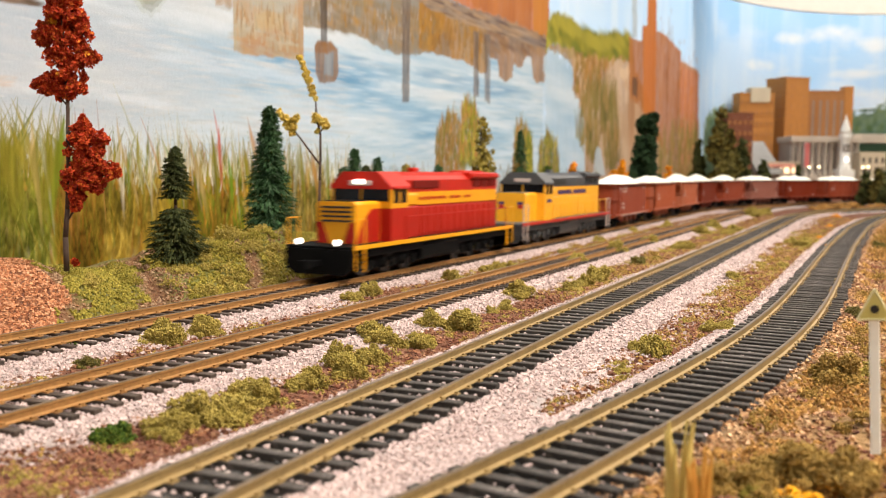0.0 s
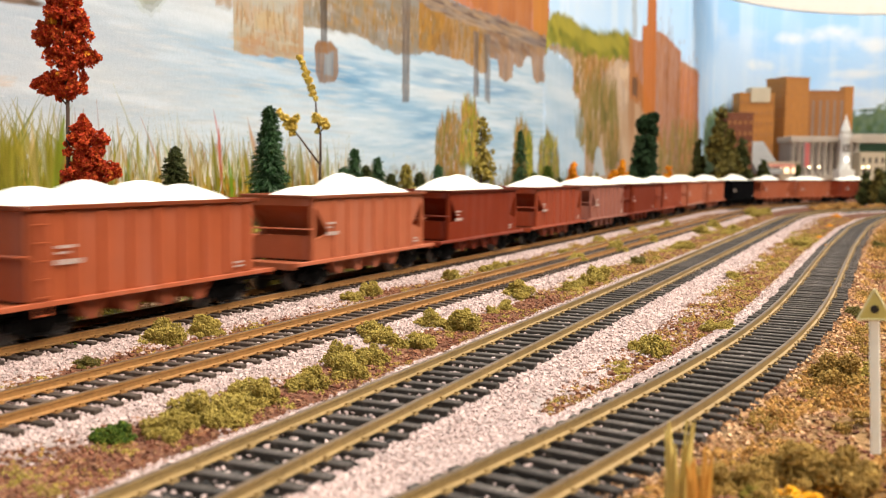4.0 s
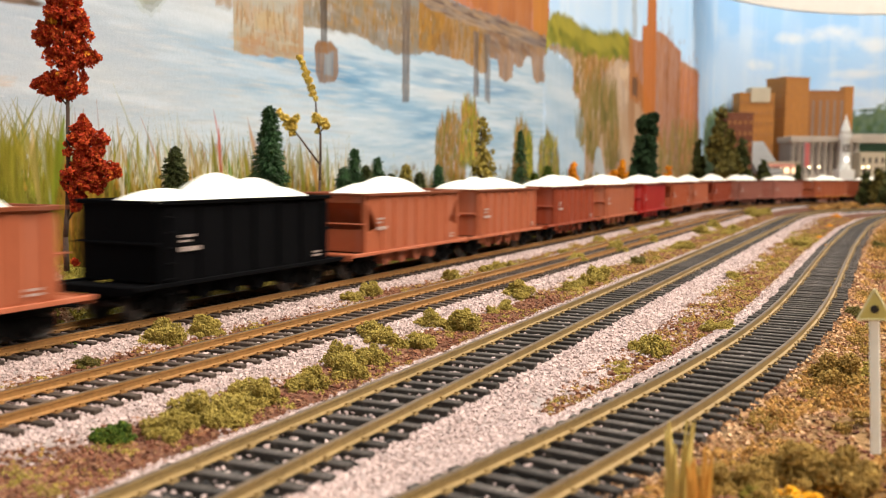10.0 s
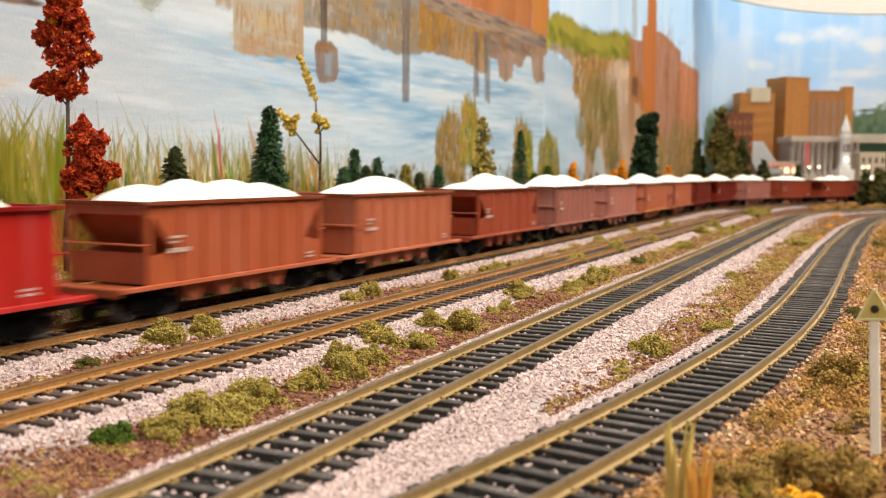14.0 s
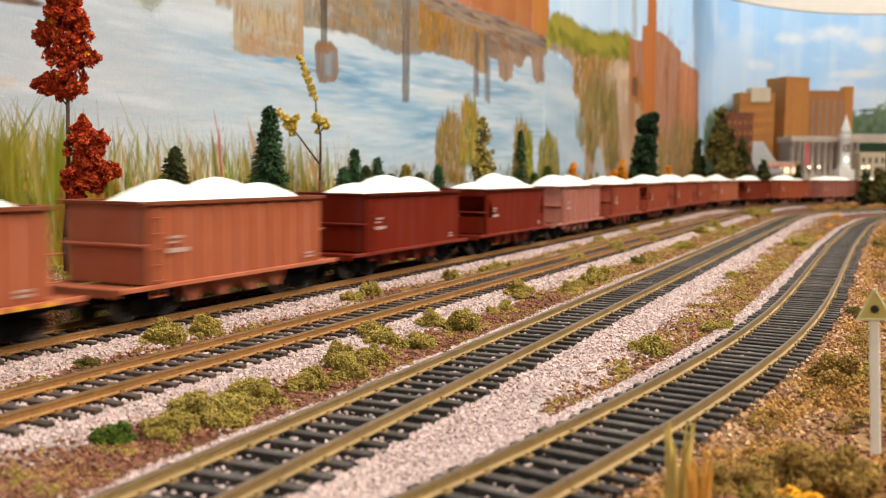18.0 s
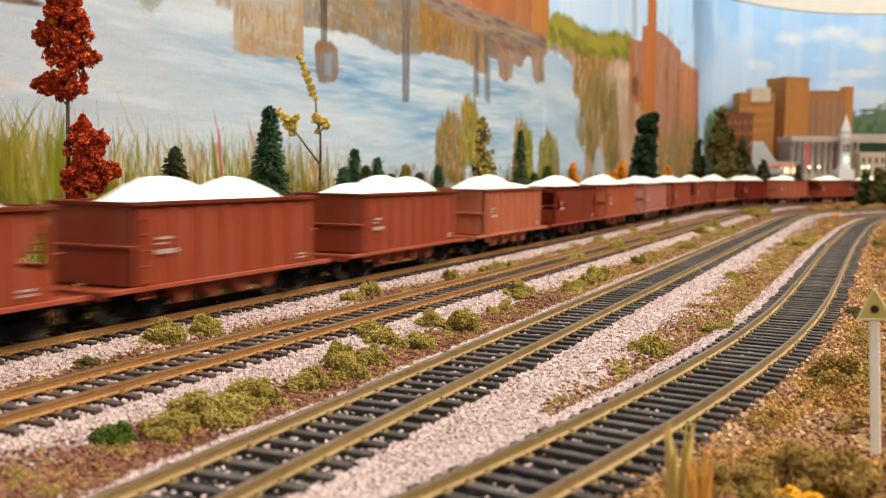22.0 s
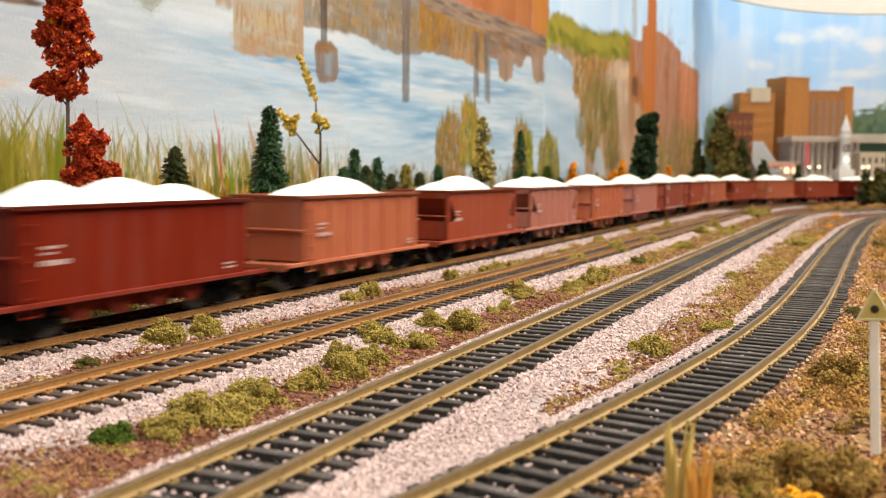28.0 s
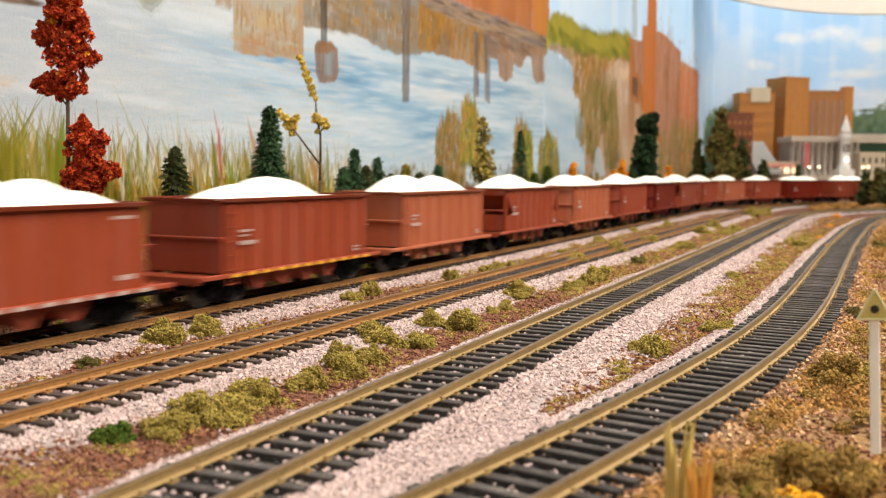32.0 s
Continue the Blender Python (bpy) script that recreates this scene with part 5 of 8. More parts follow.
def load_mesh(k):
    def build(bm):
        nx, ny = 14, 56
        wx, wy = HW - 0.0008, HL - 0.0030
        grid = []
        for j in range(ny + 1):
            y = -wy + 2 * wy * j / ny
            row = []
            for i in range(nx + 1):
                x = -wx + 2 * wx * i / nx
                flat = 0.0014 * (1 - (abs(x) / wx) ** 4) * (1 - (abs(y) / wy) ** 10)
                z = flat - 0.0006
                for c, h, w in LOADS[k]:
                    d = math.hypot((y - c) / w, 0.92 * x / wx)
                    z = max(z, h * (1 - d ** 1.7) + 0.0009 * noise.noise((x * 90, y * 90, k * 5.7)) if d < 1 else -1)
                z += 0.0003 * noise.noise((x * 300, y * 300, k * 3.1))
                row.append(bm.verts.new((x, y, RIM - 0.0004 + z)))
            grid.append(row)
        for a, b in zip(grid, grid[1:]):
            for i in range(nx):
                bm.faces.new((a[i], a[i + 1], b[i + 1], b[i])).smooth = True
        edge = [r[0] for r in grid] + grid[-1][1:] + [r[-1] for r in grid[::-1]][1:] + grid[0][::-1][1:-1]
        low = [bm.verts.new((v.co.x, v.co.y, RIM - 0.0018)) for v in edge]
        n = len(edge)
        for i in range(n):
            bm.faces.new((edge[i], edge[(i + 1) % n], low[(i + 1) % n], low[i]))
        bm.faces.new(low)
    return build


LINES_OF = {"small": [(-0.0445, 0.0286, 0.0075, 0.0010), (-0.0445, 0.0268, 0.0050, 0.0008), (-0.0450, 0.0240, 0.0110, 0.0017), (0.041, 0.0170, 0.0055, 0.0008), (0.041, 0.0155, 0.0060, 0.0008)],
            "large": [(-0.051, 0.0352, 0.0085, 0.0045), (-0.040, 0.0372, 0.017, 0.0015), (-0.040, 0.0338, 0.016, 0.0015), (-0.046, 0.0225, 0.012, 0.0018), (-0.046, 0.0185, 0.014, 0.0022), (0.040, 0.0362, 0.010, 0.0012), (0.042, 0.0168, 0.008, 0.0018)]}


def bar_mesh(w, h):
    def build(bm):
        n = max(2, int(w / (0.9 * h + 0.0006)))
        for k in range(n):
            bm_box(bm, 0.0, 0.00022, w * k / n, w * (k + 0.72) / n, -h / 2 * (0.8 + 0.2 * (k % 2)), h / 2)
    return build


def stripe_mesh(bm):
    bm_box(bm, 0.0, 0.0003, 0, 0.0052, SILL - 0.0011, SILL + 0.0001)


WORDS = {"light": "light salmon-brown", "warm": "warm orange-brown", "mid": "oxide-red", "deep": "deep red-brown", "dark": "dark maroon", "red": "bright red", "pale": "faded pinkish-brown", "grey": "grey-stained brown", "black": "black"}
STRIPE_YELLOW = surface("yellow_stripe", (0.7, 0.35, 0.02), 0.5, 0, 0.1, 600, 60, 0)


def hopper_car(tone, slope, ribs, stripe, load, letters):
    paint = PAINT[tone]
    label = f"{WORDS[tone]} {'ribbed' if ribs else 'smooth-sided'} {'open-ended ' if slope else ''}hopper car of white sand"
    car = thing("hopper_car", pose(0, 0, 0), label, "hopper car", "hopper cars of the train")
    for s in (-1, 1):
        flip = 0 if s > 0 else 180
        side = place("side_sheet", shared("side_sheet/slope", side_mesh_slope) if slope else shared("side_sheet/full", side_mesh_full), paint, car, pose(s * (HW - 0.0006), 0, 0, 0, 0, flip))
        for k in range(ribs):
            y = -HL + 0.0045 + (2 * HL - 0.009) * k / max(1, ribs - 1)
            if slope and abs(y) > 0.040:
                continue
            place("rib", shared("rib", rib_mesh), RUBBED[tone], side, pose(0.0006, y, 0))
        place("side_sill", shared("side_sill", sill_mesh), RUBBED[tone], car, pose(s * HW, 0, 0, 0, 0, flip))
        for y, z, w, h in LINES_OF[letters]:
            place("lettering", shared(f"lettering/{w}/{h}", bar_mesh(w, h)), LETTER, side, pose(0.0005 if not ribs else 0.0016, y, z), "small white lettering")
        if stripe:
            for k in range(11):
                place("stripe", shared("stripe", stripe_mesh), STRIPE_YELLOW if stripe == "yellow" else LETTER, car, pose(s * (HW + 0.0012), s * (-0.050 + 0.0100 * k), 0, 0, 0, flip), f"{stripe} reflective stripe")
        e = s * HL
        turn = 0 if s < 0 else 180
        for z in () if slope else (0.0255,):
            place("end_bar", shared("end_bar", end_bar), paint, car, pose(0, s * (HL - 0.0006), z, 0, 0, turn))
        place("slope_sheet" if slope else "end_sheet", shared("end/slope", end_slope) if slope else shared("end/full", end_full), paint, car, pose(0, s * (HL - 0.0006), 0, 0, 0, 0 if s < 0 else 180))
        place("end_platform", shared("end_platform", platform_mesh), paint, car, pose(0, s * (HL + 0.0066), 0, 0, 0, 0 if s < 0 else 180))
        place("end_rail", shared("end_rail", grab_mesh), RUBBED[tone], car, pose(0, s * (HL + 0.0030), 0, 0, 0, 0 if s < 0 else 180))
        place("coupler", shared("coupler", coupler_mesh), BLACK_PLASTIC, car, pose(0, s * 0.0655, 0, 0, 0, 0 if s < 0 else 180))
        if not slope:
            place("ladder", shared("ladder", ladder_mesh), paint, car, pose(s * (HW + 0.0012), -s * (HL - 0.004), 0))
        # black filler that stands in for the shadow under each end
        place("brake_gear", shared("brake_gear", under_shade_mesh), BLACK_PLASTIC, car, pose(0, s * 0.0455, 0))
        if slope:
            for name, build in (("header_plate", header_mesh), ("bulkhead", bulkhead_mesh)):
                place(name, shared(name, build), paint, car, pose(0, s * (HL - 0.0006), 0, 0, 0, turn))
            for x in (-1, 1):
                place("corner_post", shared("corner_post", post_mesh), paint, car, pose(x * (HW - 0.0009), s * (HL - 0.0008), 0))
    place("brake_wheel", shared("brake_wheel", brake_wheel_mesh), paint, car, pose(0.007, HL + 0.0050, 0.029, 0, 0, 180))
    place("top_rim", shared("top_rim", rim_mesh), RIM_DARK[tone], car)
    place("deck", shared("deck", lambda bm: bm_box(bm, -HW + 0.0008, HW - 0.0008, -HL + 0.0008, HL - 0.0008, RIM - 0.0040, RIM - 0.0011)), paint, car, None, "painted liner at the rim")
    place("centre_sill", shared("centre_sill", spine_mesh), BLACK_PLASTIC, car)
    for k in range(4):
        place("hopper_bay", shared("hopper_bay", bay_mesh), paint, car, pose(0, -0.0262 + 0.0175 * k, 0))
    place("sand_load", shared(f"sand_load/{load}", load_mesh(load)), SAND, car, None, "white sand heaped above the rim")
    ws = truck(car, -0.0455) + truck(car, 0.0455)
    return car, ws


# ---- locomotives ----
LOCO = {
    # red roof: the body's red lightened, overhead light put into the colour
    "red": dict(body=surface("red_loco_paint", (0.36, 0.014, 0.007), 0.4, 0, 0.12, 900, 60, 0.00003, spec=0.2), band=surface("yellow_loco_paint", (0.72, 0.31, 0.010), 0.4, 0, 0.1, 900, 60, 0.00003, spec=0.2), roof=surface("red_roof_toplit", (0.43, 0.017, 0.008), 0.4, 0, 0.12, 900, 60, 0.00003, spec=0.2), under=BLACK_PLASTIC,
                label="red and yellow diesel locomotive with lit headlights and black underframe"),
    "yellow": dict(body=surface("warm_yellow_paint", (0.80, 0.37, 0.012), 0.45, 0, 0.12, 900, 60, 0.00003), band=None, roof=surface("dark_grey_roof_paint", (0.055, 0.055, 0.06), 0.5, 0, 0.25, 900, 60, 0.00003), under=GREY_FRAME,
                   label="yellow diesel locomotive with dark grey roof and grey underframe"),
}
LAMP = glow("lit_headlight", (1.0, 0.95, 0.86), 3.2)
# red hood's grilles: shade of the inset put into a darker red
RED_SHADE = surface("shaded_red_grille", (0.13, 0.008, 0.005), 0.6, 0, 0.2, 900, 60, 0.00003, spec=0.1)
RED_STRIPE = surface("red_stripe", (0.42, 0.02, 0.012), 0.45, 0, 0.1, 600, 60, 0)
BLUE_LETTER = surface("dark_blue_lettering", (0.05, 0.03, 0.12), 0.5, 0, 0.1, 600, 60, 0)


def locomotive(key):
    p = LOCO[key]
    HE, FE, fwd = (0.1110, 0.1010, 0.0105) if key == "red" else (0.1175, 0.1130, 0.0090)
    body, roof, band, under = p["body"], p["roof"] or p["body"], p["band"] or p["body"], p["under"]
    loco = thing("locomotive", pose(0, 0, 0), p["label"], "locomotive", "locomotives of the train")

    def box(name, mat, x0, x1, y0, y1, z0, z1, bevel=0.0004, parent=loco, label=""):
        bm = bmesh.new()
        bm_box(bm, x0, x1, y0, y1, z0, z1, bevel)
        return part(name, bm, mat, parent, label)

    def prism(name, mat, outline, a, b, axis, parent=loco, label=""):
        bm = bmesh.new()
        bm_prism(bm, outline, a, b, axis)
        return part(name, bm, mat, parent, label)

    # frame, walkway and its edge stripe
    box("frame", under, -0.0165, 0.0165, -FE + 0.004, HE - 0.004, 0.0105, 0.0150)
    box("walkway", roof if key == "yellow" else BLACK_PLASTIC, -0.0182, 0.0182, -FE, HE, 0.0150, 0.0164)
    for s in (-1, 1):
        box("edge_stripe", RED_STRIPE if key == "yellow" else band, s * 0.0182 - 0.0002, s * 0.0182 + 0.0004, -FE + 0.001, HE - 0.001, 0.0148, 0.0168, 0)
    # long hood: lower doors, a band and the roof
    y0, y1 = -0.052 + fwd, HE - 0.0125
    zb0, zb1 = (0.0335, 0.0405) if key == "red" else (0.0335, 0.0405)
    hood = prism("long_hood", body, [(-0.0105, 0.0164), (0.0105, 0.0164), (0.0105, 0.0410), (-0.0105, 0.0410)], y0, y1, 1)
    prism("hood_roof", roof, [(-0.0107, 0.0405), (0.0107, 0.0405), (0.0107, 0.0470), (0.0085, 0.0492), (-0.0085, 0.0492), (-0.0107, 0.0470)], y0, y1 + 0.0003, 1)
    prism("roof_fan_housing", roof, [(-0.0080, 0.0490), (0.0080, 0.0490), (0.0072, 0.0512), (-0.0072, 0.0512)], y0 + 0.006, y1 - 0.012, 1)
    if p["band"]:
        for s in (-1, 1):
            box("side_band", band, s * 0.0106 - 0.0002, s * 0.0106 + 0.0003, y0, y1 - 0.0005, zb0, zb1, 0, hood)
    for s in (-1, 1):
        n = 13
        for k in range(n):
            a = y0 + 0.018 + (y1 - y0 - 0.022) * k / n
            box("hood_door", body, s * 0.0105 - 0.0003, s * 0.0105 + 0.0004, a + 0.0005, a + (y1 - y0 - 0.022) / n - 0.0005, 0.0175, 0.0322, 0.0002, hood)
        box("intake_grille", BLACK_PAINT if key == "yellow" else RED_SHADE, s * 0.0108 - 0.0004, s * 0.0108 + 0.0006, y0 + 0.016, y0 + 0.050, 0.0424, 0.0466, 0.0002, hood, "dark air intake grille")
        for k in range(3):
            box("radiator_grille", BLACK_PAINT if key == "yellow" else RED_SHADE, s * 0.0108 - 0.0004, s * 0.0108 + 0.0005, y1 - 0.040 + k * 0.013, y1 - 0.029 + k * 0.013, 0.0425, 0.0468, 0.0002, hood)
    prism("radiator_flare", roof, [(-0.0107, 0.0466), (0.0107, 0.0466), (0.0130, 0.0484), (0.0128, 0.0503), (0.0080, 0.0511), (-0.0080, 0.0511), (-0.0128, 0.0503), (-0.0130, 0.0484)], y1 - 0.046, y1 - 0.001, 1)
    for k in range(3):
        bm = bmesh.new()
        bm_lathe(bm, [(0.0054, 0.0), (0.0054, 0.0010), (0.0048, 0.0013), (0.001, 0.0013)], 16, (0, y1 - 0.012 - 0.0125 * k, 0.0508))
        part("roof_fan", bm, roof, loco)
    box("exhaust_stack", roof, -0.002, 0.002, -0.005, 0.002, 0.0510, 0.0535)
    box("blower_housing", body, 0.0098, 0.0148, y0 + 0.0005, y0 + 0.016, 0.0164, 0.0334, 0.0008)
    box("blower_top", band, 0.0098, 0.0149, y0 + 0.0005, y0 + 0.0161, 0.0334, 0.0400, 0.0010)
    box("air_tank", body, -0.0148, -0.0098, y0 + 0.0005, y0 + 0.016, 0.0164, 0.0330, 0.0012)
    # cab with windows
    cab_y0, cab_y1 = -0.0715 + fwd, -0.052 + fwd
    cab = prism("cab", body, [(-0.0170, 0.0164), (0.0170, 0.0164), (0.0170, 0.0400), (-0.0170, 0.0400)], cab_y0, cab_y1, 1)
    prism("cab_top", band if key == "red" else body, [(-0.0171, 0.0330), (0.0171, 0.0330), (0.0171, 0.0430), (-0.0171, 0.0430)], cab_y0 - 0.0001, cab_y1 + 0.0001, 1, cab)
    prism("cab_roof", roof, [(-0.0176, 0.0425), (0.0176, 0.0425), (0.0176, 0.0440), (0.0100, 0.0512), (-0.0100, 0.0512), (-0.0176, 0.0440)], cab_y0 - 0.0012, cab_y1 + 0.0012, 1, cab)
    for s in (-1, 1):
        for a, b in ((cab_y0 + 0.0025, cab_y0 + 0.0085), (cab_y0 + 0.0105, cab_y1 - 0.0022)):
            w = box("side_window", GLASS_DARK, s * 0.0171 - 0.0002, s * 0.0171 + 0.0002, a, b, 0.0355, 0.0422, 0, cab)
        bx = box("front_window", GLASS_DARK, s * 0.0082 - 0.0076, s * 0.0082 + 0.0076, cab_y0 - 0.0004, cab_y0 + 0.0002, 0.0365, 0.0428, 0, cab)
        box("window_awning", roof, s * 0.0178 - 0.0012, s * 0.0178 + 0.0012, cab_y0 + 0.002, cab_y1 - 0.002, 0.0428, 0.0434, 0.0002, cab)
    box("number_board", LETTER, -0.0062, 0.0062, cab_y0 - 0.0016, cab_y0 - 0.0008, 0.0442, 0.0468, 0.0002, cab, "pale number board above the windscreen")
    # short hood with louvres
    nose = prism("short_hood", band if key == "red" else body, [(-0.0108, 0.0164), (0.0108, 0.0164), (0.0108, 0.0352), (0.0096, 0.0368), (-0.0096, 0.0368), (-0.0108, 0.0352)], -0.0960 + fwd, cab_y0, 1)
    for k in range(4 if key == "red" else 0):
        box("louvre", BLACK_PAINT, -0.0085, 0.0085, -0.0964 + fwd, -0.0958 + fwd, 0.0345 - 0.0022 * k - 0.0010, 0.0345 - 0.0022 * k, 0, nose)
    box("nose_top", roof if key == "yellow" else BLACK_PLASTIC, -0.0088, 0.0088, -0.0945 + fwd, cab_y0, 0.0367, 0.0371, 0, nose, "dark anti-glare panel")
    if key == "red":
        for s in (-1, 1):
            prism("nose_panel", body, [(-0.0958 + fwd, 0.0166), (-0.0725 + fwd, 0.0166), (-0.0725 + fwd, 0.0330), (-0.0800 + fwd, 0.0330), (-0.0900 + fwd, 0.0270)], s * 0.0109 - 0.0002, s * 0.0109 + 0.0003, 0, nose)
            prism("front_panel", body, [(s * 0.0040, 0.0166), (s * 0.0106, 0.0166), (s * 0.0106, 0.0270), (s * 0.0075, 0.0265)], -0.0963 + fwd, -0.0959 + fwd, 1, nose)
        for s in (-1, 1):
            bm = bmesh.new()
            bm_lathe(bm, [(0.0014, -0.0012), (0.0014, 0.0)], 12, (s * 0.0105, -FE - 0.0006, 0.0183), 1)
            part("ditch_light", bm, LAMP, loco, "lit ditch light")
        for x in (-0.0016, 0.0016):
            bm = bmesh.new()
            bm_lathe(bm, [(0.0012, -0.0012), (0.0012, 0.0)], 12, (x, cab_y0 - 0.0018, 0.0462), 1)
            part("headlight", bm, LAMP, loco, "lit white headlight")
    if key == "yellow":
        for x in (-0.0072, 0.0072):
            box("nose_emblem", BLUE_LETTER, x - 0.0022, x + 0.0022, -0.0963 + fwd, -0.0959 + fwd, 0.0285, 0.0305, 0, nose, "dark blue and red emblem on the nose")
            box("nose_emblem", RED_STRIPE, x - 0.0018, x + 0.0018, -0.0963 + fwd, -0.0959 + fwd, 0.0258, 0.0282, 0, nose, "dark blue and red emblem on the nose")
    # pilots, steps, couplers, handrails
    for s, e in ((-1, FE), (1, HE)):
        prism("pilot", BLACK_PLASTIC if key == "red" else under, [(-0.0178, 0.0150), (0.0178, 0.0150), (0.0178, 0.0070), (0.0140, 0.0030), (-0.0140, 0.0030), (-0.0178, 0.0070)], s * e - 0.0012, s * e + 0.0012, 1)
        place("coupler", shared("coupler", coupler_mesh), BLACK_PLASTIC, loco, pose(0, s * (e + 0.001), 0.0, 0, 0, 0 if s < 0 else 180))
        for x in (-1, 1):
            for k in range(3):
                box("step", BLACK_PLASTIC if key == "red" else under, x * 0.0178 - 0.0030 + 0.0005, x * 0.0178 + 0.0006, s * (e - 0.006) - 0.0045, s * (e - 0.006) + 0.0045, 0.0048 + 0.0036 * k, 0.0054 + 0.0036 * k, 0)
            box("step_side", band if key == "red" else LETTER, x * 0.0180 - 0.0004, x * 0.0180 + 0.0004, s * (e - 0.011) - 0.0006, s * (e - 0.011) + 0.0006, 0.0040, 0.0150, 0)
            bm = bmesh.new()
            ys = [s * (e - 0.002), s * (e - 0.011)]
            for y in ys:
                bm_tube(bm, (x * 0.0184, y, 0.0050), (x * 0.0184, y, 0.0290), 0.00042, seg=5)
            bm_tube(bm, (x * 0.0184, ys[0], 0.0290), (x * 0.0184, ys[1], 0.0290), 0.0003, seg=5)
            part("end_handrail", bm, band if key == "red" else LETTER, loco)
    for x in (-1, 1):
        bm = bmesh.new()
        bm_tube(bm, (x * 0.0180, -0.046, 0.0285), (x * 0.0180, HE - 0.014, 0.0285), 0.0003, seg=5)
        for k in range(8):
            y = -0.046 + k * (HE - 0.014 + 0.046) / 7
            bm_tube(bm, (x * 0.0180, y, 0.0164), (x * 0.0180, y, 0.0285), 0.00025, seg=5)
        part("side_handrail", bm, body, loco)
        if key == "yellow":
            bm = bmesh.new()
            for k in range(17):
                y = -0.012 + 0.0046 * k
                if k != 8:
                    bm_box(bm, x * 0.0109 - 0.0002, x * 0.0109 + 0.0002, y, y + 0.0030, 0.0346, 0.0378)
            part("side_lettering", bm, BLUE_LETTER, loco, "dark blue lettering along the hood")
            box("cab_lettering", BLUE_LETTER, x * 0.0172 - 0.0002, x * 0.0172 + 0.0002, cab_y0 + 0.005, cab_y1 - 0.005, 0.0295, 0.0318, 0)
        else:
            bm = bmesh.new()
            for k in range(15):
                y = -0.022 + 0.0052 * k
                if k not in (8, 12):
                    bm_box(bm, x * 0.0111 - 0.0002, x * 0.0111 + 0.0002, y, y + 0.0034, 0.0362, 0.0378)
            part("side_lettering", bm, p["body"], loco, "fine red lettering on the yellow band")
    # tank and trucks
    prism("fuel_tank", under, [(-0.0150, 0.0045), (0.0150, 0.0045), (0.0165, 0.0065), (0.0165, 0.0112), (-0.0165, 0.0112), (-0.0165, 0.0065)], -0.024, 0.026, 1)
    for x in (-1, 1):
        bm = bmesh.new()
        bm_tube(bm, (x * 0.0150, -0.022, 0.0128), (x * 0.0150, 0.024, 0.0128), 0.0018)
        part("air_reservoir", bm, under, loco)
    ws = []
    for c in (-0.066 + fwd * 1.3, 0.066 - fwd * 0.6):
        t = place("truck", shared("truck/loco", lambda bm: bm_box(bm, -0.0100, 0.0100, -0.0225, 0.0225, 0.0060, 0.0108, 0.0005)), under, loco, pose(0, c, 0))
        for s in (-1, 1):
            place("sideframe", shared("sideframe/loco", loco_sideframe), under, t, pose(s * 0.0122, 0, 0, 0, 0, 0 if s > 0 else 180))
        ws += [place("wheelset", shared("wheelset", wheelset_mesh), STEEL, t, pose(0, a, 0.0052)) for a in (-0.0228, 0.0, 0.0228)]
    return loco, ws


def loco_sideframe(bm):
    bm_prism(bm, [(-0.029, 0.0060), (-0.029, 0.0090), (-0.020, 0.0100), (0.020, 0.0100), (0.029, 0.0090), (0.029, 0.0060), (0.0265, 0.0060), (0.020, 0.0078), (0.014, 0.0040), (0.008, 0.0040), (0.003, 0.0075), (-0.003, 0.0075), (-0.008, 0.0040), (-0.014, 0.0040), (-0.020, 0.0078), (-0.0265, 0.0060)], -0.0010, 0.0010, 0)
    for y in (-0.0228, 0.0, 0.0228):
        bm_box(bm, 0.0008, 0.0022, y - 0.0024, y + 0.0024, 0.0034, 0.0080, 0.0004)
    for y in (-0.0125, -0.0095, 0.0095, 0.0125):
        bm_tube(bm, (0.0014, y, 0.0038), (0.0014, y, 0.0092), 0.0011, seg=7)
    bm_tube(bm, (0.0022, -0.016, 0.0102), (0.0022, -0.004, 0.0102), 0.0012, seg=7)


# The cars in their order: tone, sloped ends, ribs a side, stripe, load, lettering.
SEQUENCE = """mid 0 0 white 0 large;warm 0 9 - 3 small;light 1 9 - 5 small;deep 1 0 - 4 small;mid 1 7 - 1 small;grey 1 8 - 3 small;deep 0 0 - 6 small;mid 0 7 - 3 small;light 0 9 white 2 small;light 0 9 - 0 small;
black 0 7 - 5 small;light 1 9 - 1 small;light 0 9 - 3 small;mid 0 7 - 0 small;light 0 0 - 0 small;red 0 0 - 0 small;warm 1 9 - 3 small;light 0 9 - 1 small;mid 1 7 - 5 small;grey 0 8 - 2 small;
pale 0 8 - 0 small;light 0 9 yellow 5 small;light 0 10 - 6 small;dark 0 0 - 0 small;dark 1 0 - 5 small;pale 0 8 - 2 small;mid 0 9 - 3 small;mid 1 9 - 0 small;mid 0 8 - 2 small;mid 0 9 - 0 small;
light 0 9 - 4 small;deep 1 0 - 1 small;warm 0 8 - 4 small;pale 0 8 - 3 small;mid 0 9 - 3 small;mid 1 7 - 1 small;mid 0 0 yellow 4 small;dark 0 0 - 6 small;light 0 7 - 1 small;mid 1 0 - 1 small;
pale 1 8 - 3 small;light 0 8 - 4 small;pale 0 9 - 4 small;mid 0 0 white 5 large;mid 0 9 yellow 1 small;light 0 8 - 2 small;mid 1 9 - 4 small;light 0 8 - 2 small;mid 0 9 - 5 small;dark 0 0 - 3 small;
mid 1 0 - 4 small;mid 0 8 - 1 small;light 0 9 - 1 small;mid 0 0 - 1 small;dark 0 9 - 3 small;mid 0 8 - 2 small;mid 0 9 - 0 small;light 1 9 - 6 small"""
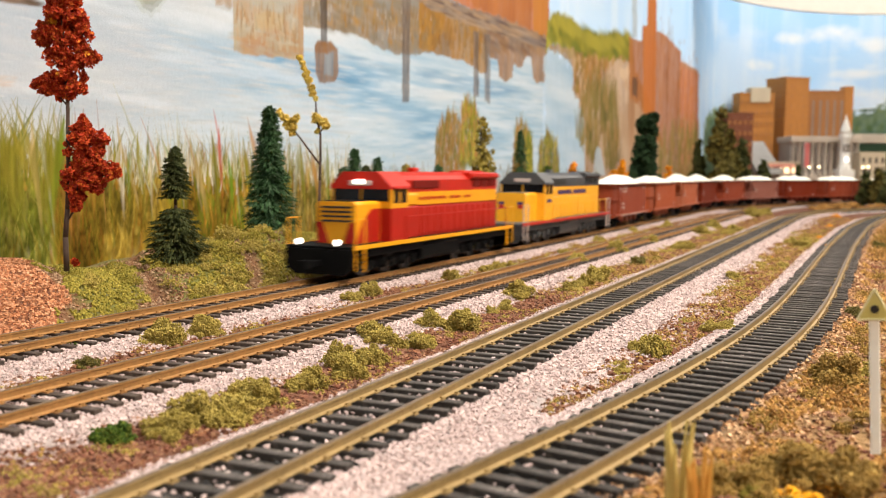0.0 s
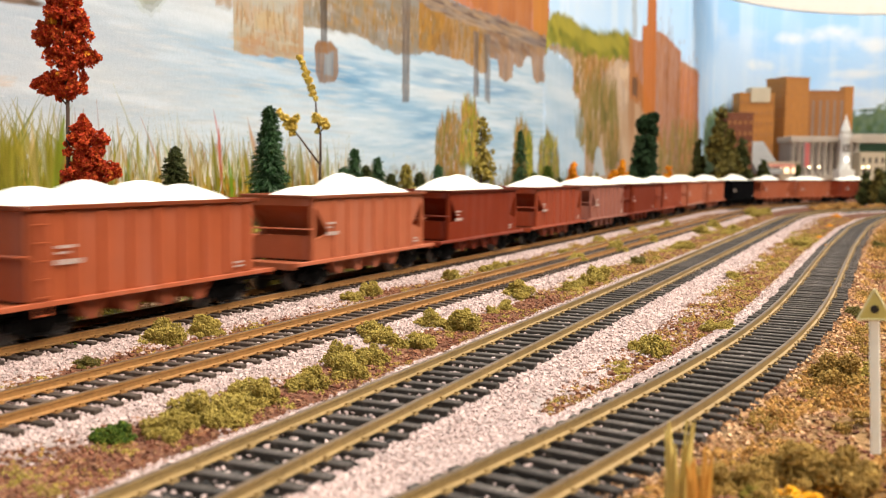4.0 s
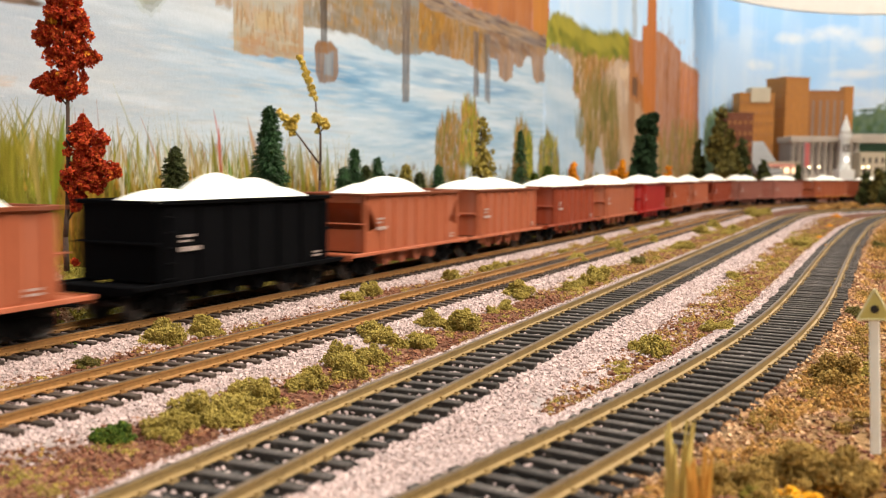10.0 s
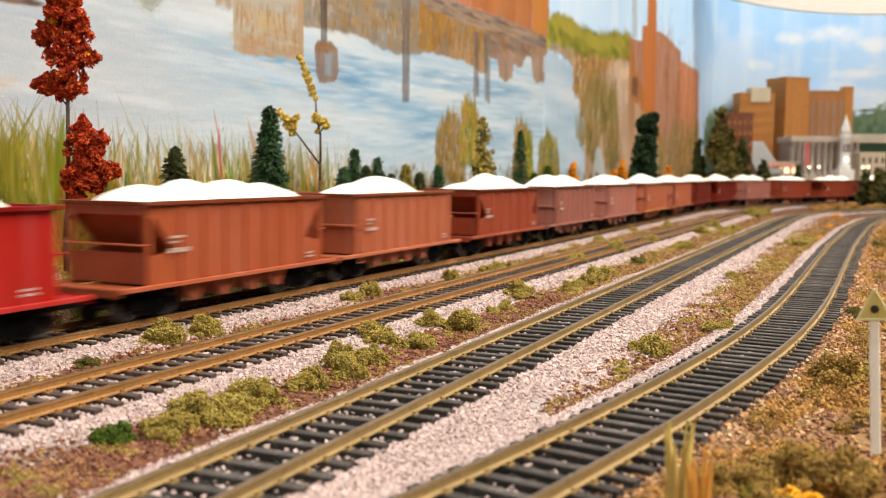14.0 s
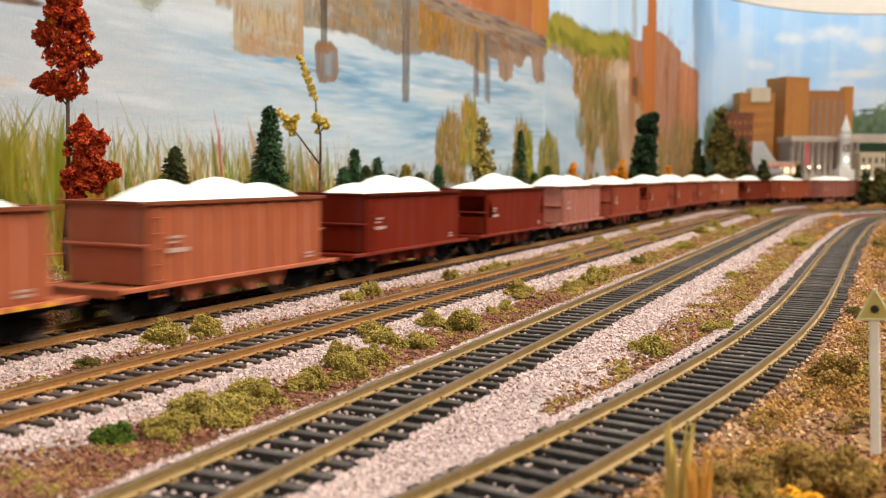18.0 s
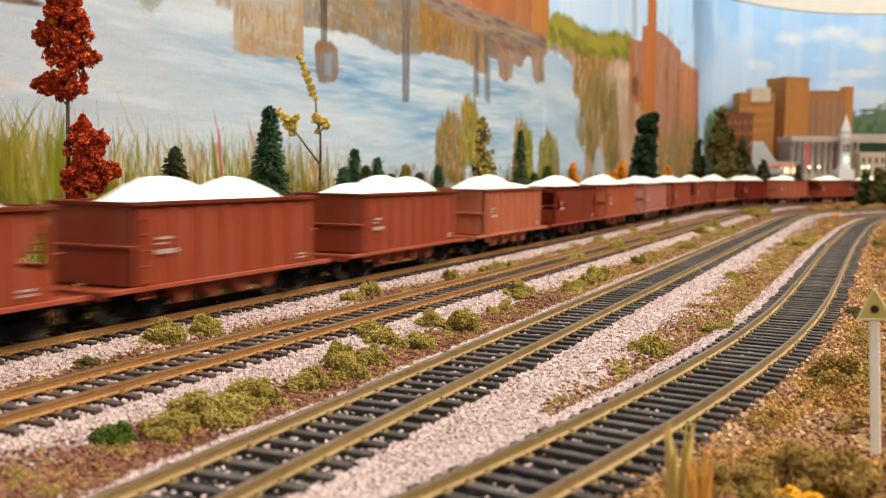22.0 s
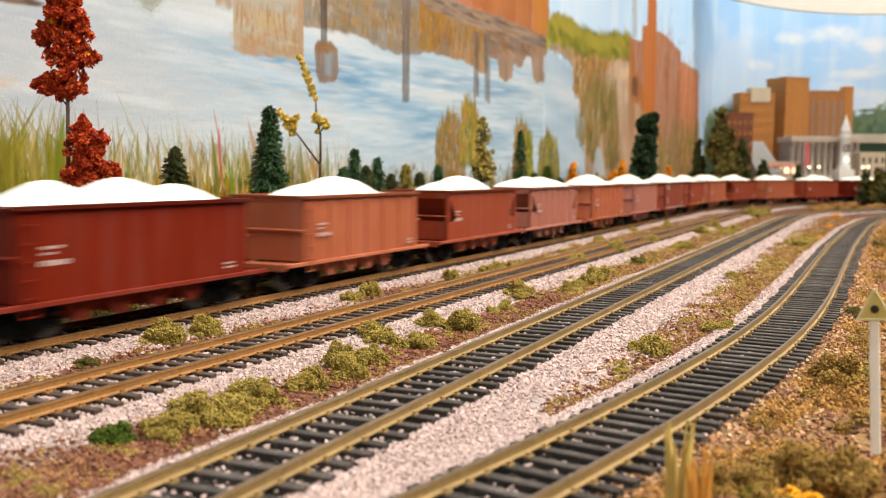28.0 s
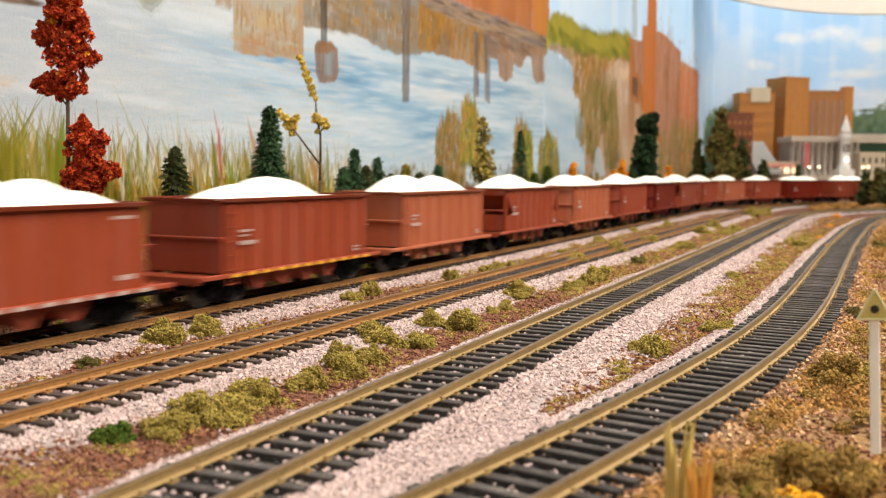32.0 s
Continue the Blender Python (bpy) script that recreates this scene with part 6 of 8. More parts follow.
KNOWN = [(0, 0.8844), (1, 1.0386), (2, 1.1908), (3, 1.3335), (4, 1.4856), (5, 1.626), (6, 1.765), (7, 1.9115), (8, 2.0593), (9, 2.2105), (10, 2.3631), (11, 2.506), (12, 2.6435), (13, 2.7924), (14, 2.938), (15, 3.0851), (16, 3.2325), (17, 3.3712), (18, 3.5218), (19, 3.6701), (22, 4.1198), (23, 4.2695), (24, 4.4235), (25, 4.575), (26, 4.723), (27, 4.8731), (28, 5.016), (30, 5.3195), (31, 5.464), (32, 5.606), (38, 6.5021), (39, 6.6513), (40, 6.7923), (41, 6.9445), (42, 7.0922), (43, 7.2435), (44, 7.3935), (45, 7.54), (57, 9.334)]
TRAIN = []
for i, text in enumerate(SEQUENCE.replace("\n", "").split(";")):
    tone, slope, ribs, stripe, load, letters = text.split()
    car, ws = hopper_car(tone, slope == "1", int(ribs), "" if stripe == "-" else stripe, int(load), letters)
    s0 = float(np.interp(i, [k for k, v in KNOWN], [v for k, v in KNOWN])) - 0.0080 + HL
    TRAIN.append((car, ws, s0))
for key, s0 in (("red", 0.4830), ("yellow", 0.7250)):
    loco, ws = locomotive(key)
    TRAIN.append((loco, ws, s0))

# ---- loose cover: ballast, cinders, soil and mulch, each one scattered heap ----


def scatter(n, x0, x1, y0, y1, seed, power=1.0):
    """Random places, thinning out away from the near end."""
    rng = np.random.default_rng(seed)
    y = y0 + (y1 - y0) * rng.random(n) ** power
    return rng.uniform(x0, x1, n), y, rng


def which_line(x, y):
    """Signed distance to each line, side by side."""
    out = []
    for tab in LINES:
        ty, tx = tab[2][::4], tab[1][::4]
        good = np.concatenate([[True], np.diff(ty) > 1e-5])
        out.append(x - np.interp(y, ty[good], tx[good]))
    return np.array(out)


def cover(name, mat, x, y, keep, size, rng, v, f, label, category, sink=0.3, squash=0.8):
    x, y = x[keep], y[keep]
    r = size(y) * rng.uniform(0.55, 1.3, len(x))
    z = ground_height(x, y) + r * (1 - sink) * 0.6
    ob = place(name, flakes(name, np.stack([x, y, z], -1), r, rng, v, f, 0.25, squash), mat)
    return tagged(ob, label, category, kind="stuff")


x, y, rng = scatter(400000, -0.275, -0.02, 0.10, 1.5, 11, 2.1)
d = which_line(x, y)
near = np.abs(d).min(0)
k = np.abs(d).argmin(0)
edge = 0.0035 * rough(x, y, 60, 5.0) + 0.003 * rough(x, y, 190, 8.0) + 0.0015 * rng.normal(size=len(x))
reach = np.where((k == 2) & (d[2] < 0), 0.0212, np.where((k == 1) & (d[1] > 0), np.interp(y, [0.12, 0.17, 0.28], [0.0200, 0.0235, 0.0290]), 0.0275)) - 0.0045 * smooth(0.45, 0.9, y)
lip = 0.0138 + 0.0022 * rough(x, y, 140, 51.0)
shoulder = (near > np.where(k == 3, 0.0156, lip)) & (near + edge < reach) & ~((k == 3) & (d[3] > 0)) & ~((k == 3) & (near > 0.0235))
wide = (d[2] > lip) & (d[3] < -0.020) & (x + edge * 2 < np.interp(y, [0.1, 0.2, 0.225, 0.25, 0.3, 0.35, 0.45, 0.8], [-0.050, -0.060, -0.0735, -0.0745, -0.0745, -0.0735, -0.0735, -0.0775]))
bed = (near < 0.0150) & (rng.random(len(x)) < np.array([0.26, 0.24, 0.08, 0.035])[k] * np.interp(y, [0.3, 0.6], [1.0, 0.35]))
left_main = (k == 0) & (d[0] < -0.020)
keep = (shoulder & ~left_main) | wide
cover("ballast_stones", BALLAST, x, y, keep, lambda q: 0.00037 + 0.00054 * q, rng, CHIP_V, CHIP_F, "loose pinkish-grey ballast stones beside the tracks", "ballast")
# stones lying low between the ties
xi, yi = x[bed], y[bed]
r = (0.0004 + 0.0004 * yi) * rng.uniform(0.6, 1.2, len(xi))
tagged(place("tie_ballast", flakes("tie_ballast", np.stack([xi, yi, np.full(len(xi), -0.0036)], -1), r, rng, CHIP_V, CHIP_F, 0.25, 0.7), BALLAST), "ballast stones lying between the ties", "ballast", kind="stuff")
x, y, rng = scatter(30000, -0.15, 0.0, 0.10, 0.9, 12, 1.6)
d = which_line(x, y)
keep = ((np.abs(d[3]) < 0.016) | ((np.abs(d[2]) < 0.0145) & (rng.random(len(x)) < 0.5)))
xi, yi = x[keep], y[keep]
r = 0.0006 * rng.uniform(0.6, 1.3, len(xi))
tagged(place("tie_cinders", flakes("tie_cinders", np.stack([xi, yi, np.full(len(xi), -0.0042)], -1), r, rng, CHIP_V, CHIP_F, 0.25, 0.7), CINDER), "dark cinders packed between the black ties", "cinders", kind="stuff")
# red-brown soil between the lines
x, y, rng = scatter(110000, -0.22, -0.03, 0.10, 1.4, 13, 1.8)
d = which_line(x, y)
near = np.abs(d).min(0)
k = np.abs(d).argmin(0)
soil = (near > np.where((k == 2) & (d[2] < 0), 0.0195, np.where((k == 1) & (d[1] > 0), np.interp(y, [0.12, 0.17, 0.28], [0.0185, 0.0215, 0.0245]), 0.023))) & ~((d[2] > 0.0155) & (d[3] < -0.020) & (x < np.interp(y, [0.1, 0.2, 0.225, 0.25, 0.3, 0.35, 0.45, 0.8], [-0.052, -0.062, -0.0755, -0.0765, -0.0765, -0.0755, -0.0755, -0.0795])))
cover("soil_crumbs", SOIL_CRUMBS, x, y, soil & (rng.random(len(x)) < 0.8), lambda q: 0.00038 + 0.0005 * q, rng, CHIP_V, CHIP_F, "red-brown soil crumbs between the tracks", "soil")
cover("soil_turf", SCRUB, x + 0.001, y, soil & (rough(x, y, 45, 21.0) > np.interp(y, [0.15, 0.30, 0.45, 0.8], [0.42, 0.25, -0.30, -0.6])) & (rng.random(len(x)) < np.interp(y, [0.3, 0.5], [0.3, 0.7])), lambda q: 0.00045 + 0.0006 * q, rng, BLOB_V, BLOB_F, "short olive turf on the soil between the tracks", "turf")
# tufts of moss on the soil
rng = np.random.default_rng(29)
cx, cy = rng.uniform(-0.225, -0.03, 3200), 0.12 + 0.9 * rng.random(3200) ** 1.5
d = which_line(cx, cy)
ok = (np.abs(d).min(0) > 0.0235) & ~((d[2] > 0.0155) & (d[3] < -0.020) & (cx < np.interp(cy, [0.1, 0.2, 0.225, 0.25, 0.3, 0.35, 0.45, 0.8], [-0.050, -0.060, -0.0735, -0.0745, -0.0745, -0.0735, -0.0735, -0.0775])))
cx, cy = cx[ok], cy[ok]
hr = rng.uniform(0.0010, 0.0030, len(cx)) * (0.7 + 1.1 * cy)
pick = rng.integers(0, 3, len(cx))
pick = np.where((cy < 0.45) & (rng.random(len(cx)) < 0.4), 2, pick)
for name, mat, sel, label in (("moss_tufts", MOSS, pick == 0, "small olive moss tufts on the soil"), ("scrub_tufts", SCRUB, pick == 1, "small brown-olive tufts on the soil")):
    k, n = 70, int(sel.sum())
    u = rng.normal(size=(n, k, 3))
    u /= np.linalg.norm(u, axis=2)[..., None]
    base = ground_height(cx[sel], cy[sel])
    cs = (np.stack([cx[sel], cy[sel], base], -1)[:, None, :] + u * hr[sel][:, None, None] * rng.uniform(0.4, 1.3, (n, k, 1)) * np.array([1, 1, 0.55])).reshape(-1, 3)
    cs = cs[cs[:, 2] > np.repeat(base, k) - 0.0004]
    tagged(place(name, flakes(name, cs, 0.00036 * rng.uniform(0.6, 1.4, len(cs)) * (0.6 + 1.4 * cs[:, 1]), rng), mat), label, "moss", kind="stuff")
# tan scrub and mulch beside the siding
x, y, rng = scatter(150000, -0.045, 0.12, 0.11, 1.3, 14, 2.0)
d = which_line(x, y)[3]
side = (d > 0.0112)
patchy = rough(x, y, 38, 31.0)
fleck = rng.random(len(x))
cover("mulch_chips", SCRUB_CRUMBS, x, y, side & ((patchy < 0.0) | (d < 0.021)) & (fleck < 0.6), lambda q: 0.00035 + 0.0006 * q, rng, CHIP_V, CHIP_F, "orange-brown mulch chips beside the siding", "mulch")
bare = rough(x, y, 55, 44.0) + 0.4 * rough(x, y, 150, 45.0) < -0.32
cover("scrub_soil", SOIL_CRUMBS, x, y, side & bare & (fleck < 0.3), lambda q: 0.0004 + 0.0005 * q, rng, CHIP_V, CHIP_F, "bare dark soil patches beside the siding", "soil")
cover("tan_turf", TURF_TAN, x, y, side & (patchy > -0.15) & (d > 0.018) & ~bare, lambda q: 0.00048 + 0.0006 * q, rng, BLOB_V, BLOB_F, "patchy tan turf beside the siding", "turf", 0.0, 1.2)
# tangled hummocks of scrub in the tan ground
rng = np.random.default_rng(19)
cx, cy = rng.uniform(-0.035, 0.09, 420), 0.12 + 0.95 * rng.random(420) ** 1.9
ok = which_line(cx, cy)[3] > 0.021
cx, cy = cx[ok], cy[ok]
hr = rng.uniform(0.0016, 0.0048, len(cx)) * (0.75 + 1.3 * cy)
pick = rng.integers(0, 6, len(cx))
for name, mat, sel, label in (("scrub_hummocks", TURF_TAN, pick < 3, "low tan scrub hummocks beside the siding"), ("brown_hummocks", SCRUB, (pick == 3) | (pick == 4), "low brown-olive scrub hummocks beside the siding"), ("green_hummocks", MOSS, pick == 5, "low olive scrub hummocks beside the siding")):
    k, n = 210, int(sel.sum())
    u = rng.normal(size=(n, k, 3))
    u /= np.linalg.norm(u, axis=2)[..., None]
    lump = 1 + 0.45 * np.sin(u[..., :1] * 7 + cx[sel][:, None, None] * 900) * np.sin(u[..., 1:2] * 6 + cy[sel][:, None, None] * 800)
    rad = hr[sel][:, None, None] * rng.uniform(0.45, 1.15, (n, k, 1)) * lump
    base = ground_height(cx[sel], cy[sel])
    cs = np.stack([cx[sel], cy[sel], base + hr[sel] * 0.15], -1)[:, None, :] + u * rad * np.array([1, 1, 0.7])
    cs = cs.reshape(-1, 3)
    cs = cs[cs[:, 2] > np.repeat(base, k) - 0.0005]
    tagged(place(name, flakes(name, cs, np.full(len(cs), 0.00040) * rng.uniform(0.5, 1.4, len(cs)) * (0.7 + 1.3 * cs[:, 1]), rng), mat), label, "scrub", kind="stuff")
# the bank behind the main line
x, y, rng = scatter(100000, -0.356, -0.262, 0.16, 1.5, 15, 1.5)
mound = y + 0.010 * rough(x, y, 60, 4.0) < mulch_line(x)
bare = (scar(x, y) + 0.35 * rough(x, y, 130, 17.0) > 0.42) | (rough(x, y, 42, 17.0) > 0.42)
xm, ym = np.concatenate([x, x + 0.0005, x - 0.0004]), np.concatenate([y, y - 0.0005, y + 0.0006])
cover("bank_mulch", BARK_CHIPS, xm, ym, np.concatenate([mound] * 3), lambda q: 0.00052 + 0 * q, rng, CHIP_V, CHIP_F, "mound of orange-brown bark mulch behind the track", "mulch")
cover("bank_turf", TURF, x, y, ~mound & ~bare & (x < -0.266), lambda q: 0.0005 + 0.0007 * q, rng, BLOB_V, BLOB_F, "yellow-green foam turf covering the bank", "turf", 0.0, 1.1)
cover("bank_soil", BANK_SOIL, x, y, ~mound & bare & (fleck[:len(x)] < 0.75), lambda q: 0.0004 + 0.0003 * q, rng, CHIP_V, CHIP_F, "bare grey-brown soil gullies on the bank", "soil")

# tussocks of foam on the bank, thickest on the knoll
rng = np.random.default_rng(23)
cx = np.concatenate([rng.uniform(-0.338, -0.266, 230), rng.normal(-0.288, 0.013, 90)])
cy = np.concatenate([0.265 + 0.75 * rng.random(230) ** 1.5, rng.normal(0.395, 0.030, 90)])
hr = np.concatenate([rng.uniform(0.0020, 0.0042, 230), rng.uniform(0.0028, 0.0056, 90)]) * (0.8 + 0.6 * cy)
ok = (cy > mulch_line(cx) + 0.012) & (scar(cx, cy) < 0.45) & (cx < -0.264)
kind = np.where(np.arange(320) < 230, np.arange(320) % 4 == 0, np.arange(320) % 4 < 3)
for name, mat, sel, label in (("bank_tussocks", TURF, ok & ~kind, "yellow-green foam tussocks on the bank"), ("olive_tussocks", MOSS, ok & kind, "olive foam tussocks on the bank")):
    k = 230
    n = int(sel.sum())
    u = rng.normal(size=(n, k, 3))
    u /= np.linalg.norm(u, axis=2)[..., None]
    base = ground_height(cx[sel], cy[sel])
    lump = 1 + 0.35 * np.sin(u[..., :1] * 7 + cx[sel][:, None, None] * 800) * np.sin(u[..., 2:] * 6 + cy[sel][:, None, None] * 700)
    cs = np.stack([cx[sel], cy[sel], base], -1)[:, None, :] + u * lump * hr[sel][:, None, None] * rng.uniform(0.6, 1.12, (n, k, 1)) * np.array([1, 1, 0.8])
    cs = cs.reshape(-1, 3)
    cs = cs[cs[:, 2] > np.repeat(base, k) - 0.0005]
    tagged(place(name, flakes(name, cs, 0.00044 * rng.uniform(0.6, 1.4, len(cs)) * (0.7 + cs[:, 1]), rng), mat), label, "turf", kind="stuff")

# ---- shrubs of foam ----


def shrub(x, y, r, mat, word, flat=0.95, lobes=6, seed=0, thing_name="shrub", category="shrub"):
    rng = np.random.default_rng(seed + int(abs(x) * 1e4) + int(y * 1e4))
    base = float(ground_height(np.array([x]), np.array([y]))[0])
    fine = min(1.0, max(0.12, r / max(0.2, y) / 0.028))
    cs, ss = [], []
    knobs = [(np.zeros(3) + (0, 0, r * flat * 0.35), r * 0.62)]
    for j in range(lobes * 3):
        a, q = rng.uniform(0, 6.28), r * rng.uniform(0.3, 1.05)
        knobs.append((np.array([q * math.cos(a), q * math.sin(a) * 1.1, r * flat * rng.uniform(0.0, 1.25) * (1.25 - q / r)]), r * rng.uniform(0.16, 0.44)))
    for c, q in knobs:
        n = int(1900 * fine * (q / r) ** 2) + 24
        u = rng.normal(size=(n, 3))
        u /= np.linalg.norm(u, axis=1)[:, None]
        rad = q * rng.uniform(0.6, 1.08, n)[:, None] * (1 + 0.16 * np.sin(u[:, :1] * 9 + c[0] * 4e3) * np.sin(u[:, 2:3] * 8 + c[1] * 3e3))
        cs.append(c + u * rad * np.array([1, 1, flat]))
        ss.append(rng.uniform(0.030, 0.075, n) * r / fine ** 0.4)
    cs, ss = np.concatenate(cs), np.concatenate(ss)
    up = cs[:, 2] > -0.1 * r
    ob = place(thing_name, flakes(thing_name, cs[up], ss[up], rng), mat, None, pose(x, y, base))
    return tagged(ob, f"{word} {category} growing beside the track", category, "shrubs along the tracks")


for x, y, r in ((-0.1499, 0.2034, 0.0049), (-0.1377, 0.1803, 0.0065), (-0.1408, 0.173, 0.0061), (-0.1406, 0.1651, 0.0046), (-0.1404, 0.2011, 0.0048), (-0.1445, 0.2479, 0.0053), (-0.1564, 0.2854, 0.0061), (-0.1342, 0.2333, 0.0056), (-0.1385, 0.2181, 0.0051), (-0.1378, 0.2514, 0.0044), (-0.1505, 0.3225, 0.0054), (-0.1373, 0.3222, 0.0066), (-0.1388, 0.2886, 0.0049), (-0.1463, 0.2846, 0.0041), (-0.2154, 0.2507, 0.0067), (-0.2137, 0.2706, 0.0059), (-0.1514, 0.4204, 0.0068), (-0.1452, 0.3854, 0.0038), (-0.1366, 0.5036, 0.0078), (-0.1396, 0.4619, 0.0056), (-0.1375, 0.4852, 0.0053), (-0.0673, 0.3132, 0.0062), (-0.0561, 0.3684, 0.0042), (-0.0734, 0.5523, 0.0044), (-0.068, 0.2781, 0.0023), (-0.1455, 0.3699, 0.0028), (-0.0489, 0.3607, 0.0029)):
    shrub(x, y, r, MOSS, "olive-green foam")
for x, y, r in ((-0.2122, 0.3869, 0.0052), (-0.2124, 0.3691, 0.0045), (-0.2062, 0.5322, 0.0053), (-0.2037, 0.5494, 0.0048), (-0.2099, 0.4744, 0.0055), (-0.2072, 0.5167, 0.0039), (-0.1991, 0.6438, 0.0047), (-0.1694, 0.5776, 0.0056), (-0.1529, 0.9177, 0.0084), (-0.1572, 1.0179, 0.007), (-0.168, 0.6626, 0.0063), (-0.1681, 0.7712, 0.0063), (-0.1375, 0.7505, 0.0078), (-0.1558, 1.3246, 0.0104), (-0.1506, 1.4073, 0.011), (-0.1335, 1.0006, 0.0068), (-0.1295, 0.933, 0.0063), (-0.2095, 1.0421, 0.0055), (-0.2181, 0.9235, 0.0049), (-0.2157, 0.7923, 0.0043), (-0.0567, 0.8202, 0.0072), (-0.0675, 0.8485, 0.0056)):
    shrub(x, y, r, MOSS, "small olive foam", seed=2)
for x, y, r in ((-0.1487, 0.157, 0.0041), (-0.2319, 0.2271, 0.0021)):
    shrub(x, y, r, GREEN_FOAM, "bright green foam", seed=3)
for x, y, r in ((-0.2117, 0.2131, 0.003), (-0.1428, 0.6192, 0.0051), (-0.0087, 0.4225, 0.0032), (-0.001, 0.8221, 0.0061)):
    shrub(x, y, r, BROWN_FIR, "dark brown-green foam", seed=4)
for x, y, r in ((-0.0089, 0.2893, 0.0069), (-0.012, 0.2844, 0.004)):
    shrub(x, y, r, SCRUB, "brown-olive foam", seed=8)
for x, y, r in ((-0.0137, 0.1933, 0.0074), (-0.0085, 0.1913, 0.0072), (-0.0188, 0.1833, 0.0055), (-0.0259, 0.1763, 0.005), (-0.0036, 0.1901, 0.0057), (-0.0167, 0.2032, 0.004)):
    shrub(x, y, r, SCRUB, "low brown-olive foam", 0.85, 6, 5)
for x, y, r in ((-0.0093, 0.1962, 0.0043), (-0.0138, 0.2012, 0.0038), (-0.0193, 0.1788, 0.003)):
    shrub(x, y, r, TURF, "low green foam", 0.85, 4, 6)
for x, y, r in ((-0.0112, 0.1815, 0.0046), (-0.0087, 0.1800, 0.0040)):
    shrub(x, y, r, FLOWER, "yellow-orange flowering", 0.6, 3, 7)
for x, y, r in ((-0.051, 1.1509, 0.0056), (-0.0507, 0.9389, 0.0041), (-0.0546, 1.3803, 0.0067), (-0.0368, 0.8001, 0.003), (-0.0676, 0.6972, 0.0023)):
    shrub(x, y, r, ORANGE_LEAF, "orange-yellow flowering", 0.6, 3, 7)


def blades(x, y, n, h, mat, label, seed):
    """A tuft of stiff grass blades."""
    rng = random.Random(seed)
    tuft = thing("grass_tuft", pose(x, y, float(ground_height(np.array([x]), np.array([y]))[0])), label, "grass tuft", "tufts in the foreground")
    for k in range(n):
        bm = bmesh.new()
        a, hh, w = rng.uniform(0, 6.28), h * rng.uniform(0.6, 1.0), 0.0007 * rng.uniform(0.7, 1.3)
        lx, ly = 0.09 * hh * math.cos(a), 0.09 * hh * math.sin(a)
        bx, by = 0.0012 * math.cos(a), 0.0012 * math.sin(a)
        bm_tube(bm, (bx, by, 0), (bx + lx * 0.4, by + ly * 0.4, hh * 0.55), w, w * 0.9, 5)
        bm_tube(bm, (bx + lx * 0.4, by + ly * 0.4, hh * 0.55), (bx + lx, by + ly, hh), w * 0.9, w * 0.25, 5)
        part("blade", bm, mat, tuft)


STRAW = surface("straw_yellow", (0.56, 0.42, 0.12), 0.7, 0, 0.2, 500, 60, 0.0001)
STRAW_ORANGE = surface("straw_orange", (0.62, 0.30, 0.05), 0.7, 0, 0.2, 500, 60, 0.0001)
for (x, y, r), n, mat, label in zip(((-0.0298, 0.1624, 0.0103), (-0.0254, 0.1587, 0.0091)), (20, 12), (STRAW, STRAW_ORANGE), ("tuft of straw-yellow grass beside the siding", "tuft of orange dried grass beside the siding")):
    blades(x, y, n, r * 1.65, mat, label, int(r * 1e5))

# ---- trees ----


def crown(name, cs, ss, mat, parent, rng, leaf=True):
    return place(name, flakes(name, cs, ss, rng, LEAF_V if leaf else BLOB_V, LEAF_F if leaf else BLOB_F), mat, parent)


def trunk_of(parent, pts, r0, r1, mat=None):
    bm = bmesh.new()
    for i, (a, b) in enumerate(zip(pts, pts[1:])):
        n = len(pts) - 1
        bm_tube(bm, a, b, r0 + (r1 - r0) * i / n, r0 + (r1 - r0) * (i + 1) / n, 7)
    return part("trunk", bm, mat or BARK, parent)


def limb(parent, a, b, r, mat=None):
    bm = bmesh.new()
    mid = (Vector(a) + Vector(b)) / 2 + Vector((0, 0, -0.08 * (Vector(b) - Vector(a)).length))
    bm_tube(bm, a, mid, r, r * 0.75, 6)
    bm_tube(bm, mid, b, r * 0.75, r * 0.35, 6)
    return part("limb", bm, mat or BARK, parent)


def clumpy_tree(foot, clumps, mat, label, leaf, n, lean=0.0, r0=0.0011, spread=1.0, seed=1, limbs=True):
    """A tree whose crown is given as clumps (across, up, radius), in the plane along the backdrop."""
    rng = np.random.default_rng(seed)
    x, y, z = foot
    tree = thing("tree", pose(x, y, z), label, "tree", "trees along the backdrop")
    top = max(c[1] for c in clumps)
    trunk_of(tree, [(0, 0, -0.003), (0.0006, lean * 0.3, top * 0.3), (-0.0004, lean * 0.6, top * 0.62), (0, lean, top)], r0, r0 * 0.35)
    for a, h, r in clumps:
        at = min(1.0, max(0.1, (h - r) / top))
        if limbs:
            limb(tree, (0, lean * at, top * at), (0, a, h), r0 * 0.5)
        k = int(1.3 * n * (r / 0.012) ** 2)
        knob = rng.normal(size=(9, 3))
        knob = knob / np.linalg.norm(knob, axis=1)[:, None] * r * rng.uniform(0.45, 0.85, 9)[:, None]
        pick = rng.integers(0, 9, k)
        u = rng.normal(size=(k, 3))
        u /= np.linalg.norm(u, axis=1)[:, None]
        rad = r * (0.28 + 0.16 * (pick % 3))[:, None] * rng.uniform(0.5, 1.05, k)[:, None]
        cs = np.array([0, a, h]) + (knob[pick] + u * rad) * np.array([spread, 1, 1])
        crown("crown", cs, leaf * rng.uniform(0.6, 1.3, k), mat, tree, rng, True)
    return tree


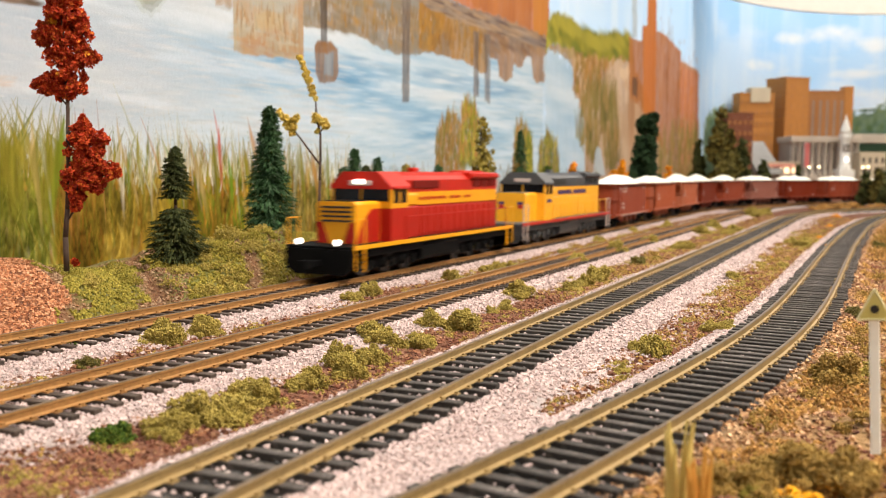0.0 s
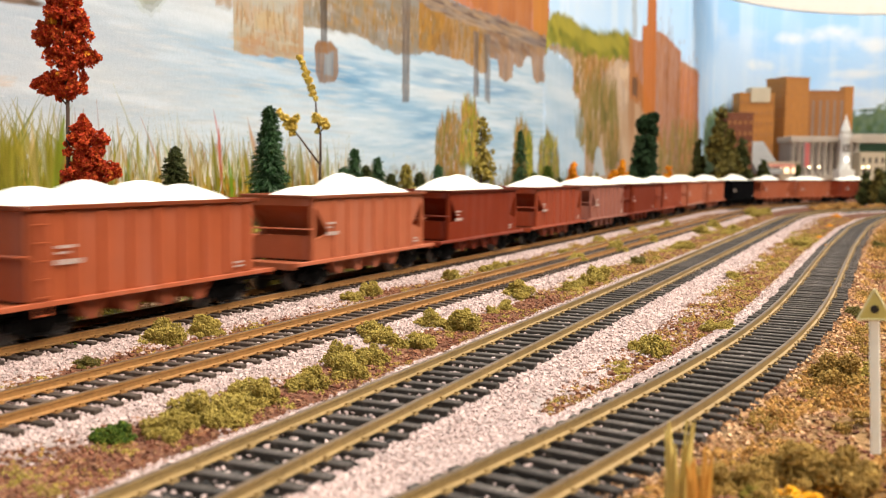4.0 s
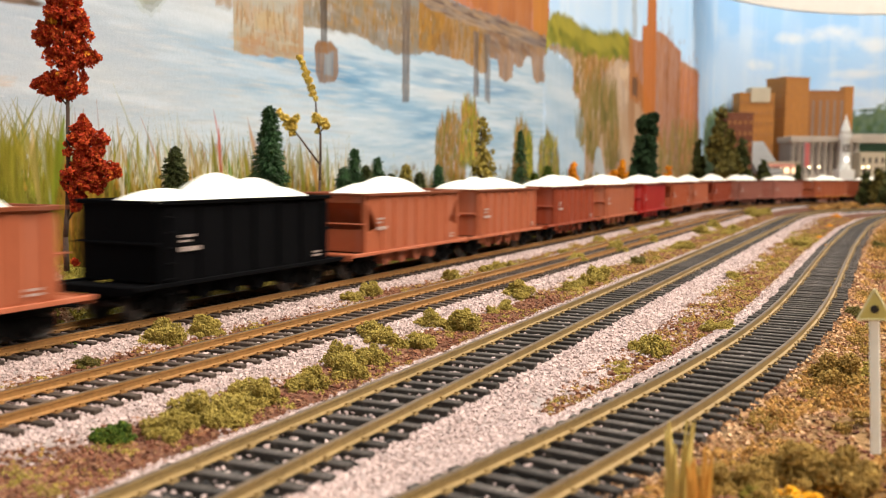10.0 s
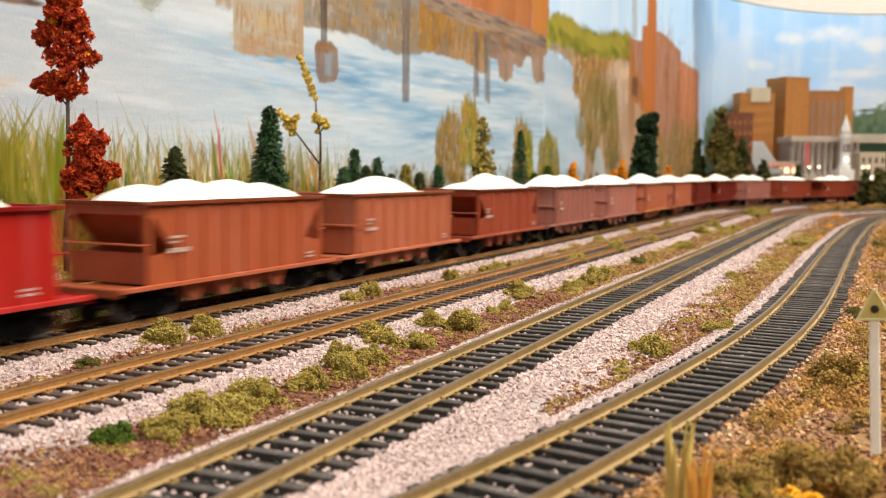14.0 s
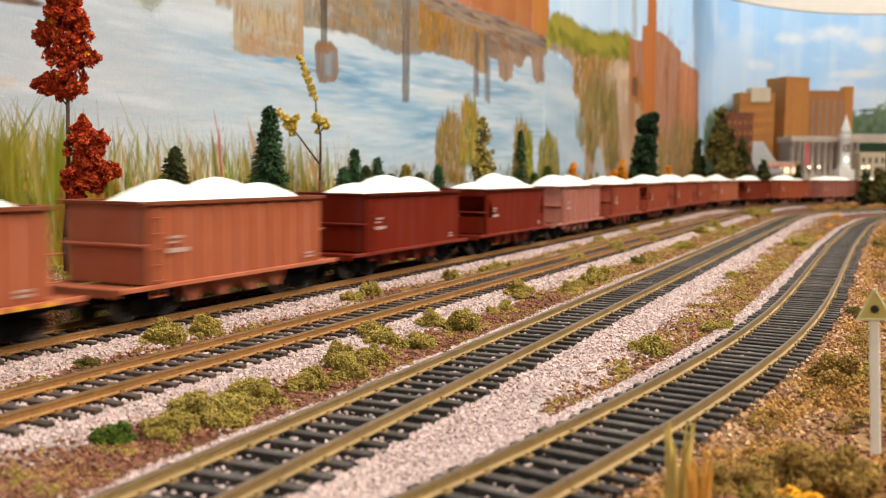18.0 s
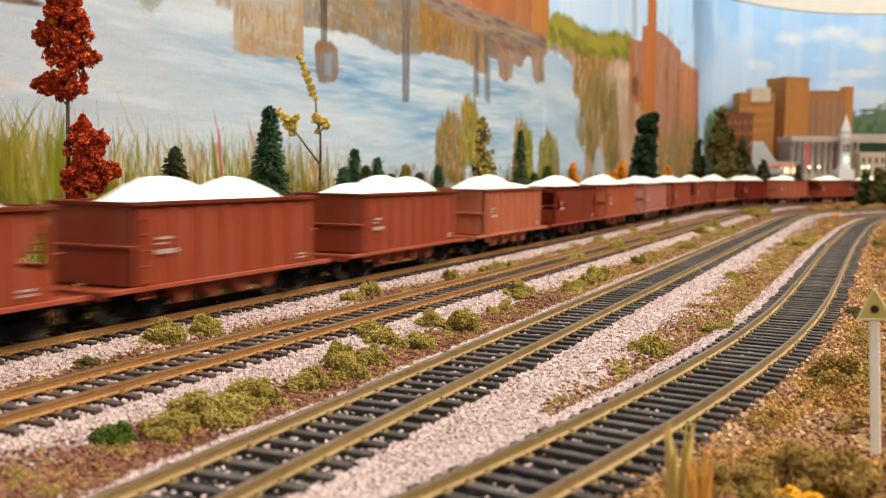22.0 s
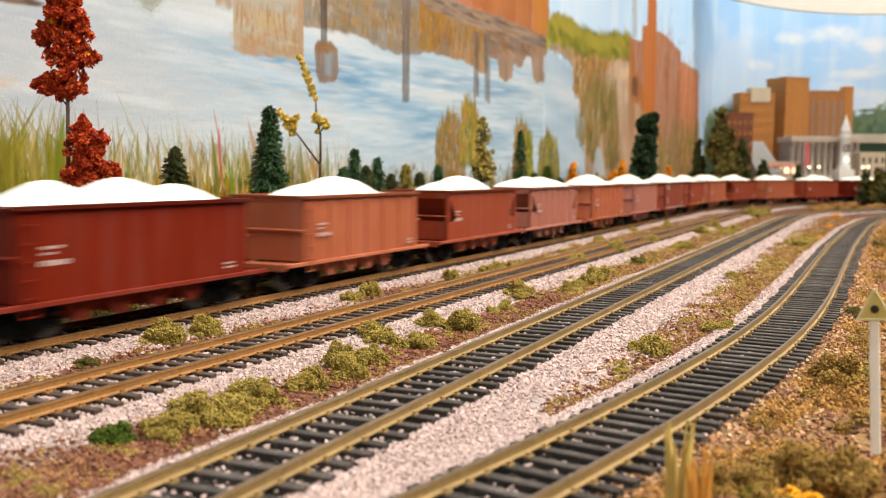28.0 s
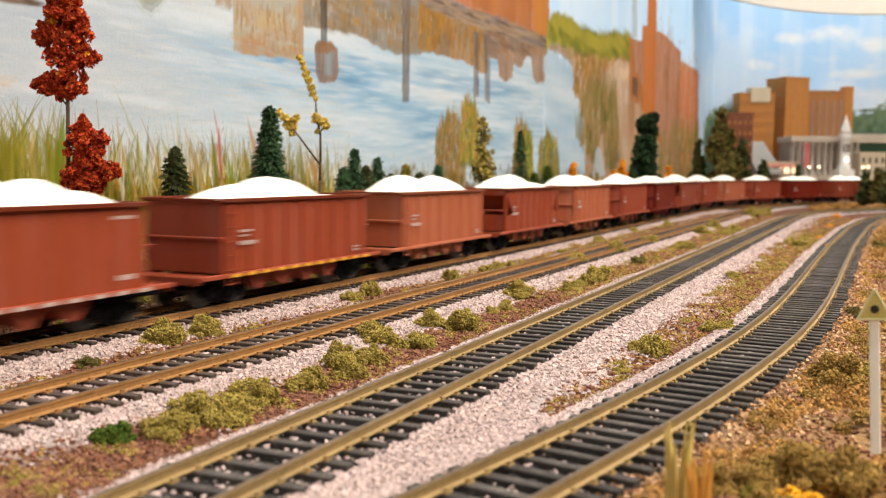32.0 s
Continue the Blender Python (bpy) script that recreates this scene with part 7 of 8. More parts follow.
def conifer(foot, height, radius, mat, label, tiers=None, n=900, seed=1, needle=0.0022, rings=17, banding=0.35, thin=0.22, bulge=1.0):
    """A bottle-brush fir: a wire trunk with rings of drooping needles."""
    rng = np.random.default_rng(seed)
    tree = thing("fir_tree", pose(*foot), label, "fir tree", "trees along the backdrop")
    trunk_of(tree, [(0, 0, -0.004), (0, 0, height * 0.5), (0, 0, height * 0.98)], 0.0011, 0.0004)
    tiers = tiers or [(0.06, 1.0, 1.0, 0.03)]
    for j, (h0, h1, r0, r1) in enumerate(tiers):
        k = int(2.2 * n * (h1 - h0))
        t = rng.random(k) ** 0.85
        t = np.round(t * rings) / rings * banding + t * (1 - banding)
        ang = rng.uniform(0, 2 * math.pi, k)
        rr = radius * (r0 + (r1 - r0) * t ** bulge) * rng.uniform(0.2, 1.08, k) * (1 + 0.16 * np.sin(3 * ang + 9 * t + seed) + 0.12 * np.sin(40 * t + 2 * ang))
        zz = height * (h0 + (h1 - h0) * t) - 0.12 * rr
        cs = np.stack([rr * np.cos(ang), rr * np.sin(ang), zz], -1)
        m = np.zeros((k, 3, 3))
        out = np.stack([np.cos(ang), np.sin(ang), -0.35 + 0.3 * rng.normal(size=k)], -1)
        out /= np.linalg.norm(out, axis=1)[:, None]
        side = np.cross(out, np.array([0, 0, 1.0]))
        side /= np.linalg.norm(side, axis=1)[:, None]
        m[:, :, 0], m[:, :, 1], m[:, :, 2] = out, side * thin, np.cross(out, side) * thin
        place("needles" if len(tiers) == 1 else "branch_tier", flakes("needles", cs, needle * rng.uniform(0.6, 1.3, k), rng, CHIP_V[:, :] * np.array([1, 0.8, 0.5]), CHIP_F, 0.3, 1.0, m), mat, tree)
    return tree


ACROSS, INWARD = Vector((0.911, 0.413, 0.0)), Vector((-0.413, 0.911, 0.0))


def puffy_tree(foot, stems, masses, mat, label, leaf, puff, seed, accent=None, depth=0.8):
    """A tree built from bent stems (thickness, then points across and up) and leaf masses (across, up, radius), each a bunch of small puffs of leaves."""
    rng = np.random.default_rng(seed)
    tree = thing("tree", pose(*foot), label, "tree", "trees along the backdrop")
    for n, (r0, r1, *pts) in enumerate(stems):
        bm = bmesh.new()
        pts = [ACROSS * a + Vector((0, 0, h)) for a, h in pts]
        for i, (a, b) in enumerate(zip(pts, pts[1:])):
            k = len(pts) - 1
            bm_tube(bm, a, b, r0 + (r1 - r0) * i / k, r0 + (r1 - r0) * (i + 1) / k, 7)
        part("trunk" if n == 0 else "limb", bm, BARK, tree)
    for a, h, r in masses:
        pr = max(leaf * 1.5, min(puff, 0.45 * r))
        n = int(5 + 1.9 * (r / pr) ** 2)
        u = rng.normal(size=(n, 3))
        u /= np.linalg.norm(u, axis=1)[:, None]
        mid = u * np.maximum(0, r - 0.6 * pr) * rng.uniform(0.45, 1.08, (n, 1)) * np.array([1, depth, 1])
        size = pr * rng.uniform(0.6, 1.25, n)
        k = int(16 + 14 * (pr / leaf) ** 1.3)
        v = rng.normal(size=(n, k, 3))
        v /= np.linalg.norm(v, axis=2)[..., None]
        q = mid[:, None, :] + v * size[:, None, None] * rng.uniform(0.35, 1.1, (n, k, 1))
        cs = q[..., :1] * np.array(ACROSS) + q[..., 1:2] * np.array(INWARD) + q[..., 2:] * np.array((0, 0, 1.0)) + np.array(ACROSS) * a + np.array((0, 0, h))
        amber = (rng.random(n) < 0.07) & (mid[:, 1] < 0) & (size < 0.95 * pr) if accent else np.zeros(n, bool)
        for m, sel in ((mat, ~amber), (accent, amber)):
            if sel.any():
                c = cs[sel].reshape(-1, 3)
                crown("leaf_mass", c, leaf * rng.uniform(0.55, 1.3, len(c)), m, tree, rng, True)
    return tree


# foot places stand on the bank; heights are true heights of the models
RED_UPPER = [(-0.0007, 0.1159, 0.0075), (0.0009, 0.1054, 0.0084), (-0.0035, 0.0972, 0.0061), (0.0065, 0.0965, 0.0075), (-0.0084, 0.0932, 0.0035), (0.0009, 0.0872, 0.0089), (0.0091, 0.0860, 0.0054), (0.0138, 0.0848, 0.0019), (0.0021, 0.0779, 0.0079), (-0.0054, 0.0746, 0.0054), (-0.0103, 0.0748, 0.0026), (0.0072, 0.0732, 0.0033), (0.0005, 0.0713, 0.0042), (-0.0030, 0.1042, 0.0047)]
RED_LOWER = [(0.0079, 0.0557, 0.0054), (0.0138, 0.0524, 0.0047), (0.0056, 0.0499, 0.0065), (0.0121, 0.0438, 0.0065), (0.0056, 0.0396, 0.0068), (0.0189, 0.0392, 0.0040), (0.0098, 0.0364, 0.0065), (0.0023, 0.0336, 0.0043), (0.0138, 0.0331, 0.0033), (0.0047, 0.0287, 0.0040), (0.0047, 0.0256, 0.0029), (0.0079, 0.0599, 0.0022), (0.0033, 0.0019, 0.0013)]
puffy_tree((-0.305, 0.2965, 0.0112), [(0.0012, 0.0005, (0.0000, -0.0019), (-0.0002, 0.0121), (0.0009, 0.0238), (0.0016, 0.0401), (0.0019, 0.0669), (0.0009, 0.0867), (0.0000, 0.1100)), (0.0005, 0.0002, (0.0009, 0.0191), (0.0037, 0.0233), (0.0056, 0.0354), (0.0110, 0.0436)), (0.0004, 0.0002, (0.0019, 0.0657), (-0.0030, 0.0709), (-0.0077, 0.0739)), (0.0004, 0.0002, (0.0016, 0.0541), (0.0075, 0.0576), (0.0133, 0.0529))], RED_UPPER + RED_LOWER, RED_LEAF, "spindly autumn tree with bright red leaf clumps", 0.00068, 0.0019, 5, AMBER_LEAF)
conifer(((-0.3, 0.3585, 0.0082)), 0.0530, 0.0125, OLIVE_FIR, "two-tiered olive-green fir model with a bare gap", [(0.03, 0.47, 1.0, 0.45), (0.57, 1.0, 0.46, 0.08)], 5200, 3, 0.0014, 9, 0.28, 0.18, 2.6)
conifer(((-0.305, 0.442, 0.011)), 0.0740, 0.0145, DARK_FIR, "tall dark green bottle-brush fir", [(0.05, 1.0, 1.0, 0.10)], 5200, 4, 0.0023, 22, 0.25, 0.12, 1.1)
YELLOW_MASSES = [(-0.0112, 0.1027, 0.0016), (-0.0098, 0.0996, 0.0018), (-0.0088, 0.0964, 0.0019), (-0.0074, 0.0929, 0.0023), (-0.0060, 0.0887, 0.0025), (-0.0042, 0.0845, 0.0023), (-0.0035, 0.0810, 0.0021), (-0.0014, 0.0782, 0.0014), (-0.0011, 0.0666, 0.0032), (0.0028, 0.0642, 0.0035), (0.0049, 0.0617, 0.0025), (0.0000, 0.0586, 0.0018), (-0.0168, 0.0624, 0.0049), (-0.0137, 0.0659, 0.0028), (-0.0203, 0.0659, 0.0028), (-0.0238, 0.0694, 0.0025), (-0.0161, 0.0568, 0.0021)]
puffy_tree((-0.318, 0.5126, 0.0171), [(0.001, 0.0003, (0.0004, -0.0007), (0.0011, 0.0281), (0.0014, 0.0396), (0.0014, 0.0561), (-0.0011, 0.0677), (-0.0014, 0.0771), (-0.0039, 0.0831), (-0.0116, 0.1041)), (0.0007, 0.0003, (0.0011, 0.0379), (-0.0053, 0.0463), (-0.0116, 0.0547), (-0.0203, 0.0649), (-0.0245, 0.0701)), (0.0004, 0.0002, (0.0011, 0.0579), (0.0046, 0.0610))], YELLOW_MASSES, YELLOW_LEAF, "thin tree with sparse pale yellow blossom clumps", 0.0007, 0.0016, 6)
ot = ((-0.315, 0.7702, 0.0315))
clumpy_tree(ot, [(0.004, 0.0640, 0.0050), (0.003, 0.0560, 0.0062), (0.008, 0.0490, 0.0058), (0.0, 0.0420, 0.0060), (0.014, 0.0360, 0.0075), (0.002, 0.0300, 0.0085), (0.018, 0.0250, 0.0075), (-0.006, 0.0240, 0.0075), (0.008, 0.0180, 0.0090)], OLIVE_LEAF, "olive-yellow leafy tree behind the track", 0.0013, 420, 0.0, 0.0010, 0.9, 7)
conifer(((-0.315, 0.8698, 0.0295)), 0.0600, 0.0095, DARK_FIR, "small dark fir behind the track", [(0.1, 0.45, 1.0, 0.6), (0.45, 1.0, 0.7, 0.08)], 700, 8, 0.0022)
for (x, y, z), h, r, mat, word in zip(((-0.322, 0.5646, 0.0353), (-0.322, 0.5504, 0.0344), (-0.32, 0.5773, 0.0331), (-0.32, 0.5935, 0.0336), (-0.322, 0.6177, 0.0322), (-0.322, 0.6413, 0.0317), (-0.322, 0.6644, 0.0312), (-0.322, 0.6984, 0.0313), (-0.325, 0.9819, 0.0272), (-0.325, 0.9398, 0.028), (-0.325, 1.0253, 0.0264), (-0.328, 1.2218, 0.0225)), (0.030, 0.018, 0.021, 0.026, 0.016, 0.024, 0.018, 0.024, 0.030, 0.022, 0.018, 0.020), (0.0075, 0.007, 0.0075, 0.006, 0.007, 0.0075, 0.007, 0.006, 0.013, 0.010, 0.009, 0.007), (DARK_FIR, DARK_FIR, OLIVE_FIR, DARK_FIR, OLIVE_FIR, OLIVE_LEAF, OLIVE_FIR, DARK_FIR, GREEN_FOAM, GREEN_FOAM, OLIVE_FIR, DARK_FIR), ("dark", "dark", "olive", "dark", "olive", "yellow-green", "olive", "dark", "bright green", "bright green", "olive", "dark")):
    conifer((x, y, z), h, r, mat, f"low {word} green bush fir at the backdrop's foot", [(0.0, 1.0, 1.0, 0.18)], 420, int(y * 1000), 0.0022)
for (x, y, z), h, r in zip(((-0.322, 1.0646, 0.0257), (-0.318, 1.2319, 0.0225), (-0.318, 1.2766, 0.0217), (-0.31, 1.5435, 0.0167)), (0.036, 0.030, 0.046, 0.046), (0.0075, 0.009, 0.0085, 0.009)):
    clumpy_tree((x, y, z), [(0.0, h * 0.92, r * 0.45), (-r * 0.3, h * 0.72, r * 0.7), (r * 0.4, h * 0.5, r * 0.9), (-r * 0.4, h * 0.3, r * 0.9)], ORANGE_LEAF, "small bright orange autumn bush tree", 0.0020, 600, 0.0, 0.0008, 0.9, int(y * 100))
dt = ((-0.3, 1.3314, 0.021))
clumpy_tree(dt, [(0.010, 0.1016, 0.014), (0.004, 0.0896, 0.015), (0.013, 0.0784, 0.015), (-0.004, 0.0688, 0.016), (0.010, 0.0584, 0.016), (-0.012, 0.0480, 0.018), (0.004, 0.0400, 0.018), (-0.016, 0.0272, 0.019), (0.004, 0.0240, 0.020)], NIGHT_FIR, "tall dense dark green tree", 0.0034, 170, 0.004, 0.0018, 0.9, 12)

# ---- the town at the far end, turned a little from the room's axes ----
TOWN = pose(0, 0, 0, 0, 0, 24.42)


def town(a, depth, z=0.0, turn=0.0):
    return TOWN @ pose(a, depth, z, 0, 0, turn)


def brick_mat(name, c, mortar):
    m, nt, b, tc = principled(name)
    t = nt.nodes.new("ShaderNodeTexBrick")
    t.inputs["Scale"].default_value = 160
    t.inputs["Color1"].default_value, t.inputs["Color2"].default_value, t.inputs["Mortar"].default_value = (*c, 1), (*shade(c, 0.75), 1), (*mortar, 1)
    mp = nt.nodes.new("ShaderNodeMapping")
    mp.inputs["Rotation"].default_value = (math.pi / 2, 0, 0)
    nt.links.new(tc.outputs["Object"], mp.inputs[0])
    nt.links.new(mp.outputs[0], t.inputs["Vector"])
    col = mixc(nt, ramp(nt, noise_at(nt, tc, 25, 4, 0.6, (1, 1, 0.4)), [(0.35, (0,) * 3), (0.75, (0.5,) * 3)]), t.outputs[0], shade(c, 0.6))
    nt.links.new(col, b.inputs["Base Color"])
    b.inputs["Roughness"].default_value = 0.9
    return m


BRICK_TAN = brick_mat("orange_brick", (0.56, 0.225, 0.050), (0.45, 0.20, 0.065))
BRICK_RED = brick_mat("red_brick", (0.24, 0.075, 0.035), (0.25, 0.12, 0.08))
BRICK_OLD = brick_mat("old_brown_brick", (0.47, 0.19, 0.055), (0.38, 0.20, 0.10))
PALE_STONE = surface("pale_stone", (0.52, 0.44, 0.36), 0.8, 0, 0.15, 300, 30, 0.0002)
ROOF_GREY = surface("grey_roof", (0.22, 0.22, 0.22), 0.8, 0, 0.2, 300, 30, 0.0002)
CREAM = surface("cream_render", (0.60, 0.50, 0.36), 0.8, 0, 0.12, 300, 30, 0.0002)
GIRDER = surface("dark_green_girder", (0.015, 0.05, 0.02), 0.6, 0, 0.3, 300, 30, 0.0002)
PANE = surface("grey_window_glass", (0.17, 0.14, 0.12), 0.15, 0, 0.3, 60, 12, 0)
PANE_BRICK = surface("brown_window_glass", (0.36, 0.15, 0.045), 0.3, 0, 0.3, 60, 12, 0)
PANE_MILL = surface("blue_grey_window_glass", (0.30, 0.20, 0.15), 0.3, 0, 0.3, 60, 12, 0)
PANE_LIT = glow("lit_shop_window", (1.0, 0.72, 0.45), 1.6)
GLOBE = glow("lit_lamp_globe", (1.0, 0.80, 0.52), 4.0)


def house(name, m, w, d, h, wall, label, category, rows=0, cols=0, win=(0.006, 0.010), z0=0.03, parapet=0.004, pane=None, sides=False):
    """A flat-roofed building: wall, parapet and roof, and windows with sill and pane set into the front."""
    ob = thing(name, m, label, category, "buildings of the town")
    bm = bmesh.new()
    bm_box(bm, -w / 2, w / 2, 0, d, -0.01, h, 0.0008)
    wall_ob = part("wall", bm, wall, ob)
    bm = bmesh.new()
    for x0, x1, y0, y1 in ((-w / 2 - 0.001, w / 2 + 0.001, -0.001, 0.003), (-w / 2 - 0.001, w / 2 + 0.001, d - 0.003, d + 0.001), (-w / 2 - 0.001, -w / 2 + 0.003, 0.003, d - 0.003), (w / 2 - 0.003, w / 2 + 0.001, 0.003, d - 0.003)):
        bm_box(bm, x0, x1, y0, y1, h - 0.001, h + parapet)
    part("parapet", bm, wall, ob)
    bm = bmesh.new()
    bm_box(bm, -w / 2 + 0.003, w / 2 - 0.003, 0.003, d - 0.003, h, h + 0.001)
    part("roof", bm, ROOF_GREY, ob)
    faces = [(0, 0, w)] + ([(-90, -w / 2, d)] if sides else [])
    for turn, off, span in faces:
        n = cols if turn == 0 else max(1, int(cols * d / w))
        for r in range(rows):
            for c in range(n):
                u = -span / 2 + span * (c + 0.5) / n
                z = z0 + (h - z0 - 0.006) * (r + 0.5) / rows
                mm = pose(u, -0.0002, z) if turn == 0 else pose(-w / 2 - 0.0002, d / 2 + u, z, 0, 0, -90)
                key = f"window/{win[0]}/{win[1]}"

                def build(bm, a=win[0] / 2, k=win[1] / 2):
                    bm_box(bm, -a, a, -0.0004, 0.0006, -k, k)
                brick = wall in (BRICK_TAN, BRICK_RED, BRICK_OLD)
                wnd = place("window", shared(key, build), pane or (PANE_BRICK if brick else PANE), ob, mm)

                def sill(bm, a=win[0] / 2, k=win[1] / 2):
                    bm_box(bm, -a - 0.0006, a + 0.0006, -0.0014, 0.0004, -k - 0.0012, -k)
                place("sill", shared("sill/" + key, sill), wall if brick else PALE_STONE, wnd)
    return ob


house("brick_tower", town(0.829, 2.29, 0, 16), 0.064, 0.078, 0.2740, BRICK_TAN, "tall plain orange-brick mill tower", "building", 9, 2, (0.004, 0.006), 0.06, sides=True)
mill = house("brick_mill", town(0.922, 2.345, 0, -3), 0.118, 0.09, 0.2480, BRICK_OLD, "long brown-brick mill with tall window bays", "building", 1, 7, (0.0062, 0.130), 0.085, pane=PANE_MILL)
bm = bmesh.new()
bm_box(bm, 0.038, 0.060, -0.002, 0.03, 0.03, 0.262, 0.001)
part("stair_tower", bm, BRICK_TAN, mill)
west = house("brick_warehouse", town(0.722, 2.25, 0, 2), 0.082, 0.05, 0.2330, BRICK_TAN, "broad orange-brick warehouse with a pale roof hut", "building", 6, 7, (0.006, 0.008), 0.08)
bm = bmesh.new()
bm_box(bm, -0.016, 0.030, -0.0025, 0.03, 0.2150, 0.2490, 0.001)
part("roof_hut", bm, CREAM, west)
house("brick_shed", town(0.648, 2.13, 0, 6), 0.060, 0.05, 0.180, BRICK_RED, "dark red-brick works behind the trees", "building", 4, 5, (0.006, 0.008), 0.08)
# sloping street up between the buildings
bm = bmesh.new()
bm_prism(bm, [(2.10, 0.05), (2.10, 0.056), (2.235, 0.125), (2.235, 0.05)], 0.680, 0.735, 0)
ramp_ob = place("street", finish(bm, "street"), surface("grey_street", (0.33, 0.32, 0.31), 0.85, 0, 0.15, 200, 30, 0.0002), None, TOWN)
tagged(ramp_ob, "pale grey street climbing between the mills", "road", kind="structure")
# colonnaded hall
hall = thing("town_hall", town(0.829, 2.13), "pale stone hall with a row of tall columns", "building", "buildings of the town")
bm = bmesh.new()
bm_box(bm, -0.065, 0.082, 0.012, 0.085, -0.01, 0.123, 0.0006)
part("wall", bm, surface("hall_wall", (0.42, 0.36, 0.32), 0.7, 0, 0.2, 200, 30, 0.0002), hall)
bm = bmesh.new()
bm_box(bm, -0.069, 0.086, -0.003, 0.090, 0.121, 0.134, 0.0012)
part("cornice", bm, PALE_STONE, hall)
bm = bmesh.new()
bm_box(bm, -0.069, 0.086, -0.004, 0.012, -0.01, 0.050, 0.001)
part("steps", bm, PALE_STONE, hall)
for k in range(11):
    def col_mesh(bm):
        bm_lathe(bm, [(0.0036, 0.05), (0.0036, 0.053), (0.0026, 0.054), (0.0023, 0.117), (0.0034, 0.119), (0.0034, 0.1212)], 10)
    place("column", shared("column", col_mesh), PALE_STONE, hall, pose(-0.062 + 0.0141 * k, 0.001, 0))
    if k < 10:
        def hall_window(bm):
            bm_box(bm, -0.0032, 0.0032, -0.0005, 0.0008, 0.058, 0.112)
        place("window", shared("hall_window", hall_window), PANE, hall, pose(-0.055 + 0.0141 * k, 0.0118, 0))
# white clock tower with a spire
spire = thing("clock_tower", town(0.857, 2.075), "white clock tower with a pointed conical spire", "tower", "buildings of the town")
bm = bmesh.new()
bm_box(bm, -0.0165, 0.0165, -0.0165, 0.0165, -0.01, 0.062, 0.001)
part("base", bm, WHITE_PAINT, spire)
bm = bmesh.new()
bm_lathe(bm, [(0.0125, 0.061), (0.0122, 0.070), (0.0106, 0.072), (0.0102, 0.124), (0.0132, 0.128), (0.0132, 0.136), (0.0112, 0.138)], 12)
part("shaft", bm, WHITE_PAINT, spire)
bm = bmesh.new()
bm_lathe(bm, [(0.0128, 0.137), (0.0100, 0.146), (0.0066, 0.157), (0.0032, 0.168), (0.0012, 0.172), (0.0016, 0.175), (0.0004, 0.178)], 12)
part("roof", bm, WHITE_PAINT, spire)
bm = bmesh.new()
bm_lathe(bm, [(0.0046, -0.001), (0.0046, 0.001)], 16, (0, -0.0108, 0.083), 1)
part("clock_face", bm, glow("lit_clock_face", (1.0, 0.95, 0.9), 1.5), spire, "lit white clock face")
for k in range(4):
    bm = bmesh.new()
    bm_box(bm, -0.0014, 0.0014, -0.0111, -0.0098, 0.098, 0.116)
    place("window", finish(bm, "window"), PANE, spire, pose(0, 0, 0, 0, 0, -36 + 24 * k))
# shops, banner, lamps
shop = house("corner_shop", town(0.742, 2.12, 0, 0), 0.066, 0.04, 0.076, CREAM, "low cream shop with a lit front", "building", 1, 4, (0.011, 0.014), 0.050, 0.002, PANE_LIT)
bm = bmesh.new()
bm_prism(bm, [(0.0, 0.073), (-0.012, 0.067), (-0.012, 0.066), (0.0, 0.071)], -0.033, 0.033, 0)
part("awning", bm, surface("pink_awning", (0.55, 0.22, 0.16), 0.7, 0, 0.15, 300, 40, 0.0001), shop)
house("market_hall", town(0.925, 2.09, 0, 0), 0.055, 0.04, 0.098, CREAM, "pale market building with small windows", "building", 2, 4, (0.006, 0.012), 0.052, 0.002)
banner = thing("banner_sign", town(0.768, 2.07), "faded pink upright banner on a post", "sign")
bm = bmesh.new()
bm_tube(bm, (0, 0, 0), (0, 0, 0.119), 0.0012)
part("post", bm, ROOF_GREY, banner)
bm = bmesh.new()
bm_box(bm, 0.001, 0.012, -0.0006, 0.0006, 0.066, 0.117, 0.0004)
part("panel", bm, surface("pink_panel", (0.55, 0.14, 0.13), 0.7, 0, 0.2, 200, 30, 0), banner)
for a, d, h in ((0.773, 2.05, 0.0625), (0.793, 2.05, 0.0630), (0.886, 2.05, 0.0630), (0.898, 2.05, 0.0640), (0.955, 2.05, 0.0570)):
    lamp = thing("street_lamp", town(a, d), "street lamp with a lit round globe", "street lamp", "lamps of the town")
    bm = bmesh.new()
    bm_tube(bm, (0, 0, 0), (0, 0, h), 0.0009, 0.0006)
    part("pole", bm, BLACK_PAINT, lamp)
    bm = bmesh.new()
    bm_lathe(bm, [(0.0008, -0.0026), (0.0021, -0.0016), (0.0026, 0), (0.0021, 0.0017), (0.0006, 0.0026)], 12, (0, 0, h + 0.0035))
    part("globe", bm, GLOBE, lamp)
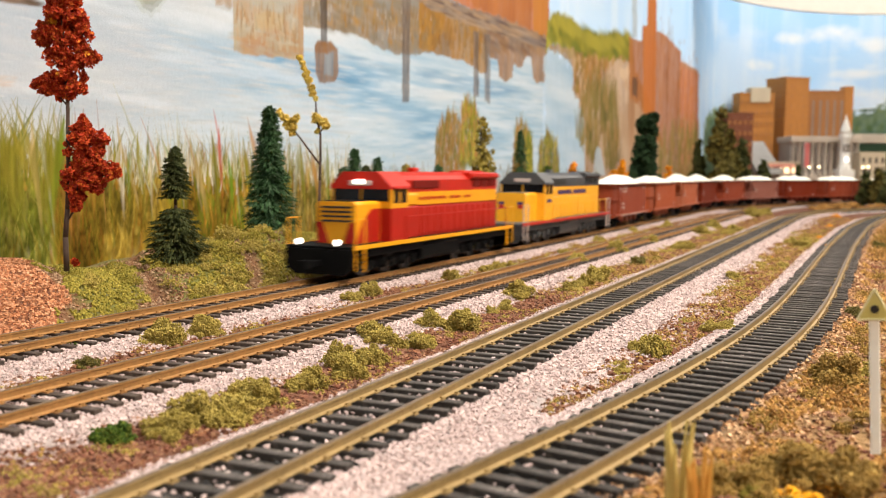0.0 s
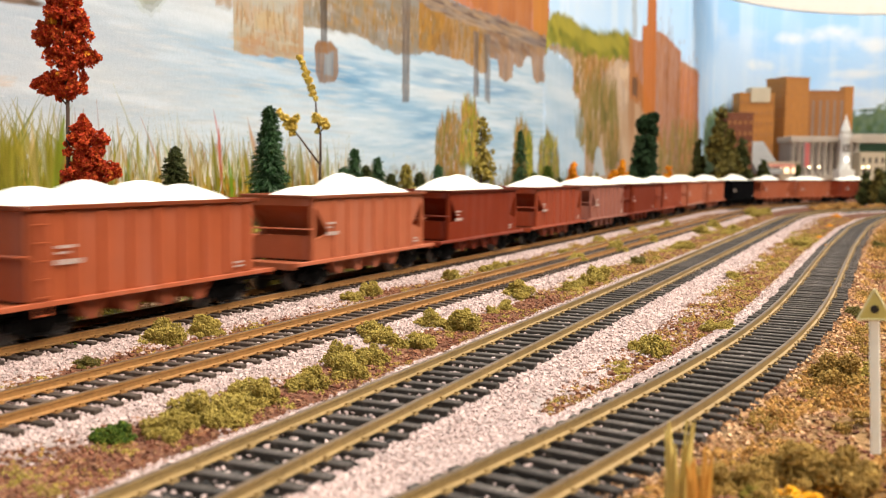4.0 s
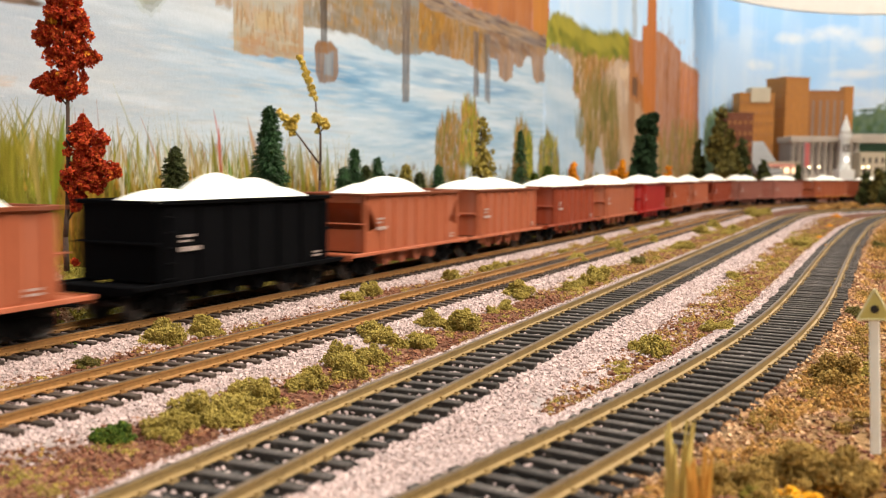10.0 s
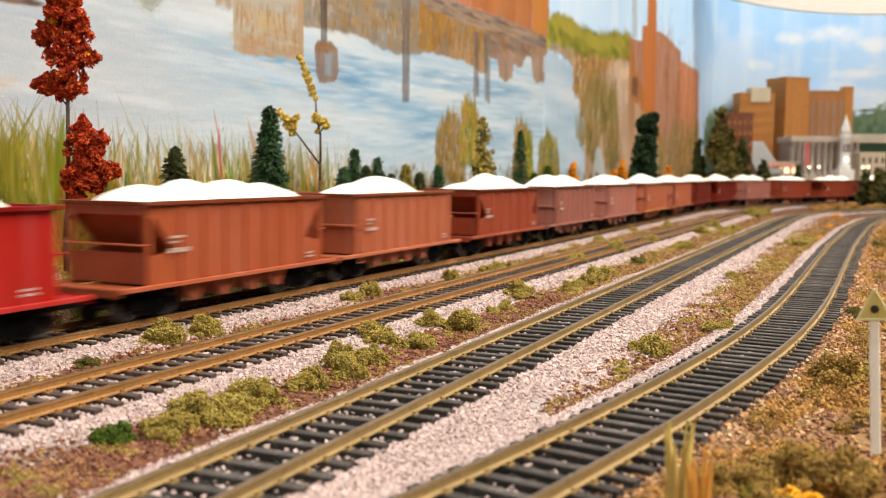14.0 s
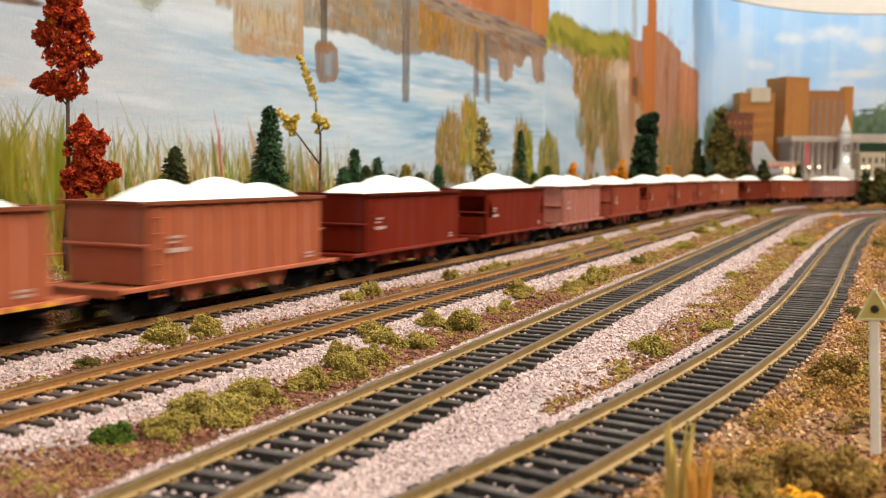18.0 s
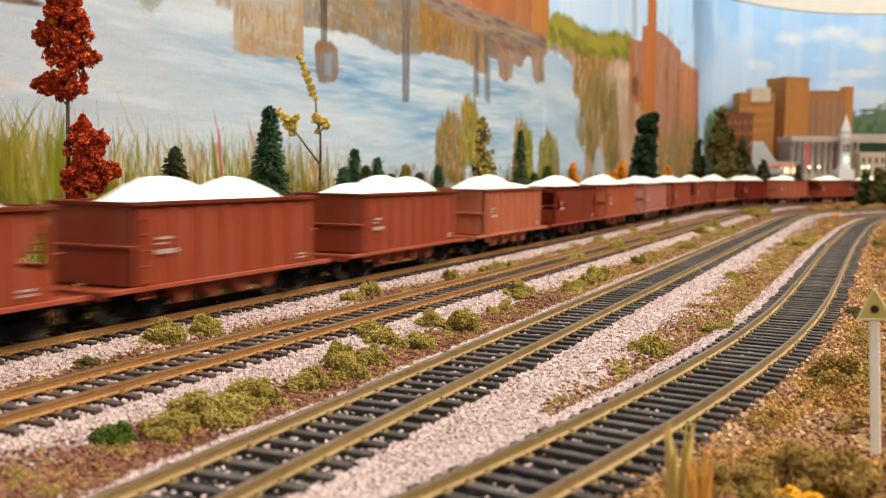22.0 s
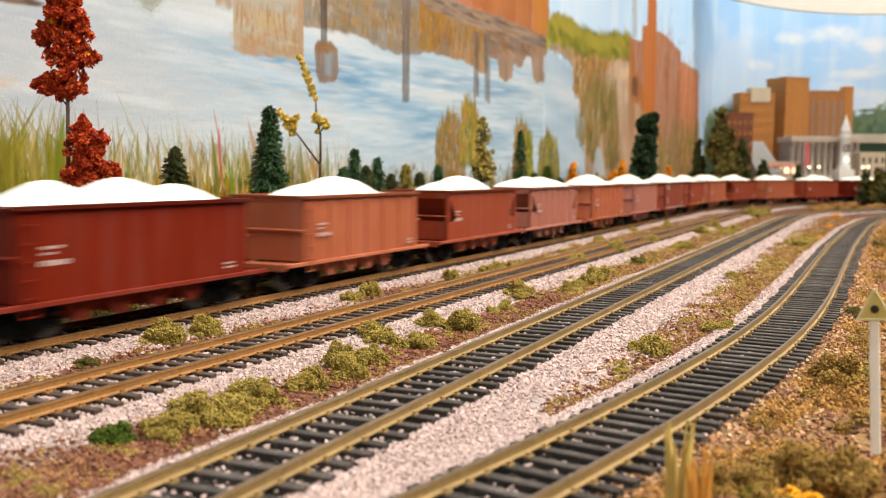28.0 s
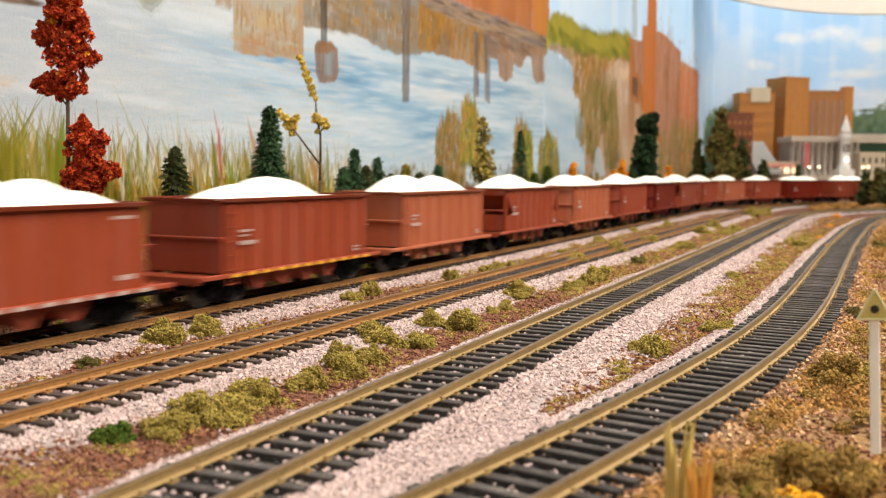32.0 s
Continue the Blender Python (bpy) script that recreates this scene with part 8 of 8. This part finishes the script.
# road bridge at the edge of the town
bridge = thing("road_bridge", town(1.055, 2.20), "road bridge with grey deck on dark green girders", "bridge")
bm = bmesh.new()
bm_box(bm, -0.135, 0.30, -0.02, 0.05, 0.122, 0.142, 0.001)
part("deck", bm, PALE_STONE, bridge)
bm = bmesh.new()
bm_box(bm, -0.135, 0.30, -0.016, 0.046, 0.094, 0.1215, 0.001)
part("girder", bm, GIRDER, bridge)
for k in range(12):
    bm = bmesh.new()
    bm_box(bm, -0.133 + 0.0365 * k, -0.129 + 0.0365 * k, -0.018, -0.014, 0.094, 0.1215)
    part("stiffener", bm, GIRDER, bridge)
for k in range(9):
    bm = bmesh.new()
    bm_box(bm, -0.126 + 0.045 * k, -0.118 + 0.045 * k, -0.010, 0.040, -0.01, 0.0945, 0.0008)
    part("pier", bm, GIRDER, bridge)
# trees before the town
for a, d, h, r, mat, word, sd in ((0.500, 1.76, 0.170, 0.034, BROWN_FIR, "tall brown-green", 51), (0.472, 1.80, 0.115, 0.026, OLIVE_FIR, "olive", 52), (0.530, 1.80, 0.135, 0.030, BROWN_FIR, "brown-green", 53), (0.590, 1.92, 0.122, 0.026, OLIVE_FIR, "dark olive", 54), (0.640, 1.94, 0.080, 0.020, OLIVE_FIR, "dark olive", 56), (0.742, 2.03, 0.074, 0.013, OLIVE_FIR, "small olive", 57)):
    p = town(a, d).translation
    rg = random.Random(sd)
    clumpy_tree((p.x, p.y, -0.004), [(rg.uniform(-0.35, 0.35) * r * (1.15 - q), h * (0.16 + 0.80 * q), r * (1.0 - 0.72 * q) * rg.uniform(0.75, 1.05)) for q in (0.0, 0.12, 0.25, 0.38, 0.5, 0.62, 0.74, 0.87, 1.0)], mat, f"{word} bushy tree before the mills", 0.0040, 130, 0.0, 0.0016, 1.0, sd)
for a, d, h, r, mat, word, sd in ((0.758, 1.74, 0.062, 0.016, OLIVE_FIR, "olive-green", 66), (0.772, 1.72, 0.066, 0.019, BROWN_FIR, "brown-green", 67), (0.775, 1.69, 0.040, 0.018, OLIVE_FIR, "low olive-green", 68), (0.820, 1.77, 0.078, 0.024, OLIVE_FIR, "olive-green", 61), (0.850, 1.74, 0.082, 0.028, BROWN_FIR, "brown-green", 62), (0.790, 1.75, 0.060, 0.017, OLIVE_FIR, "olive-green", 63), (0.872, 1.70, 0.060, 0.022, OLIVE_FIR, "olive-green", 64), (0.835, 1.70, 0.030, 0.022, TURF_TAN, "tan", 65)):
    m = town(a, d)
    p = m.translation
    clumpy_tree((p.x, p.y, -0.004), [(0.0, h * 0.90, r * 0.42), (-r * 0.35, h * 0.66, r * 0.6), (r * 0.4, h * 0.55, r * 0.65), (-r * 0.2, h * 0.34, r * 0.8), (r * 0.3, h * 0.22, r * 0.8)], mat, f"bushy {word} tree beside the curve", 0.0042, 90, 0.0, 0.0012, 1.0, sd)
for a, d, r in ((0.64, 1.60, 0.022), (0.68, 1.63, 0.026), (0.72, 1.62, 0.022), (0.60, 1.55, 0.016)):
    p = town(a, d).translation
    shrub(p.x, p.y, r, TURF_TAN, "low tan foam", 0.35, 4, 9)

# ---- the crossing sign in the foreground ----
px, py = 0.0009, 0.2205
sign = thing("track_sign", pose(px, py, -0.0045, 0, -3.0, 6), "pale post with a yellow triangular sign and black dot", "sign")
bm = bmesh.new()
bm_box(bm, -0.00095, 0.00095, -0.00095, 0.00095, -0.002, 0.0290, 0.0002)
part("post", bm, surface("white_post_paint", (0.90, 0.86, 0.78), 0.5, 0, 0.05, 600, 60, 0.00002), sign)
bm = bmesh.new()
bm_prism(bm, [(-0.0034, 0.0268), (0.0034, 0.0268), (0.0005, 0.0330), (-0.0005, 0.0330)], -0.0013, -0.0010, 1)
plate = part("plate", bm, YELLOW_SIGN, sign)
bm = bmesh.new()
for (a, b), (c, e) in zip([(-0.0034, 0.0268), (0.0034, 0.0268), (0.0, 0.0332)], [(0.0034, 0.0268), (0.0, 0.0332), (-0.0034, 0.0268)]):
    bm_tube(bm, (a, -0.0013, b), (c, -0.0013, e), 0.00026, seg=6)
part("frame", bm, surface("pale_yellow_edge", (0.66, 0.60, 0.34), 0.5, 0, 0.1, 300, 40, 0), plate)
bm = bmesh.new()
bm_lathe(bm, [(0.00085, -0.0004), (0.00085, 0.0)], 16, (0, -0.0013, 0.0290), 1)
part("dot", bm, BLACK_PAINT, plate)

# ---- the room round the layout ----
PLASTER = surface("room_plaster", (0.45, 0.43, 0.40), 0.9, 0, 0.06, 60, 4, 0.0005)
FLOOR = surface("room_carpet", (0.16, 0.14, 0.13), 0.95, 0, 0.2, 200, 6, 0.0008)


def slab(name, x0, x1, y0, y1, z0, z1, mat, label, category):
    bm = bmesh.new()
    bm_box(bm, x0, x1, y0, y1, z0, z1)
    return tagged(place(name, finish(bm, name), mat), label, category, kind="structure")


slab("floor", -0.5, 9.6, -7.6, 2.8, -1.15, -1.10, FLOOR, "dark carpeted floor under the layout", "floor")
slab("ceiling", -0.5, 9.6, -7.6, 2.8, 1.45, 1.50, PLASTER, "plain white ceiling of the room", "ceiling")
slab("wall_west", -0.55, -0.45, -7.6, 2.8, -1.10, 1.45, PLASTER, "plain white wall behind the backdrop", "wall")
slab("wall_north", -0.45, 9.6, 2.72, 2.80, -1.10, 1.45, PLASTER, "plain white end wall of the room", "wall")
slab("wall_east", 9.5, 9.6, -7.6, 2.72, -1.10, 1.45, PLASTER, "plain white far wall of the room", "wall")
slab("wall_south", -0.45, 9.5, -7.6, -7.5, -1.10, 1.45, PLASTER, "plain white rear wall of the room", "wall")
# the white valance that hangs over the end of the layout
bm = bmesh.new()
low = [(0.52 + 0.06 * k, 0.3695 + 0.42 * (0.52 + 0.06 * k - 0.82) ** 2 * (1.0 if k < 6 else 0.3)) for k in range(18)]
bm_prism(bm, low + [(low[-1][0], 0.72), (low[0][0], 0.72)], 1.95, 1.962, 1)
tagged(place("valance", finish(bm, "valance"), WHITE_PAINT, None, TOWN), "white curved valance hanging over the layout's end", "valance", kind="structure")

# ---- what moves ----


def travelled(t):
    """Metres run by the train since the start; it slackens a little once, then gathers speed."""
    u = min(1.0, max(0.0, (t - 2.4) / 3.6))
    return 0.21224 * t + 0.000182 * t * t + 0.000005 * t ** 3 - 0.042 * u * u * (3 - 2 * u)


def motions():
    for ob, ws, s0 in TRAIN:
        walk(ob, [(t * 0.5, pose_on(MAIN, s0 - travelled(t * 0.5))) for t in range(int(SECONDS * 2) + 1)])
        # the wheels roll while they pass close by, and keep their turn before and after
        t0, t1 = [next((q / 30 for q in range(961) if s0 - travelled(q / 30) < lim), SECONDS) for lim in (0.72, 0.06)]
        if t0 < SECONDS:
            a, b = int(t0 * 30), min(960, int(t1 * 30) + 1)
            start = travelled(a / 30)
            for w in ws:
                home = w.matrix_basis.translation
                spin = [(q / 30, pose(*home, math.degrees((travelled(q / 30) - start) / 0.0052))) for q in range(a, b + 1)]
                rows = ([(0.0, spin[0][1])] if a > 0 else []) + spin + ([(SECONDS, spin[-1][1])] if b < 960 else [])
                walk(w, rows)


motions()
